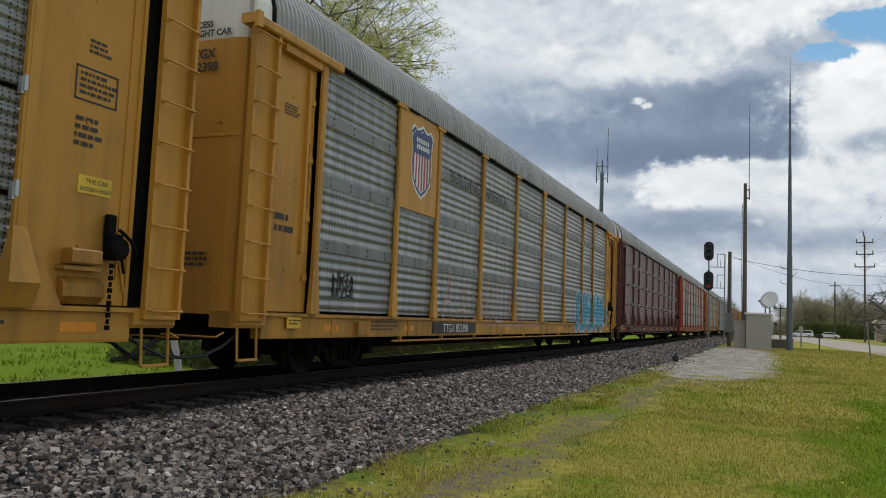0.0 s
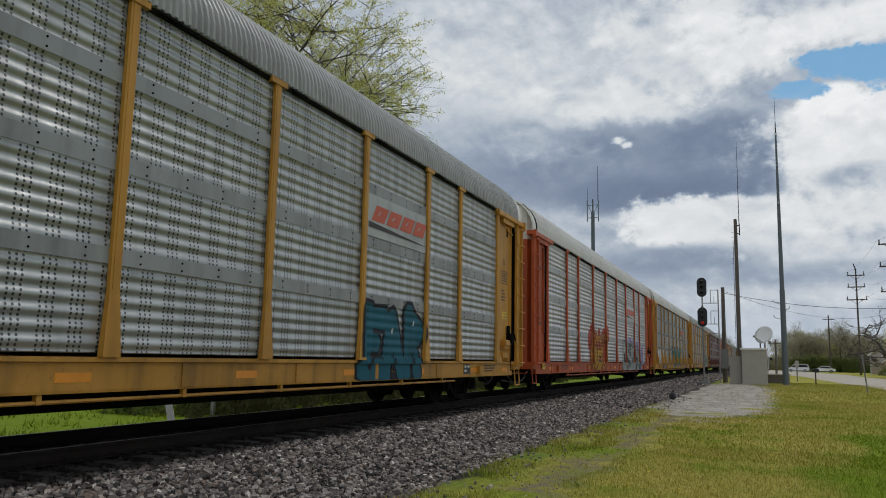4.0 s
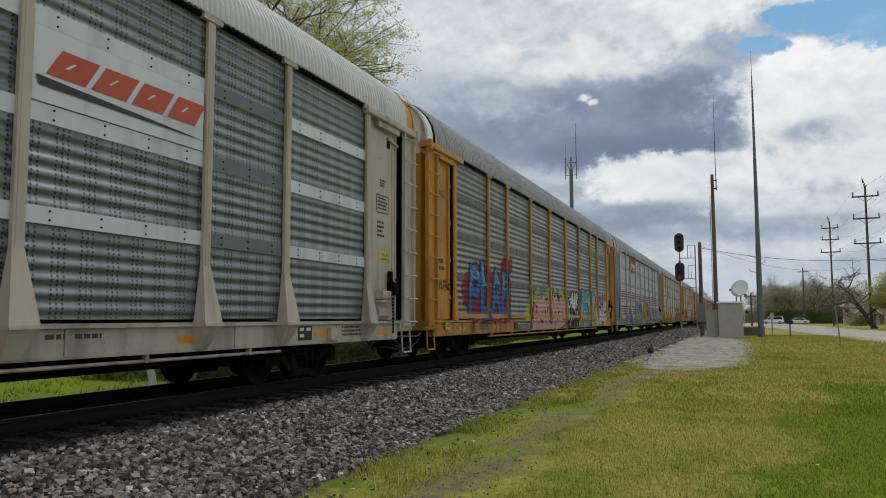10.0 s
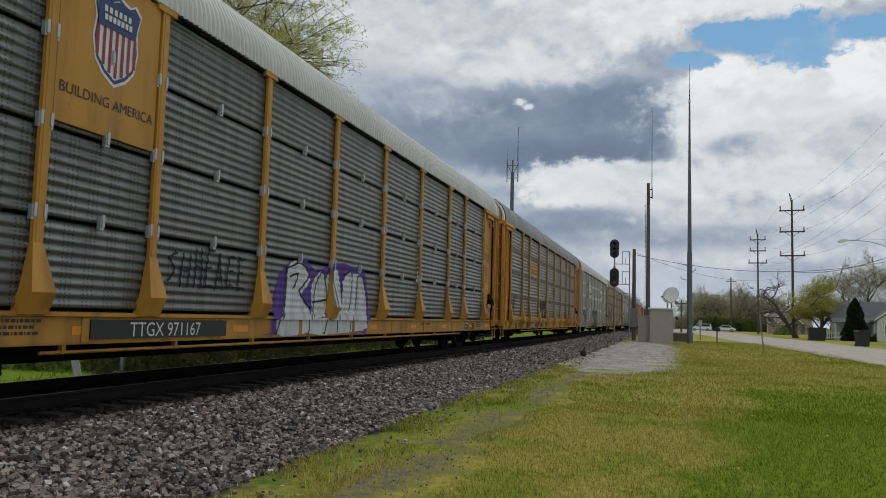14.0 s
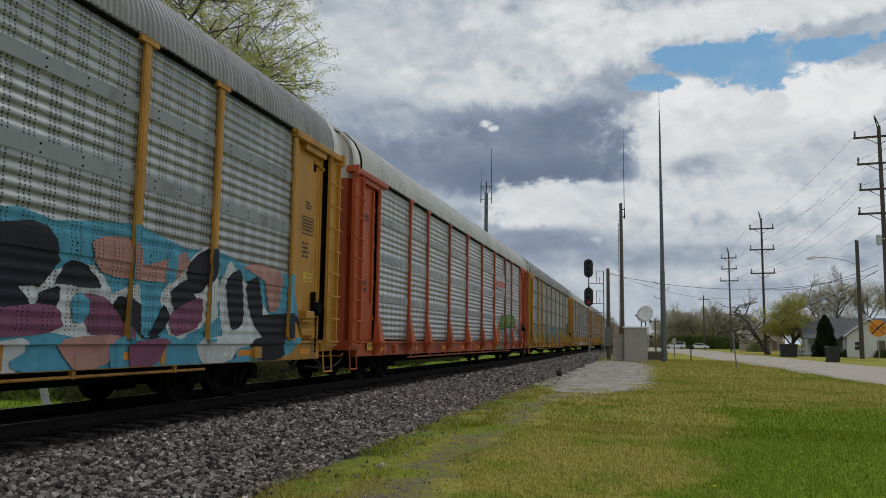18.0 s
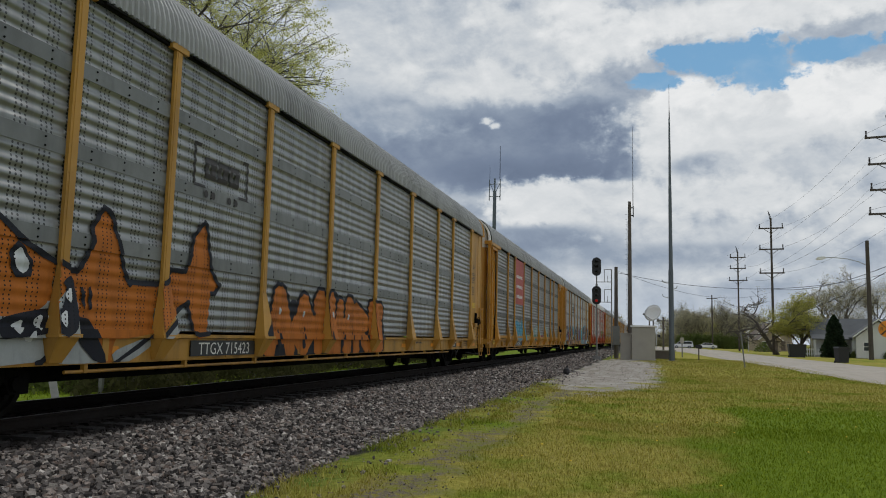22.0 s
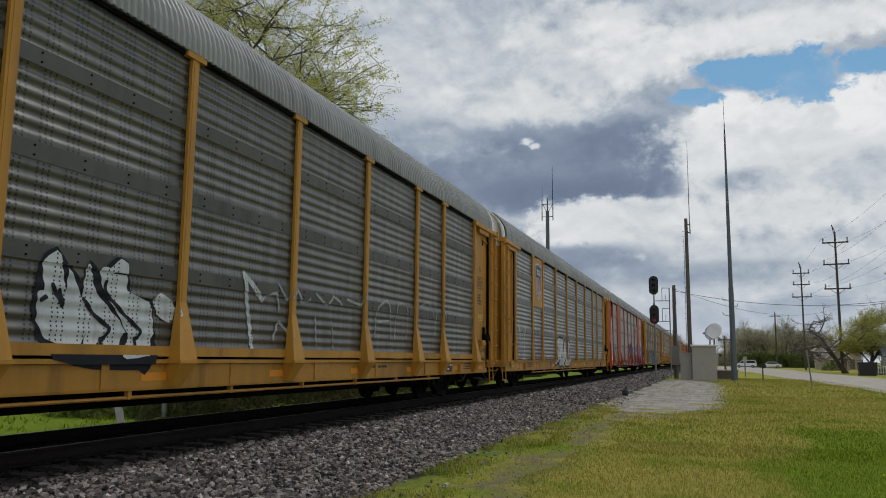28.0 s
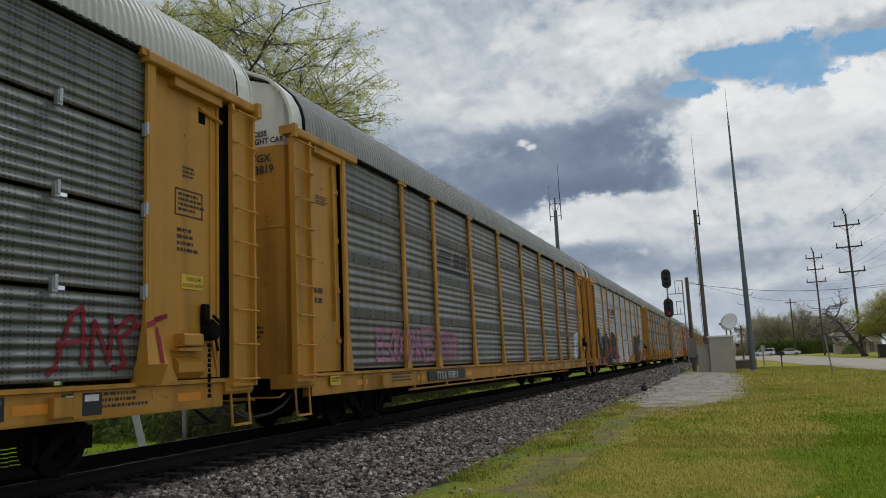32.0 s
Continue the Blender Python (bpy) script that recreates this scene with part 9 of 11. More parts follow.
mural(cars[5], "orange and gold sprayed letters with black and white outlines over a yellow sill",
      ("pink", 0, 0, ((16.3, 2.16), (16.94, 2.09), (17.69, 1.87), (18.06, 0.85), (18.07, 0.61), (17.5, 0.59), (17.14, 2.11)), ((17.7, 1.44), (17.87, 1.51), (17.93, 1.29), (17.76, 1.26))),
      ("gold", 1, 0, ((14.07, 2.25), (15.3, 2.16), (15.41, 2.06), (15.66, 2.09), (16.05, 2.16), (16.43, 2.11), (16.76, 1.94), (17.1, 2.04), (17.47, 1.79), (17.54, 1.29), (17.38, 1.08), (16.88, 0.98), (14.13, 0.96))),
      ("rust_orange", 2, 0, ((14.11, 1.44), (14.94, 1.5), (15.32, 1.6), (15.54, 1.44), (15.76, 1.5), (16.32, 1.53), (16.96, 1.55), (17.37, 1.29), (17.28, 1.04), (14.13, 1))),
      ("lemon", 1, 0, ((14.13, 0.93), (17.49, 0.99), (17.55, 0.79), (14.14, 0.77))),
      ("pale_grey", 1, 0, ((14.14, 0.77), (17.39, 0.8), (17.29, 0.61), (14.15, 0.63))),
      ("ink", 3, 0.05, ((14.91, 2.01), (15.11, 1.81), (15.1, 1.42)), ((14.88, 1.36), (15.28, 1.04), (15.16, 0.66)), ((15.34, 2.05), (15.43, 1.49)), ((15.44, 1.15), (15.43, 0.64)), ((15.7, 2.03), (15.76, 1.38), (15.97, 0.97), (15.93, 0.64)), ((15.7, 2.03), (15.97, 2.15), (16.3, 2.03), (16.45, 1.53), (16.55, 1.02), (16.39, 0.65)), ((15.98, 1.63), (16.11, 1.52), (16.08, 1.15), (16, 1.15), (15.95, 1.51)), ((16.45, 1.53), (16.77, 1.54), (16.97, 1.08), (17.23, 1.01)), ((16.43, 2.11), (16.62, 1.93), (17, 2.03), (17.1, 1.69), (16.86, 1.55)), ((17.2, 1.84), (17.42, 1.71), (17.53, 1.36), (17.38, 1.11)), ((17.07, 0.98), (17.23, 0.87), (17.13, 0.6))),
      ("chalk", 4, 0.018, ((15.01, 1.99), (15.17, 1.78), (15.15, 1.41)), ((15.76, 2.03), (15.84, 1.39), (16.02, 0.97), (15.98, 0.64)), ((15.48, 1.15), (15.48, 0.64)), ((16.5, 1.99), (16.6, 1.5), (16.65, 1.02), (16.48, 0.64)), ((16.83, 1.48), (17.03, 1.07))),
      ("leaf", 4, 0, ((15.41, 2.03), (15.59, 2.05), (15.56, 1.84), (15.45, 1.89)), ((16.09, 2.07), (16.3, 2), (16.26, 1.87), (16.09, 1.95)), ((16.66, 1.87), (16.81, 1.84), (16.76, 1.68))))
mural(cars[6], "salmon sprayed letters with black edges over lime and blue spikes",
      ("lime", 0, 0, ((8.59, 1.02), (8.62, 1.23), (8.91, 1.39), (9.17, 1.72), (9.54, 1.74), (9.65, 1.34), (9.46, 0.87), (9.09, 0.89)), ((10.11, 1.92), (10.33, 2.12), (10.56, 2.1), (10.75, 1.89), (10.39, 1.79)), ((11.4, 1.77), (11.98, 2.15), (12.29, 1.99), (12.29, 1.77)), ((12.87, 2.02), (13.14, 2.22), (13.32, 2)), ((13.71, 1.98), (14.01, 2.19), (14.54, 2.03), (14.99, 1.74), (14.11, 1.71)), ((9.06, 0.63), (9.42, 0.71), (9.42, 0.6))),
      ("teal_blue", 0, 0, ((9.44, 1.94), (9.74, 2.07), (9.94, 2.12), (9.93, 1.91), (9.69, 1.86)), ((10.75, 1.96), (11.13, 2.15), (11.4, 2.27), (11.37, 2.05), (10.87, 1.86)), ((12.45, 2.17), (12.79, 2.06), (12.7, 1.92)), ((13.33, 2.1), (13.61, 2.07), (13.51, 1.92))),
      ("ink", 1, 0, ((9.59, 1.95), (9.84, 1.97), (9.95, 1.77), (10.51, 1.86), (10.81, 1.74), (11.13, 1.95), (11.4, 1.77), (11.83, 1.79), (12.29, 1.64), (12.62, 2.05), (13.05, 1.85), (13.32, 2), (13.91, 1.89), (14.22, 1.96), (14.54, 1.67), (14.99, 1.74), (15.47, 1.49), (15.33, 1.11), (14.97, 0.75), (13.31, 0.52), (10.64, 0.47), (9.47, 0.48), (9.26, 0.88), (9.27, 1.27), (9.4, 1.5), (9.6, 1.54))),
      ("salmon", 2, 0, ((9.74, 1.91), (9.87, 1.76), (10.22, 1.8), (10.69, 1.81), (10.81, 1.69), (11.2, 1.92), (11.4, 1.78), (11.71, 1.62), (11.9, 1.84), (12.29, 1.83), (12.62, 1.61), (12.7, 1.99), (13.01, 1.78), (13.32, 1.96), (13.61, 1.69), (14.11, 1.9), (14.43, 1.72), (14.99, 1.71), (15.27, 1.45), (15.17, 1.11), (14.85, 0.79), (13.22, 0.59), (10.64, 0.54), (9.61, 0.53), (9.38, 0.94), (9.38, 1.24), (9.5, 1.47), (9.74, 1.58))),
      ("ink", 3, 0.03, ((9.64, 1.55), (9.85, 1.55), (10.23, 1.39), (10.06, 1.24)), ((10.23, 1.39), (10.3, 1.42), (10.17, 1.21)), ((9.85, 1.24), (10.07, 1.07), (9.86, 1.05)), ((10.54, 1.1), (10.4, 0.84)), ((10.4, 1.21), (10.7, 0.98), (11.2, 0.9)), ((10.94, 1.28), (11.07, 1.09), (10.88, 1.28)), ((11.4, 1.33), (11.47, 1.17), (11.47, 1.33)), ((11.83, 1.46), (11.68, 1.13), (11.83, 1.38)), ((12.13, 1.34), (12.29, 1.08), (12.05, 0.96), (12.61, 0.86)), ((13.04, 1.3), (13.32, 1.12), (13.04, 0.76)), ((13.6, 1.26), (13.8, 1.31), (13.6, 1.17)), ((14.21, 1.31), (14.75, 1.01), (14.31, 1.02)), ((11.27, 0.35), (11.41, 0.5), (11.61, 0.36)), ((12.86, 0.54), (13.13, 0.67))))
mural(cars[8], "black sprayed letters with pale green edges",
      ("lime_dim", 0, 0, ((9.6, 2.02), (10.18, 2.11), (10.74, 2.15), (11.33, 2.16), (11.69, 2.27), (11.95, 1.97), (12.07, 1.49), (12.26, 0.75), (11.9, 0.68), (10.86, 0.66), (9.72, 0.61))),
      ("ink", 1, 0, ((9.65, 1.96), (10.13, 2.03), (10.72, 2.07), (11.31, 2.06), (11.38, 1.79), (11.32, 1.5), (11.31, 1.1), (11.07, 1.15), (11.04, 0.77), (10.74, 0.72), (10.18, 0.78), (9.75, 0.75))),
      ("ink", 2, 0, ((11.38, 2.02), (11.78, 2.11), (11.92, 1.85), (12.07, 1.37), (12.19, 1.07), (11.78, 1.11), (11.68, 1.35), (11.62, 1.08), (11.31, 1.07), (11.39, 1.5))),
      ("lime_dim", 3, 0, ((10.99, 1.37), (11.1, 1.65), (11.21, 1.49), (11.19, 1.21)), ((11.57, 1.46), (11.62, 1.7), (11.75, 1.53), (11.71, 1.35)), ((10.45, 1.39), (10.54, 1.65), (10.68, 1.4)), ((10.06, 1.07), (10.1, 1.41), (10.26, 1.08)), ((11.22, 0.99), (11.42, 1.05), (11.24, 0.71))),
      ("chalk_dim", 3, 0.018, ((11.94, 1.63), (12.54, 1.68)), ((12.54, 1.68), (12.5, 1.32)), ((12.5, 1.32), (12.08, 1.37)), ((11.76, 1.95), (11.98, 1.67))))
mural(cars[12], "black, rose and white sprayed shapes with blue patches",
      ("sky_blue", 0, 0, ((16.91, 2.03), (19.25, 2.34), (19.81, 2.42), (20.79, 2.5), (21.87, 2.32), (22.64, 2.41), (24.15, 2.19), (25.52, 2.21), (25.87, 0.92), (24.08, 0.64), (17.05, 0.65))),
      ("chalk", 1, 0, ((18.36, 1.74), (18.98, 1.61), (19.22, 1.76), (19.96, 1.89), (20.3, 1.57), (20.74, 1.74), (20.8, 1.08), (19.37, 1.07), (18.42, 1.06)), ((21.5, 1.8), (22.64, 2.41), (22.74, 1.36), (21.56, 1.09)), ((23.01, 2.09), (23.37, 2.12), (24.64, 1.43), (24.68, 1.02), (23.11, 0.93)), ((18.44, 0.94), (18.96, 0.97), (18.84, 0.64), (18.46, 0.65)), ((22.44, 1.02), (23.65, 1.02), (23.14, 0.62), (22.47, 0.68))),
      ("ink", 2, 0, ((18.04, 2.1), (19.17, 2.26), (19.26, 1.76), (18.98, 1.58), (18.52, 1.58), (18.09, 1.66)), ((19.32, 1.64), (19.56, 1.92), (19.91, 1.82), (20.09, 1.63), (19.59, 1.63)), ((18.37, 1.57), (18.74, 1.6), (19.01, 1.31), (19.07, 1.5), (19.41, 1.58), (19.27, 1.25), (18.7, 1.24)), ((20.32, 1.43), (20.53, 1.55), (20.83, 1.41), (20.79, 1.23), (21.05, 1.01), (21.39, 1.48), (21.55, 1.25), (21.17, 1.01), (20.68, 1.12), (20.38, 1.29)), ((21.96, 2.12), (22.64, 2.41), (22.76, 2.07), (22.23, 1.68), (21.99, 1.84)), ((21.64, 1.73), (22.06, 1.84), (22.26, 1.35), (21.67, 1.41)), ((23.11, 2.01), (23.56, 2.05), (23.63, 1.25), (23.22, 1.29)), ((23.76, 1.97), (24.17, 2), (24.32, 1.42), (23.91, 1.4)), ((24.11, 1.41), (25.83, 1.46), (25.73, 1.08), (24.46, 1.02)), ((24.04, 1.02), (25.13, 1.03), (25.16, 0.67), (24.28, 0.68))),
      ("salmon_dark", 3, 0, ((20.03, 2.25), (20.69, 2.26), (20.9, 1.98), (21.87, 2.28), (21.83, 1.99), (21.5, 1.8), (20.07, 1.83)), ((19.47, 1), (20.58, 1.01), (20.08, 0.63), (19.68, 0.68)), ((23.55, 2.19), (24.35, 2.31), (25.03, 2.17), (24.86, 1.53), (24.52, 1.62), (24.38, 2.01))),
      ("mauve", 2, 0, ((18.13, 1.25), (19.34, 1.38), (19.29, 1.07), (18.15, 1.04)), ((19.79, 1.54), (20.32, 1.43), (20.69, 1.01), (19.94, 1.07)), ((21.67, 1.41), (22.39, 1.61), (22.27, 1.18), (21.63, 1.09)), ((20.81, 0.97), (21.57, 0.97), (21.21, 0.63), (20.78, 0.64))),
      ("sky_blue", 4, 0, ((19.59, 1.46), (19.77, 1.54), (19.91, 1.38), (19.78, 1.2), (19.63, 1.23)), ((21.46, 2.19), (21.66, 2.26), (21.63, 1.81), (21.42, 1.87)), ((20.36, 0.97), (20.63, 1.01), (20.56, 0.65), (20.37, 0.64)), ((18.75, 0.76), (19.3, 0.94), (19.08, 0.63))))
mural(cars[12], "black and rose sprayed letters with white edges and blue patches",
      ("sky_blue", 0, 0, ((1.82, 1.45), (2.14, 1.64), (2.42, 1.26), (2.48, 0.69), (2.25, 0.59), (1.84, 0.97)), ((3.32, 1.93), (3.62, 1.95), (3.69, 1.31), (3.45, 1.3)), ((4.11, 1.96), (4.64, 1.96), (4.77, 1.35), (4.39, 1.5)), ((5.12, 1.91), (5.49, 1.98), (5.45, 1.37)), ((7.34, 1.97), (8.37, 2.15), (9.62, 1.76), (9.65, 1.39), (8.44, 1.47)), ((9.49, 1.75), (10.26, 2.11), (10.08, 1.03), (9.72, 0.69)), ((11.8, 1.8), (12.65, 1.91), (12.81, 1.05), (12.03, 1.04)), ((14.34, 1.83), (15.26, 1.79), (15.21, 1.07), (14.56, 1.06))),
      ("chalk", 1, 0.15, ((2.3, 1.69), (2.44, 1.99), (3.17, 2.11), (3.2, 1.76)), ((2.3, 1.69), (2.29, 1.26), (2.65, 1.05), (3.38, 1.3)), ((3.66, 1.96), (3.72, 0.66)), ((3.81, 1.97), (4.76, 1.08)), ((4.85, 1.97), (5.16, 0.63)), ((5.41, 1.74), (5.97, 2.07), (6.4, 2), (6.32, 0.61)), ((6.61, 2.12), (6.99, 0.6)), ((8.1, 2.13), (8.06, 1.13)), ((9.81, 1.52), (10.27, 2.04), (11.08, 1.04), (11.37, 2.11)), ((12.65, 1.91), (13.2, 0.76)), ((15.16, 1.71), (15.79, 0.91))),
      ("ink", 2, 0.115, ((2.31, 1.55), (2.35, 1.91), (2.79, 2.03), (3.18, 1.99), (3.14, 1.72)), ((2.31, 1.55), (2.47, 1.16), (3.22, 1.6), (3.32, 1.3)), ((5.67, 1.09), (5.69, 1.85), (5.97, 2.07), (6.26, 1.69), (6.04, 1.39)), ((7.98, 2.01), (8.05, 1.24), (9.05, 1.14)), ((10.17, 1.16), (10.27, 2.04), (10.74, 1.55), (11.18, 2.1), (11.16, 1.04)), ((12.87, 1.92), (12.82, 0.91), (13.91, 0.83)), ((15.42, 1.96), (15.32, 1.07))),
      ("ink", 2, 0, ((2.55, 0.9), (3.62, 0.98), (3.32, 0.63), (2.64, 0.61)), ((5.68, 0.95), (6.18, 1), (6.21, 0.71), (5.52, 0.63))),
      ("mauve", 2, 0, ((3.62, 1.95), (4.03, 1.99), (4.04, 1.15), (3.75, 1.15)), ((3.76, 0.99), (4.28, 1.01), (4.02, 0.62), (3.7, 0.62)), ((4.05, 1.82), (4.57, 1.34), (4.69, 0.99), (4.27, 1.16)), ((6.62, 2.02), (6.97, 2.05), (7.09, 0.8), (6.72, 0.6)), ((6.97, 1.99), (7.33, 2.07), (7.76, 1.45), (7.14, 1.43)), ((11.7, 2), (12.03, 2.01), (12.05, 0.91), (11.64, 0.91)), ((13.58, 1.88), (14.59, 1.92), (14.67, 1.06), (13.75, 1.06))),
      ("salmon_dark", 2, 0, ((4.67, 2), (5.12, 1.95), (5.14, 0.82), (4.72, 0.64), (4.53, 0.99), (4.75, 1.26))))
mural(cars[14], "orange sprayed fish with black fins, white teeth and a pale belly",
      ("tangerine", 1, 0, ((2.2, 1.95), (2.92, 2.17), (3.7, 2.19), (4.11, 1.95), (4.9, 1.72), (5.09, 2.24), (5.31, 2.52), (5.49, 2.33), (5.73, 1.79), (5.89, 1.66), (6.55, 1.7), (6.69, 1.89), (7.07, 1.9), (7.24, 2.42), (7.57, 2.63), (7.69, 2.04), (8.01, 1.77), (7.78, 1.62), (7.73, 1.02), (7.38, 1.02), (7.19, 1.46), (6.96, 1.33), (6.73, 1.29), (6.37, 1.01), (5.69, 0.93), (5.67, 0.62), (5.36, 0.59), (5.22, 0.97), (4.8, 0.93), (4.32, 0.69), (2.34, 0.64))),
      ("chalk_dim", 2, 0, ((2.29, 1.11), (3.81, 1.16), (4.27, 1.17), (4.65, 1.53), (4.82, 1.19), (4.8, 0.93), (4.44, 0.68), (2.34, 0.63)), ((4.71, 0.93), (5.23, 0.9), (5.36, 0.61), (4.74, 0.65)), ((5.7, 0.79), (6.26, 0.94), (6.92, 1.33), (7.07, 1.26), (6.16, 0.72), (5.72, 0.62))),
      ("ink", 3, 0.035, ((3.7, 2.19), (4.11, 1.95), (4.9, 1.72), (5.09, 2.24), (5.31, 2.52), (5.49, 2.33), (5.73, 1.79), (5.89, 1.66), (6.55, 1.7), (6.69, 1.89), (7.07, 1.9), (7.24, 2.42), (7.57, 2.63), (7.69, 2.04), (8.01, 1.77), (7.78, 1.62)), ((7.19, 1.46), (6.96, 1.35), (6.38, 0.97), (5.67, 0.62)), ((4.74, 1.57), (4.87, 1.19), (4.72, 0.87), (4.4, 0.66)), ((7.73, 1.02), (7.38, 1.02), (7.19, 1.46))),
      ("ink", 4, 0, ((3.89, 1.86), (4.03, 1.94), (4.21, 1.72), (4.14, 1.59), (3.95, 1.6)), ((4.56, 1.56), (4.72, 1.6), (4.75, 1.06), (4.49, 0.99), (3.84, 0.93), (3.89, 1.16), (4.51, 1.27)), ((4.87, 1.19), (5.21, 1.1), (5.51, 0.66), (5.41, 0.59), (4.99, 0.93)), ((4.97, 1.52), (5.02, 1.51), (5.06, 1.33), (5.01, 1.33)), ((5.1, 1.52), (5.15, 1.52), (5.17, 1.3), (5.12, 1.3)), ((2.97, 1.76), (3.2, 1.89), (3.35, 1.64), (3.11, 1.51))),
      ("chalk", 5, 0, ((3.93, 1.81), (4.04, 1.88), (4.15, 1.68), (4.02, 1.64)), ((4.27, 1.14), (4.39, 1.18), (4.35, 1.02)), ((4.47, 1.18), (4.58, 1.24), (4.55, 1.06)), ((3.97, 1.07), (4.12, 1.12), (4.06, 0.98)), ((4.57, 1.43), (4.67, 1.5), (4.65, 1.34)), ((4.18, 0.93), (4.28, 1.02), (4.28, 0.9))))
mural(cars[15], "blue sprayed letters with gold outlines on a pink and lilac haze",
      ("pink_dim", 0, 0, ((12.94, 2.03), (15.45, 2.52), (16.25, 2.43), (16.87, 1.83), (17.99, 0.93), (18.01, 0.67), (13.07, 0.62))),
      ("lilac", 1, 0, ((15.5, 1.87), (16.07, 2.05), (16.22, 1.51), (15.63, 1.45)), ((15.49, 0.9), (16.37, 0.95), (16.5, 0.7), (15.5, 0.69))),
      ("gold", 2, 0, ((13.52, 2.06), (14.33, 2.26), (14.93, 2.44), (15.38, 2.41), (15.59, 1.68), (15.81, 2.1), (16.21, 2.29), (16.58, 1.81), (16.67, 1.38), (16.36, 1.05), (15.66, 1.06), (15.55, 0.67), (14.62, 0.66), (13.65, 0.66))),
      ("petrol", 3, 0, ((13.58, 2.02), (14.3, 2.2), (14.94, 2.38), (15.06, 2.36), (15.05, 1.95), (14.95, 1.7), (14.84, 1.57), (14.48, 1.43), (13.64, 1.4)), ((15.06, 2.33), (15.35, 2.36), (15.5, 1.87), (15.15, 1.77)), ((15.62, 1.48), (15.73, 1.95), (16.11, 2.21), (16.47, 1.73), (16.56, 1.38), (16.25, 1.14), (15.74, 1.22), (15.81, 1.49), (16.22, 1.51), (16.09, 2.02), (15.87, 1.97), (15.81, 1.49)), ((13.65, 1.29), (14.79, 1.33), (14.87, 1.21), (14.58, 0.69), (13.7, 0.68)), ((14.95, 1.21), (15.25, 1.59), (15.46, 1.22), (15.46, 0.71), (15.08, 0.66)), ((15.66, 1.02), (15.95, 0.95), (15.46, 0.71))),
      ("chalk", 4, 0, ((14.69, 2.25), (14.78, 2.26), (14.8, 2.02), (14.71, 2.01)), ((15.48, 1.86), (15.58, 1.84), (15.61, 1.61), (15.52, 1.64)), ((16.49, 1.45), (16.61, 1.45), (16.58, 1.3), (16.49, 1.32))),
      ("ink", 4, 0.02, ((16.59, 2.07), (17.1, 2.04)), ((16.61, 1.81), (17.12, 1.81)), ((16.65, 1.63), (17.2, 1.55)), ((15.11, 1.8), (15.16, 1.21)), ((16.6, 2.03), (16.61, 1.92)), ((16.75, 1.82), (16.82, 1.68)), ((16.95, 1.65), (16.99, 1.5))),
      ("rust_orange", 1, 0, ((17.06, 0.94), (18.28, 1.01), (18.46, 0.71), (17.2, 0.67)), ((17.88, 1.58), (18.17, 1.59), (18.26, 1.34), (17.97, 1.29))),
      ("navy", 1, 0, ((18.36, 0.96), (20.03, 1.02), (20.05, 0.71), (18.46, 0.69))))
mural(cars[15], "white sprayed figure with a box and scrawled lettering",
      ("chalk_dim", 1, 0, ((20.75, 1.29), (21.06, 2.02), (21.41, 2.2), (21.54, 2.05), (21.33, 1.3), (20.87, 1.09)), ((20.97, 1.5), (21.8, 1.72), (22.48, 1.6), (22.22, 1.31), (21.21, 1.17))),
      ("ink", 2, 0.015, ((20.97, 1.5), (21.8, 1.72), (22.48, 1.6), (22.09, 1.26), (21.21, 1.17), (20.97, 1.5))),
      ("chalk", 2, 0.018, ((19.95, 1.71), (20.62, 1.69)), ((19.92, 1.47), (20.59, 1.39)), ((20.02, 1.14), (20.43, 1.24)), ((19.89, 1.66), (20.01, 1.28)), ((20.3, 1.76), (20.26, 1.3)), ((20.51, 1.74), (20.47, 1.29))),
      ("pale_grey", 1, 0, ((20.23, 0.98), (22.93, 1.07), (22.88, 0.69), (20.35, 0.7))),
      ("ink", 2, 0.02, ((20.45, 0.75), (20.88, 0.99), (21.24, 0.73), (21.59, 0.99), (22.11, 0.74), (22.5, 1))),
      ("ink", 1, 0.035, ((23.5, 2.12), (23.52, 1.51)), ((23.99, 1.96), (24.5, 2.18), (24.69, 1.67), (24.1, 1.59)), ((24.86, 2.2), (24.8, 1.61))))
mural(cars[16], "lilac and teal sprayed star with white outlines",
      ("violet", 1, 0, ((23.7, 1.92), (25.04, 1.86), (25.49, 1.86), (25.84, 1.34), (25.52, 1.19), (26.03, 0.77), (25.78, 0.57), (23.77, 0.64))),
      ("teal_blue", 2, 0, ((23.69, 2.16), (25.03, 2.15), (25.49, 2.07), (26, 1.92), (25.57, 1.86), (25.03, 1.92), (23.71, 1.87)), ((25.76, 1.34), (26.29, 1.54), (26.44, 1.21), (26.59, 1.08), (26.5, 0.75), (26.13, 0.7), (25.85, 1.03))),
      ("chalk", 3, 0.035, ((25.04, 1.89), (25.49, 1.83), (26.38, 1.81), (26.24, 1.67), (25.92, 1.53)), ((25.15, 1.75), (25.05, 1.57)), ((25.06, 1.34), (25.84, 1.36)), ((25.21, 1.28), (25.56, 1.04), (25.07, 1.08)), ((25.6, 1.04), (25.78, 0.79), (25.91, 0.63)), ((25.92, 1.53), (26.05, 1.73))),
      ("purple", 2, 0, ((23.72, 1.53), (25.2, 1.52), (25.06, 1.34), (23.74, 1.29)), ((23.76, 0.95), (25.52, 0.98), (25.78, 0.6), (23.77, 0.69))),
      ("ink", 4, 0.03, ((26.71, 2.74), (26.46, 2.43), (26.51, 2.3)), ((26.61, 2.45), (26.82, 2.58)), ((26.41, 2.53), (26.93, 2.45))))
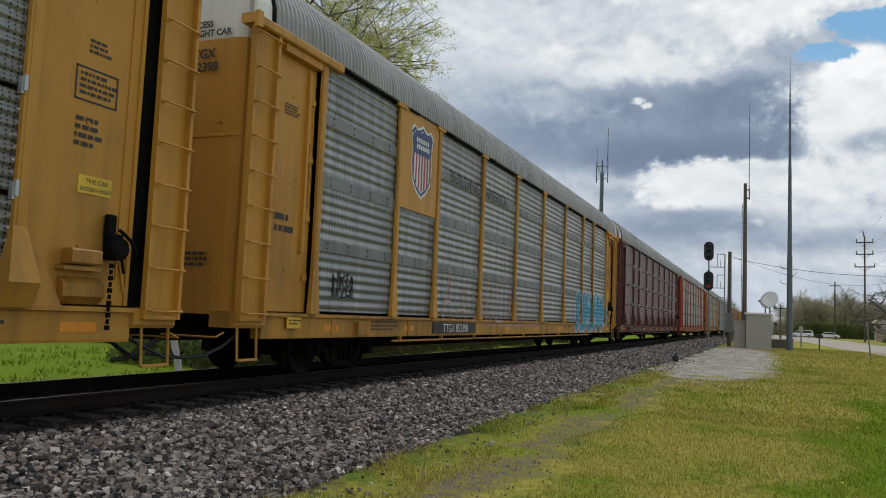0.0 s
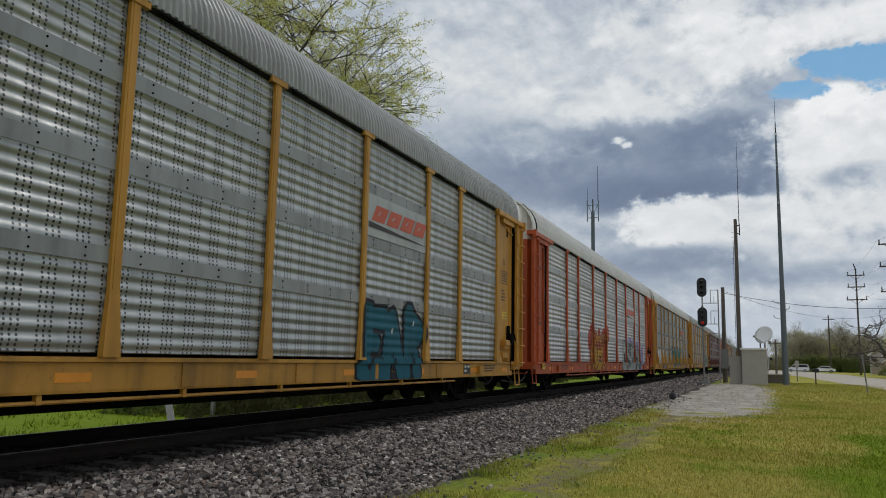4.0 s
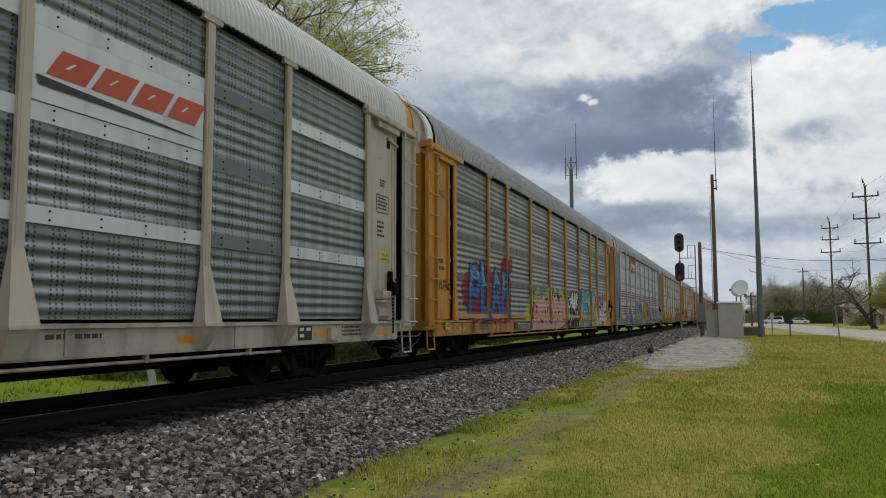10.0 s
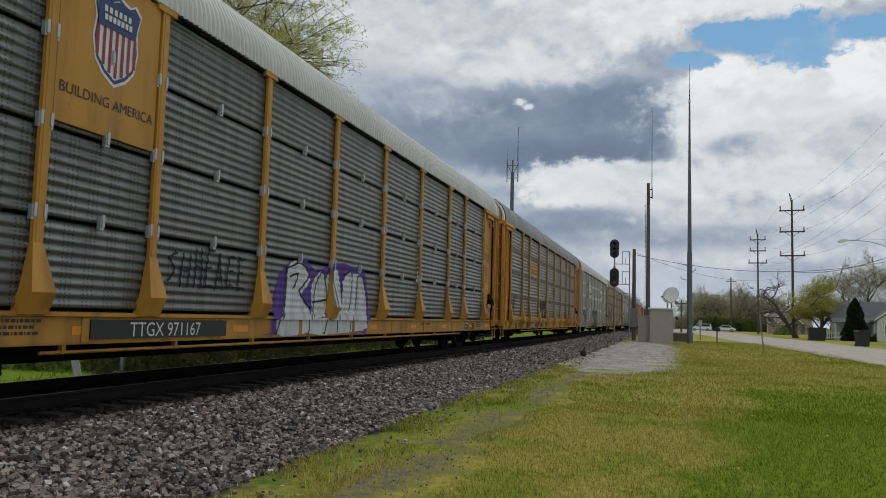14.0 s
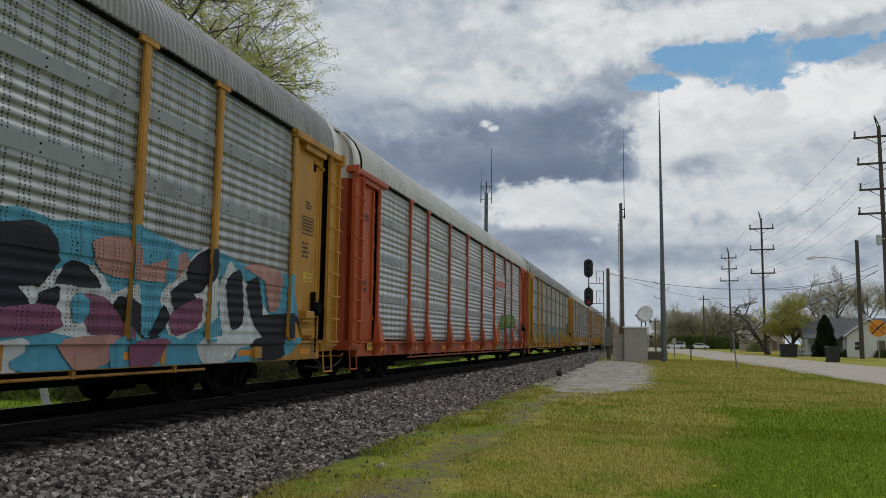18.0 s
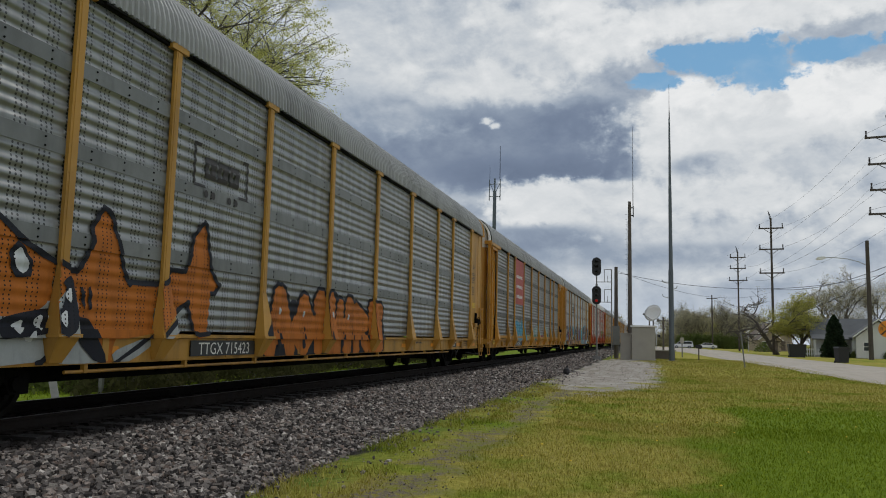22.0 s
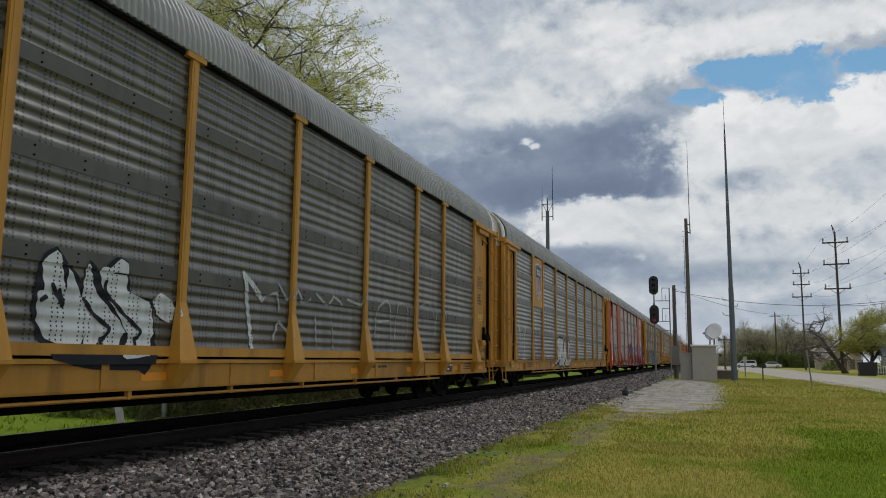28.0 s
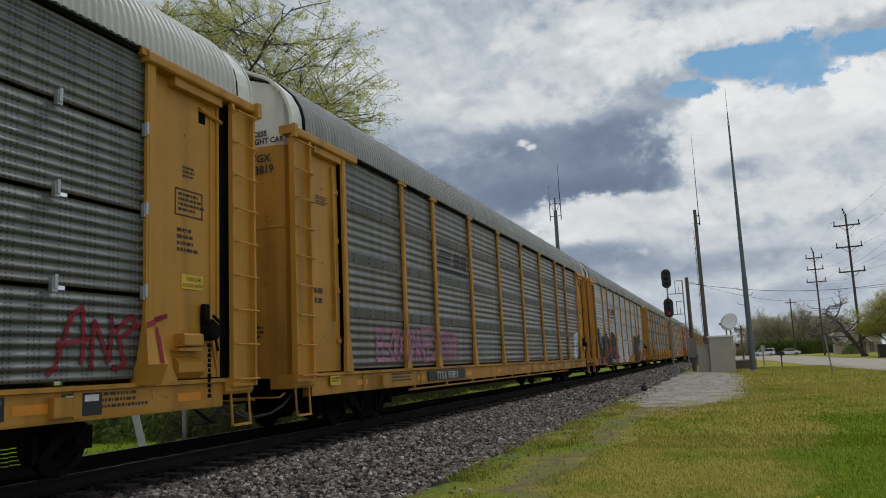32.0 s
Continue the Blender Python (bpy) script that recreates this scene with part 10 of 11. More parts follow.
mural(cars[16], "navy and blue sprayed letters with peach outlines and white letters beside them",
      ("pink", 0, 0, ((11.54, 1.16), (11.92, 1.52), (12.32, 1.82), (12.64, 2.02), (12.78, 1.04), (12.15, 0.64), (11.42, 0.64)), ((15.37, 2.26), (16.93, 1.95), (17.15, 0.93), (16.12, 0.72))),
      ("peach", 1, 0, ((12.56, 2.36), (13.09, 2.35), (13.55, 2.43), (14.03, 2.3), (14.3, 2.48), (14.97, 2.47), (15.08, 2.24), (15.69, 2.39), (16.44, 2.06), (16.9, 1.7), (17.55, 1.18), (16.94, 0.63), (12.15, 0.59), (12.37, 1.05), (12.8, 1.24), (12.51, 1.53))),
      ("navy", 2, 0, ((12.7, 2.27), (13.13, 2.3), (13.66, 2.28), (13.74, 1.86), (13.36, 1.44), (13.52, 0.62), (12.45, 0.62), (12.8, 1.24), (12.81, 1.48), (12.61, 1.53)), ((14.03, 2.3), (14.55, 2.38), (14.93, 2.12), (14.77, 1.89), (14.96, 0.99), (14.13, 0.64), (13.81, 1.23), (14.1, 1.71)), ((15.37, 2.26), (15.96, 2.1), (16.56, 1.69), (16.35, 1.32), (16.6, 0.7), (15.2, 0.66), (15.58, 1.44), (15.32, 1.79))),
      ("blue", 3, 0, ((12.82, 2.18), (13.42, 2.21), (13.32, 1.84), (12.84, 1.83)), ((14.13, 2.03), (14.66, 2.11), (14.69, 1.66), (14.09, 1.54)), ((16.1, 1.93), (16.71, 1.57), (16.2, 1.44))),
      ("peach", 3, 0.02, ((12.82, 1.53), (13.6, 1.54)), ((13.02, 1.33), (13.43, 0.92)), ((13.93, 1.22), (14.26, 0.68)), ((15.71, 1.26), (15.96, 0.73)), ((14.03, 2.3), (14.36, 1.77), (14.19, 1.28))),
      ("teal", 1, 0, ((17.4, 1.44), (18.59, 1.58), (18.06, 0.78), (17.13, 0.74))),
      ("chalk", 2, 0.06, ((18.73, 1.17), (19.34, 2.31), (20.06, 2.49)), ((19.23, 1.59), (20.25, 1.67)), ((20.71, 2.06), (21.82, 2.33)), ((21.31, 1.14), (21.34, 2.08)), ((22.75, 1.29), (23.3, 2.39)), ((24.69, 1.28), (23.56, 2.14))),
      ("lilac", 1, 0, ((18.45, 1.99), (20.8, 2.53), (24.91, 2.18), (24.9, 0.74), (18.26, 0.77))),
      ("chalk", 2, 0, ((6.07, 1.63), (6.26, 1.67), (6.38, 1.53), (6.37, 1.26), (6.3, 1.37), (6.08, 1.39))))
mural(cars[18], "white bubble letters with black edges and a black cast edge",
      ("ink", 1, 0, ((9.91, 1.54), (9.99, 2.06), (10.2, 2.12), (10.32, 1.98), (10.38, 2), (10.56, 1.83), (10.62, 2.08), (10.76, 1.97), (10.88, 2.05), (11.05, 2.17), (11.24, 2.09), (11.32, 1.76), (11.67, 1.72), (11.79, 0.97), (11.55, 0.87), (10.65, 0.91), (10.18, 1.03), (9.97, 1.31))),
      ("chalk", 2, 0, ((9.97, 1.43), (9.98, 1.68), (10.05, 1.69), (9.99, 2), (10.21, 2.09), (10.32, 1.68), (10.35, 1.96), (10.49, 1.76), (10.66, 1.52), (10.66, 1.28), (10.51, 1.12), (10.28, 1.15), (10.08, 1.23)), ((10.57, 1.77), (10.61, 2.05), (10.71, 1.84), (10.78, 1.72), (11.16, 1.43), (11.22, 1.3), (11.1, 1.1), (10.93, 1.09), (10.83, 1.19), (10.76, 1.1), (10.59, 1.09), (10.69, 1.34), (10.59, 1.58)), ((10.8, 2.01), (10.93, 2.02), (11.09, 2.15), (11.23, 2.06), (11.25, 1.79), (11.65, 1.69), (11.71, 1.25), (11.61, 1.04), (11.2, 1.03), (11.32, 1.24), (11.01, 1.61), (10.86, 1.79)), ((11.72, 1.73), (11.87, 1.81), (12.1, 1.68), (12.14, 1.54), (11.96, 1.46), (11.76, 1.59))),
      ("ink", 3, 0.025, ((10.14, 1.76), (10.29, 1.56), (10.24, 1.71)), ((10.01, 1.6), (10.06, 1.63)), ((10.58, 1.64), (10.76, 1.47), (10.99, 1.35), (10.87, 1.22), (10.88, 1.16)), ((10.91, 1.73), (11.25, 1.49), (11.5, 1.34), (11.42, 1.24), (11.43, 1.07)), ((10.9, 1.86), (10.87, 1.73))))
mural(cars[18], "thin white sprayed scrawl in two rows",
      ("chalk", 1, 0.045, ((13.66, 2.24), (13.77, 1.8), (13.94, 1.14)), ((13.66, 2.24), (14.15, 1.91))),
      ("chalk_dim", 1, 0.025, ((14.15, 1.91), (14.55, 2.03), (14.65, 1.77)), ((14.62, 2.17), (14.9, 1.96), (15.16, 2.17), (15.37, 1.95), (15.65, 2.02)), ((15.85, 2.13), (16.28, 1.96), (16.49, 2.13), (16.85, 2)), ((17.08, 2.12), (17.71, 2.06), (17.83, 2.29)), ((14.52, 1.32), (14.67, 1.59), (14.95, 1.38)), ((15.88, 1.74), (15.95, 1.26)), ((16.52, 1.67), (16.6, 1.17)), ((18.43, 1.42), (18.54, 2.06), (19.13, 2.16), (19.23, 1.44)), ((18.55, 1.77), (19.15, 1.82)), ((19.48, 1.45), (19.61, 2.19), (20.19, 2.1), (20.15, 1.47)), ((21.02, 2.22), (21.6, 2.39), (21.94, 2.07)), ((22.04, 1.52), (22.23, 2.22), (22.9, 2.12))))
mural(cars[19], "black sprayed masses with white and looping black lines",
      ("ink", 1, 0, ((18.82, 2.32), (19.83, 2.41), (20.6, 2.43), (20.97, 2.43), (21.05, 1.89), (21.14, 1.66), (21.15, 1.06), (20.96, 0.59), (18.99, 0.54))),
      ("ink", 2, 0, ((21.07, 2.14), (21.3, 2.23), (21.63, 2.46), (21.99, 2.58), (22.6, 2.64), (22.73, 2.05), (22.23, 1.93), (21.92, 1.58), (22.1, 1.06), (22.22, 0.66), (21.04, 0.57), (21.14, 1.06), (21.02, 1.77))),
      ("chalk", 3, 0, ((22.01, 1.58), (22.13, 1.89), (22.48, 1.97), (22.6, 1.75), (22.55, 1.06), (22.19, 1.06))),
      ("ink", 4, 0.035, ((22.14, 1.19), (22.16, 1.59), (22.49, 1.85), (22.88, 1.77), (23.13, 1.49), (23.31, 1.35)), ((22.25, 0.99), (22.28, 1.26), (22.58, 1.37), (22.86, 1.2), (22.82, 0.91)), ((22.34, 1.06), (22.53, 1.23), (22.7, 1.06))),
      ("ink", 3, 0.028, ((23.24, 1.5), (23.34, 1.88), (23.7, 2.18), (24.11, 2.21), (24.57, 1.88), (24.67, 1.38), (24.46, 1.21)), ((23.31, 1.35), (23.66, 1.78), (24.42, 1.91), (24.44, 1.46)), ((24.48, 2.08), (24.71, 2.14), (24.7, 1.72), (24.55, 1.71), (24.48, 2.08)), ((24.13, 0.73), (24.14, 1.29), (24.59, 1.55), (25.05, 1.72), (25.65, 1.68), (25.59, 1.05)), ((24.18, 0.97), (24.6, 1.38), (24.48, 0.72), (24.05, 0.89)), ((25.08, 1.05), (25.15, 1.39), (25.57, 1.4), (26.33, 1.04)), ((23.34, 0.91), (23.66, 0.67), (24.07, 0.58))),
      ("rust_orange", 5, 0, ((21.13, 1.12), (21.3, 1.15), (21.44, 0.97), (21.24, 0.93)), ((21.34, 0.67), (21.67, 0.75), (21.81, 0.6), (21.43, 0.6))),
      ("chalk", 3, 0.012, ((21.47, 1.68), (21.51, 1.43), (21.37, 1.27)), ((20.41, 1.45), (20.52, 1.67)), ((20.54, 1.45), (20.7, 1.63))))
mural(cars[20], "faded white sprayed loops over the sheets",
      ("chalk_dim", 1, 0.035, ((15.92, 1.78), (16.04, 1.97), (16.23, 1.71), (16.3, 1.18)), ((16.11, 1.48), (16.63, 1.81), (17.06, 1.95), (17.21, 1.58), (17.06, 1.17)), ((16.63, 1.73), (16.77, 1.17)), ((15.52, 1.33), (15.68, 1.55), (15.86, 1.48), (15.81, 1.18), (15.52, 1.18), (15.52, 1.33)), ((17.36, 1.5), (17.52, 1.16), (17.84, 1.16)), ((17.61, 1.85), (17.68, 1.59), (17.36, 1.33))),
      ("chalk_dim", 1, 0.03, ((18.45, 1.15), (18.74, 1.52), (18.95, 2.1), (19.26, 2.22), (19.34, 1.73), (18.92, 1.15)), ((18.55, 1.52), (19.34, 1.58)), ((19.66, 1.64), (20.35, 1.86)), ((19.66, 1.64), (19.97, 1.14), (19.32, 1.15)), ((15.24, 1.54), (15.3, 1.26), (15.14, 1.29))),
      ("chalk", 1, 0, ((23.9, 2.06), (25.01, 2.2), (24.96, 1.76), (24.62, 1.09), (23.88, 1.12), (24.07, 1.61))),
      ("ink", 2, 0.012, ((23.9, 2.1), (25.01, 2.23), (24.88, 1.73), (24.37, 1.62)), ((24.07, 1.55), (24.75, 1.62))))
mural(cars[21], "red sprayed scrawl",
      ("crimson", 1, 0.03, ((24.11, 1.26), (24.28, 1.72), (24.44, 1.76), (24.43, 1.25)), ((24.11, 1.43), (24.52, 1.49)), ((24.57, 1.19), (24.6, 1.68), (24.81, 1.25), (24.85, 1.75)), ((24.89, 1.56), (25.16, 1.76), (25.2, 1.63), (24.98, 1.5), (25.07, 1.24), (24.9, 1.18)), ((25.2, 1.63), (25.79, 1.79)), ((25.49, 1.71), (25.47, 1.24)), ((24.01, 1.14), (24.08, 1.2))))
mural(cars[8], "faded pale haze of sprayed letters",
      ("haze", 1, 0.06, ((13.6, 1.01), (13.59, 1.95), (13.87, 2.09), (14.01, 1.84), (13.9, 1.61)), ((14.12, 1.92), (14.18, 1.17), (14.5, 1.17)), ((14.64, 2.05), (14.7, 1.18)), ((14.92, 2), (14.91, 1.18)), ((15.29, 2.03), (15.44, 1.03)), ((15.78, 1.81), (15.82, 1.2), (16.33, 1.17)), ((16.74, 1.97), (16.9, 1.04)), ((16.46, 1.86), (17.13, 1.96))))
mural(cars[19], "huge black sprayed letters with pink and white in the gaps",
      ("ink", 2, 0, ((1.79, 2.4), (2.83, 2.56), (2.93, 2.42), (2.98, 1.86), (3.11, 1.62), (3.09, 1.32), (3.08, 1.09), (2.63, 1.07), (2.53, 1.6), (2.45, 1.76), (2.19, 1.75), (1.83, 1.67)), ((3.08, 1.09), (3.12, 1.38), (3.24, 2.18), (3.31, 2.25), (3.48, 1.64), (3.66, 1.39), (3.83, 1.08)), ((3.67, 2.13), (4.09, 2.19), (4.15, 1.94), (4.24, 1.07), (3.83, 1.08), (3.74, 1.65)), ((4.2, 2.05), (4.37, 2.07), (4.45, 1.55), (4.49, 1.07), (4.24, 1.07))),
      ("ink", 3, 0, ((4.49, 1.07), (4.44, 1.68), (4.59, 2.54), (4.63, 2.84), (4.8, 2.83), (4.99, 2.3), (5.13, 1.57), (5.21, 1.02)), ((5.29, 2.4), (5.41, 2.45), (5.88, 2.15), (6.52, 2.03), (6.67, 2.12), (6.67, 2.29), (7.04, 2.28), (7.24, 1.81), (7.42, 1.28), (7.59, 0.97), (5.21, 1.02), (5.7, 1.12), (5.56, 1.66), (5.36, 2.03)), ((7.15, 2.42), (8.24, 2.43), (8.97, 2.24), (9.18, 1.79), (8.95, 1.29), (8.54, 1.1), (7.42, 1.11), (7.28, 1.81)), ((2.63, 1.04), (5.15, 1.02), (5.1, 0.77), (2.65, 0.73)), ((5.15, 1.02), (8.54, 1.05), (9.16, 0.69), (5.28, 0.69))),
      ("magenta", 4, 0, ((1.99, 1.16), (2.29, 1.15), (2.36, 0.62), (2.02, 0.62)), ((3.51, 1.83), (3.62, 1.46), (3.66, 1.39), (3.55, 1.58)), ((5.5, 1.54), (5.63, 1.51), (5.63, 1.2), (5.53, 1.28)), ((6.17, 1.4), (6.34, 1.48), (6.29, 1.12), (6.17, 1.08)), ((6.69, 1.24), (6.92, 1.32), (6.92, 1.11), (6.69, 1.07)), ((7.24, 1.55), (7.5, 1.55), (7.5, 1.11), (7.42, 1.11)), ((8.14, 1.66), (8.54, 1.63), (8.54, 1.38), (8.14, 1.47)), ((4.84, 1.85), (4.95, 1.71), (5.03, 1.2), (4.83, 1.13)), ((8.54, 1.1), (9.29, 1.39), (9.68, 1.29), (9.73, 0.67), (9.16, 0.59), (8.74, 0.9)), ((3.3, 1.02), (3.51, 1.02), (3.65, 0.64), (3.29, 0.58)), ((4.81, 1.06), (5.15, 1.13), (5.04, 0.7), (4.82, 0.64))),
      ("rust_orange", 4, 0, ((2.29, 1.15), (2.63, 1.07), (2.55, 0.63), (2.36, 0.61)), ((3.64, 0.99), (4.24, 1), (4.3, 0.8), (3.61, 0.74))),
      ("chalk", 2, 0, ((10.66, 2.19), (11.07, 2.33), (11.81, 2.19), (12.01, 1.06), (10.36, 1.03), (10.37, 1.51)), ((12.76, 1.81), (13.1, 1.56), (13.65, 1.7), (14.67, 2.14), (15.3, 2.03), (15.36, 1.1), (12.23, 1)), ((10.49, 0.97), (12.06, 0.97), (12.05, 0.68), (10.48, 0.67)), ((13.42, 0.99), (15.22, 1.01), (14.77, 0.65), (13.41, 0.73))))
mural(cars[9], "white sprayed letters with black outlines and violet edges",
      ("violet", 0, 0, ((9.89, 1.28), (10.14, 1.78), (10.55, 1.95), (11.11, 2.05), (11.5, 1.86), (12.26, 2.08), (13.13, 2.09), (14.11, 1.91), (14.29, 0.72), (13.89, 0.69), (10.04, 0.69), (9.94, 0.71))),
      ("chalk", 1, 0, ((10.3, 1.19), (10.35, 1.84), (10.77, 1.97), (11.13, 1.84), (11.27, 1.64), (10.94, 1.41), (11.27, 1.16), (11.58, 1.01), (11.24, 0.69), (10.14, 0.69), (10.22, 1)), ((11.39, 1.64), (11.88, 1.83), (12.07, 1.23), (11.83, 1.01), (11.46, 1.01)), ((12.02, 1.79), (12.55, 1.93), (12.77, 1.13), (12.36, 1.02), (12.08, 1.18)), ((12.8, 1.72), (13.3, 1.92), (13.95, 1.84), (14.13, 1.03), (13.89, 0.72), (11.61, 0.69), (12.64, 1.02)), ((11.34, 0.95), (14.03, 1.01), (13.89, 0.71), (11.32, 0.69))),
      ("ink", 2, 0.018, ((10.35, 1.84), (10.31, 1.14), (10.04, 0.69)), ((10.35, 1.84), (10.89, 1.98), (11.22, 1.74), (10.82, 1.46), (11.32, 1.16), (11.32, 0.69)), ((11.46, 1.01), (11.52, 1.6), (11.88, 1.83), (12.08, 1.18)), ((11.43, 1.27), (12.06, 1.34)), ((12.14, 1.91), (12.22, 1.13), (11.99, 0.68)), ((12.77, 1.13), (12.79, 1.83), (13.3, 1.86), (13.16, 1.14)), ((13.53, 1.15), (13.62, 1.88), (13.95, 1.77), (14.17, 1.28)), ((10.47, 1.7), (10.79, 1.77), (10.6, 1.5)), ((12.64, 1.02), (12.67, 0.7)), ((13.38, 1.03), (13.32, 0.69))))
mural(cars[11], "green sprayed letters with dripping pale blue strokes",
      ("leaf", 1, 0, ((19.48, 1.93), (19.87, 2.23), (21.01, 2.23), (22.01, 2.33), (23.43, 2.31), (23.67, 1.82), (19.32, 1.57)), ((18.65, 0.69), (19.41, 0.89), (19.65, 0.65), (18.58, 0.66))),
      ("lime_dim", 2, 0, ((19.89, 2.02), (20.54, 2.17), (20.67, 1.92), (19.96, 1.81)), ((21.52, 2.14), (22.85, 2.22), (22.88, 2.03), (21.65, 1.89))),
      ("tangerine", 1, 0, ((18.56, 1.41), (19.29, 1.85), (19.6, 1.03), (18.78, 1.16)), ((23.46, 2.06), (24.12, 1.75), (23.85, 1.41))),
      ("sky_blue", 3, 0.11, ((19.95, 1.6), (20.22, 1.18), (19.85, 0.73)), ((21.09, 1.64), (21.11, 0.72)), ((22.1, 1.68), (22.23, 0.71)), ((23.32, 1.72), (23.34, 0.74))),
      ("ink", 4, 0.02, ((19.52, 1.65), (19.58, 2.14), (20.08, 2.24)), ((21.01, 2.23), (21.26, 1.05)), ((22.28, 2.32), (22.5, 1.06)), ((23.61, 2.32), (23.68, 1.74)), ((19.32, 1.57), (24.12, 1.75))))
mural(cars[3], "white sprayed strokes on a rust-orange ground",
      ("rust_orange", 0, 0, ((1.94, 2.12), (2.49, 2.37), (4.44, 2.17), (6.42, 2.15), (9.14, 1.9), (9.43, 0.86), (6.9, 0.58), (2, 0.6))),
      ("brown", 1, 0, ((2.37, 1.81), (4.09, 1.89), (4.12, 1.07), (2.49, 1)), ((5, 1.93), (8.86, 1.73), (8.88, 0.86), (5.03, 1.01))),
      ("chalk", 2, 0.06, ((2.27, 2.2), (2.95, 2.13), (2.78, 1.01), (2.35, 0.83)), ((3.42, 2.04), (3.53, 0.76)), ((3.29, 1.37), (4.09, 1.89), (4.3, 1.01)), ((5.19, 1.94), (5.03, 0.88)), ((5.79, 1.97), (6.24, 0.87)), ((6.87, 1.88), (6.9, 0.87), (7.84, 1.01)), ((8.6, 1.72), (8.35, 0.86))))
mural(cars[4], "purple and grey sprayed robot with pink spots",
      ("purple", 0, 0, ((21.59, 1.75), (22.07, 1.69), (22.36, 1.68), (22.49, 1.44), (22.54, 1.16), (22.66, 0.96), (22.75, 0.61), (22.28, 0.58), (21.68, 0.59))),
      ("pale_grey", 1, 0, ((20.98, 1.68), (22.03, 1.79), (22.07, 1.61), (22.03, 1.39), (22.3, 1.24), (22.47, 0.96), (22.28, 0.61), (21.07, 0.59))),
      ("ink", 2, 0.022, ((21.82, 1.74), (22.05, 1.77), (22.06, 1.63), (21.83, 1.61), (21.82, 1.74)), ((21.97, 1.36), (22.24, 1.18), (22.49, 0.99), (22.32, 0.92), (22.27, 0.72), (22.03, 0.64)), ((21.5, 1.53), (21.73, 1.45), (21.64, 1.14), (21.47, 1.23)), ((21.19, 1.42), (21.39, 0.84)), ((22.05, 1.15), (22.28, 1.04)), ((22.13, 0.88), (22.06, 0.67))),
      ("pink", 3, 0, ((22.22, 1.4), (22.28, 1.42), (22.29, 1.35), (22.22, 1.34)), ((22.38, 1.49), (22.43, 1.49), (22.43, 1.42), (22.38, 1.42)), ((22.33, 0.77), (22.45, 0.81), (22.44, 0.71), (22.35, 0.7)), ((22.13, 1.58), (22.19, 1.59), (22.18, 1.52), (22.13, 1.53))))
mural(cars[1], "teal sprayed letters with dark outlines and pale green feet",
      ("teal", 1, 0, ((11.27, 1.66), (11.38, 1.98), (11.54, 2.27), (11.7, 2.29), (11.67, 1.92), (11.57, 1.67)), ((11.74, 1.68), (11.8, 2.18), (12.03, 2.28), (12.05, 1.87), (11.91, 1.69)), ((12.17, 1.92), (12.78, 2.41), (12.9, 2.11), (12.51, 1.9), (12.77, 1.48), (13.23, 1.09), (12.86, 1.03), (12.35, 1.46)), ((13.24, 1.95), (13.5, 2.3), (13.74, 2.08), (14.29, 2.32), (14.56, 1.94), (14.82, 0.95), (14.34, 1.1), (14.02, 1.52), (13.6, 1.03), (13.36, 1.5)), ((15.43, 1.89), (15.78, 2.37), (16.37, 2.06), (16.42, 1.28), (15.75, 1.14), (15.39, 1.57)), ((16.6, 1.79), (17.16, 2.25), (17.82, 2.03), (17.63, 1.66), (18.03, 1.04), (16.76, 1.03)), ((18.28, 1.87), (18.61, 2.26), (19.15, 2.1), (19.06, 1.17), (18.36, 1.04))),
      ("teal_blue", 1, 0, ((12.86, 0.96), (13.6, 0.99), (13.39, 0.75), (13.01, 0.73)), ((13.79, 0.9), (14.82, 0.99), (14.53, 0.75)), ((15.71, 0.99), (16.65, 1.03), (16.23, 0.77)), ((17.05, 0.99), (18.36, 1.04), (17.97, 0.8))),
      ("olive", 2, 0, ((13.09, 1.4), (13.54, 1.51), (13.56, 1.09), (13.28, 1.13)), ((14.12, 1.53), (14.53, 1.59), (14.69, 1.05), (14.34, 1.15)), ((15.69, 1.59), (16.25, 1.61), (16.26, 1.25), (15.75, 1.2)), ((16.89, 1.51), (17.48, 1.47), (17.65, 1.12), (16.9, 1.11))),
      ("ink", 3, 0.028, ((11.23, 1.64), (11.51, 2.31), (11.73, 2.32)), ((11.8, 2.21), (12.05, 2.32), (12.05, 1.83)), ((12.09, 1.89), (12.81, 2.46), (12.97, 2.09), (12.56, 1.89), (13.29, 1.04)), ((13.24, 2), (13.5, 2.34), (13.78, 2.1), (14.33, 2.36), (14.63, 1.95), (14.87, 0.93)), ((15.38, 1.84), (15.81, 2.41), (16.45, 2.06), (16.48, 1.26)), ((16.6, 1.79), (17.19, 2.3), (17.88, 2.03), (18.1, 1.04)), ((18.28, 1.87), (18.65, 2.33), (19.26, 2.11)), ((12.86, 1.03), (13.6, 1.03), (14.02, 1.48), (14.34, 1.1)), ((15.7, 1.12), (16.48, 1.23)), ((13.52, 1.88), (13.77, 1.51), (13.56, 1.14))),
      ("chalk_dim", 3, 0.02, ((10.94, 1.71), (11.03, 1.26)), ((11.34, 1.58), (11.38, 1.27)), ((11.61, 1.56), (11.6, 1.2)), ((11.86, 1.61), (11.91, 1.28)), ((14.3, 2.12), (14.49, 1.54)), ((15.97, 2.14), (16.04, 1.6))))
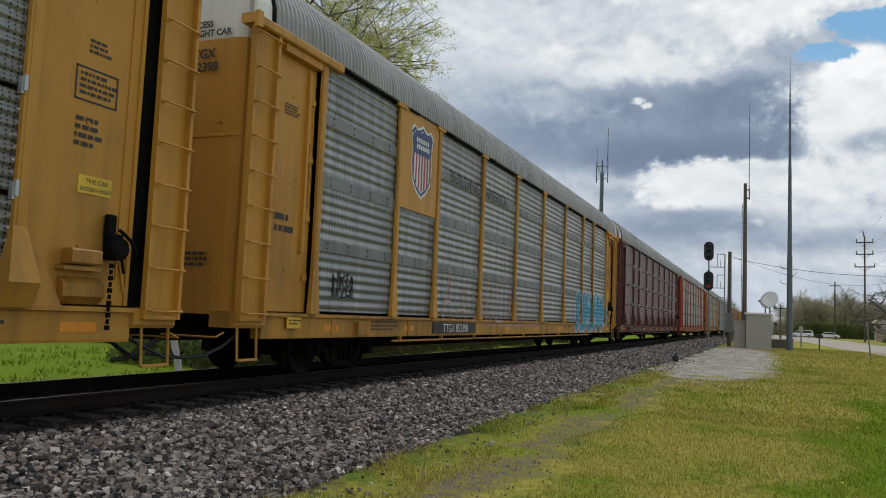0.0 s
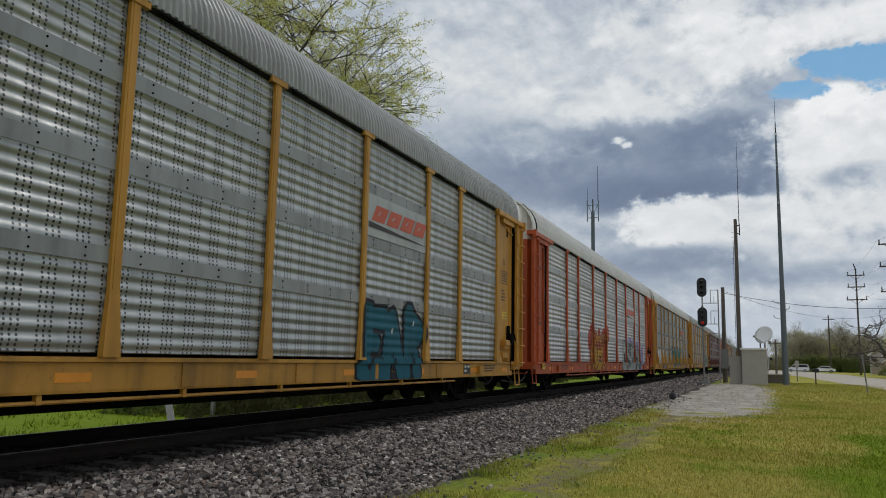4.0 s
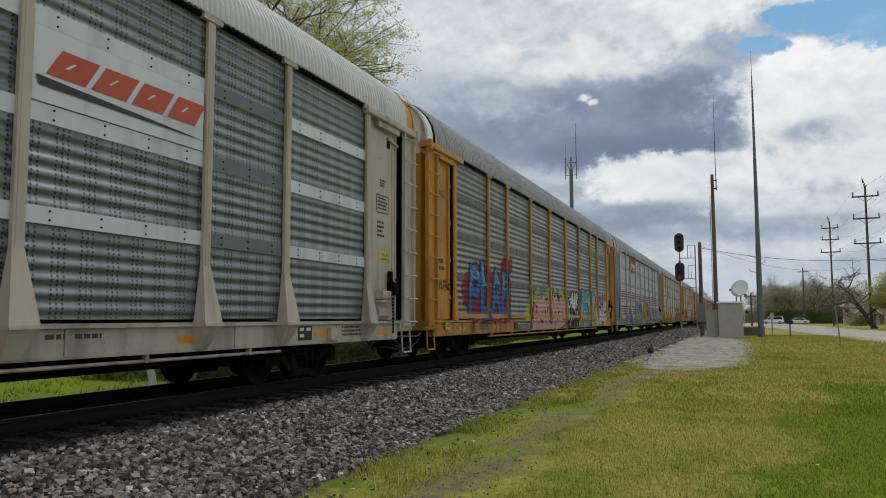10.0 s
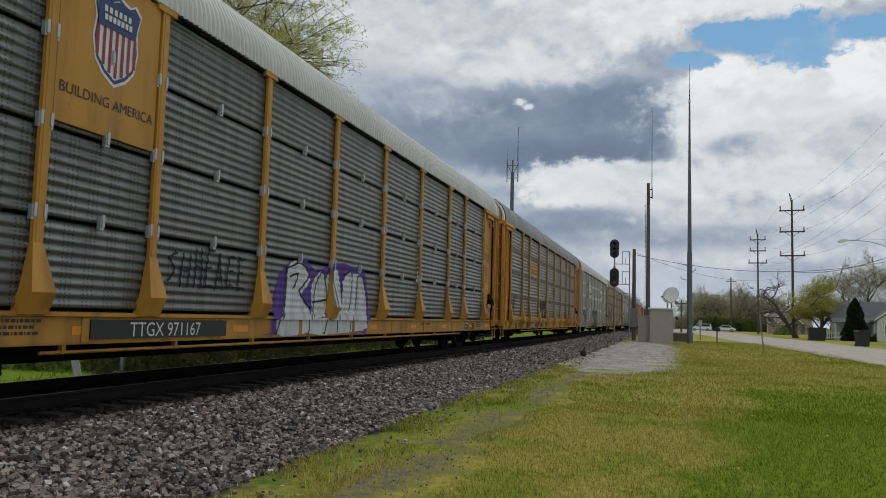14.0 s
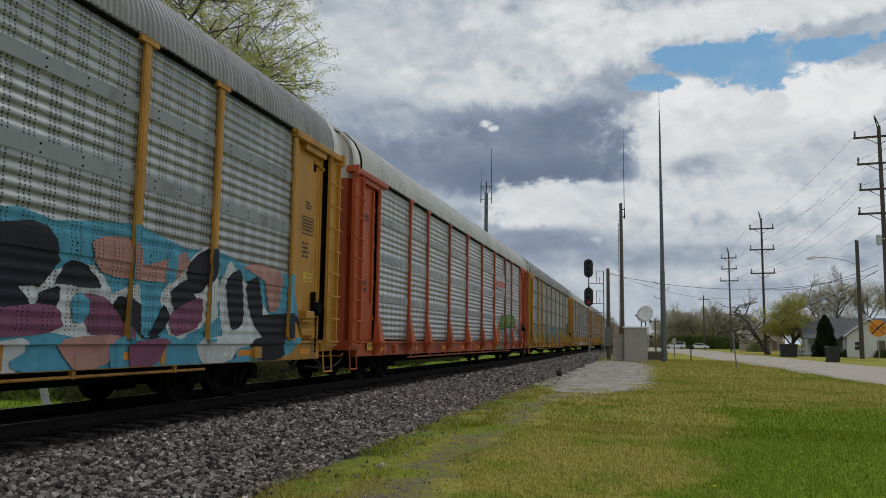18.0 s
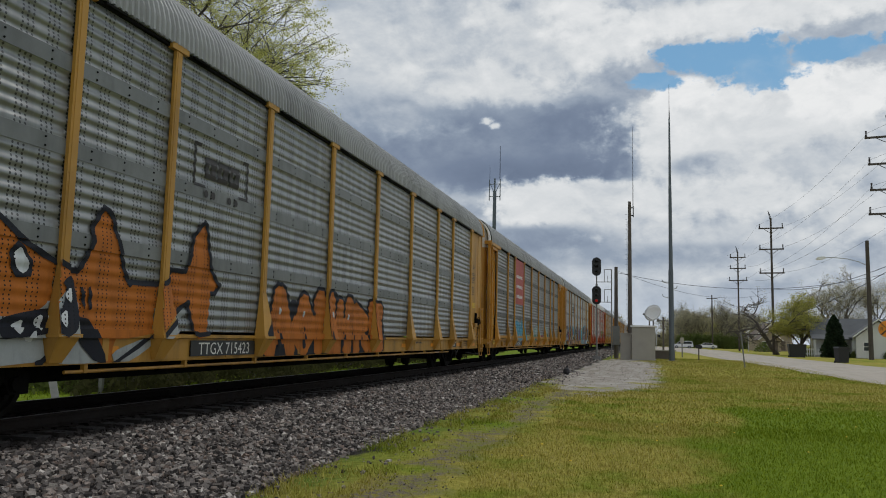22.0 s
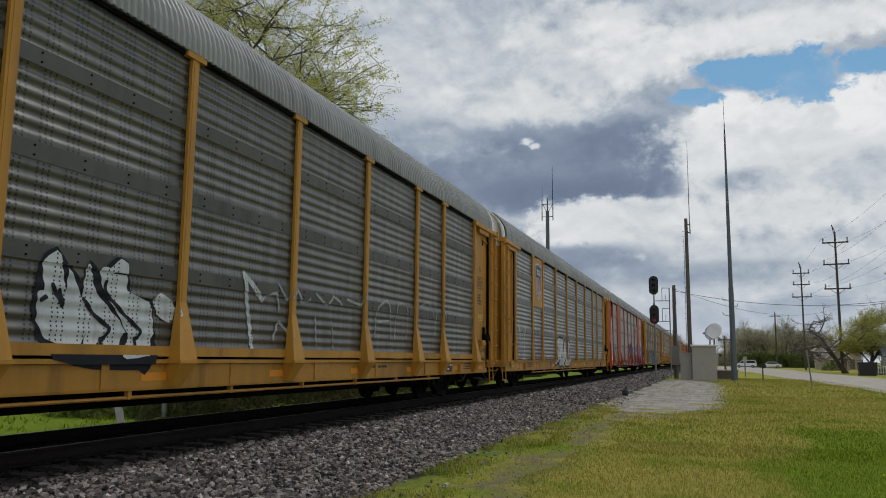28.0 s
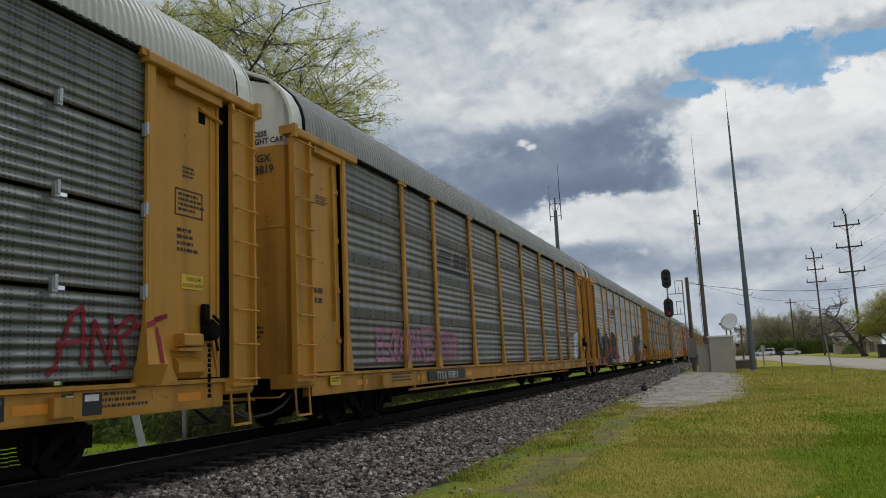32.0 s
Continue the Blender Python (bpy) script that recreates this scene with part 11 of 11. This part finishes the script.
mural(cars[13], "faded teal wash with pale outlined letters",
      ("pale_teal", 0, 0, ((12.92, 1.51), (14.31, 1.75), (15.2, 1.82), (15.33, 1.31), (13.71, 1.22), (12.95, 1.26)), ((18.21, 1.84), (19.58, 1.63), (19.62, 1.22), (18.27, 1.2))),
      ("teal", 1, 0, ((13.17, 1.22), (14.33, 1.23), (14.31, 1.02), (13.28, 0.94)), ((18.51, 1.4), (19.67, 1.32), (19.42, 0.99), (18.45, 0.98))),
      ("chalk_dim", 2, 0.035, ((14.09, 1.27), (13.98, 1.65), (14.23, 1.83), (14.53, 1.65), (14.97, 1.76), (15.03, 1.9), (15.19, 1.65), (15.17, 1.3)), ((15.58, 1.32), (15.7, 1.86), (15.87, 1.92), (16.09, 1.61), (16.35, 1.77), (16.69, 1.36)), ((16.9, 1.36), (16.94, 1.95), (17.49, 1.94), (17.61, 1.8), (17.1, 1.37)), ((17.72, 1.91), (17.96, 1.4)), ((14.25, 1.59), (14.35, 1.36))),
      ("olive_pale", 1, 0, ((9.75, 1.21), (10.93, 1.23), (12.25, 1.26), (12.27, 1.11), (9.78, 0.93))),
      ("crimson", 1, 0, ((16.41, 1.23), (17.16, 1.25), (17.13, 1.13), (16.44, 1.1))),
      ("brown", 3, 0.03, ((14.01, 0.76), (14.39, 0.96), (14.68, 0.88)), ((15.31, 0.77), (15.62, 0.97), (15.99, 0.77), (16.34, 0.95)), ((11.04, 0.87), (11.25, 0.94), (11.57, 0.79))))


# ---- what moves ----

def motions():
    run = lambda t: START + SPEED * t
    walk(clouds, [(t, pose(*EYE, 0, 0, 0.142 * (t - 21))) for t in (0, 8, 16, 24, 32)])
    for k, car in cars.items():
        walk(car, [(t, pose(TRACK_X, run(t) - k * PITCH + SLACK.get(k, 0.0), RAIL_Z)) for t in range(33)])
    # the wheels roll without slipping; alike axles share one set of keys
    first = {}
    for k, car in cars.items():
        for truck in [c for c in car.children if c.name.startswith("truck")]:
            for wheels in truck.children:
                a = 0 if wheels.location.y < 0 else 1
                if a not in first:
                    first[a] = wheels
                    at = wheels.location.copy()
                    walk(wheels, [(i / FPS, pose(*at, -math.degrees((run(i / FPS) - run(0)) / WHEEL_R))) for i in range(961)])
                else:
                    wheels.rotation_mode = "QUATERNION"
                    keys = wheels.animation_data_create()
                    keys.action = first[a].animation_data.action
                    keys.action_slot = first[a].animation_data.action_slot


motions()
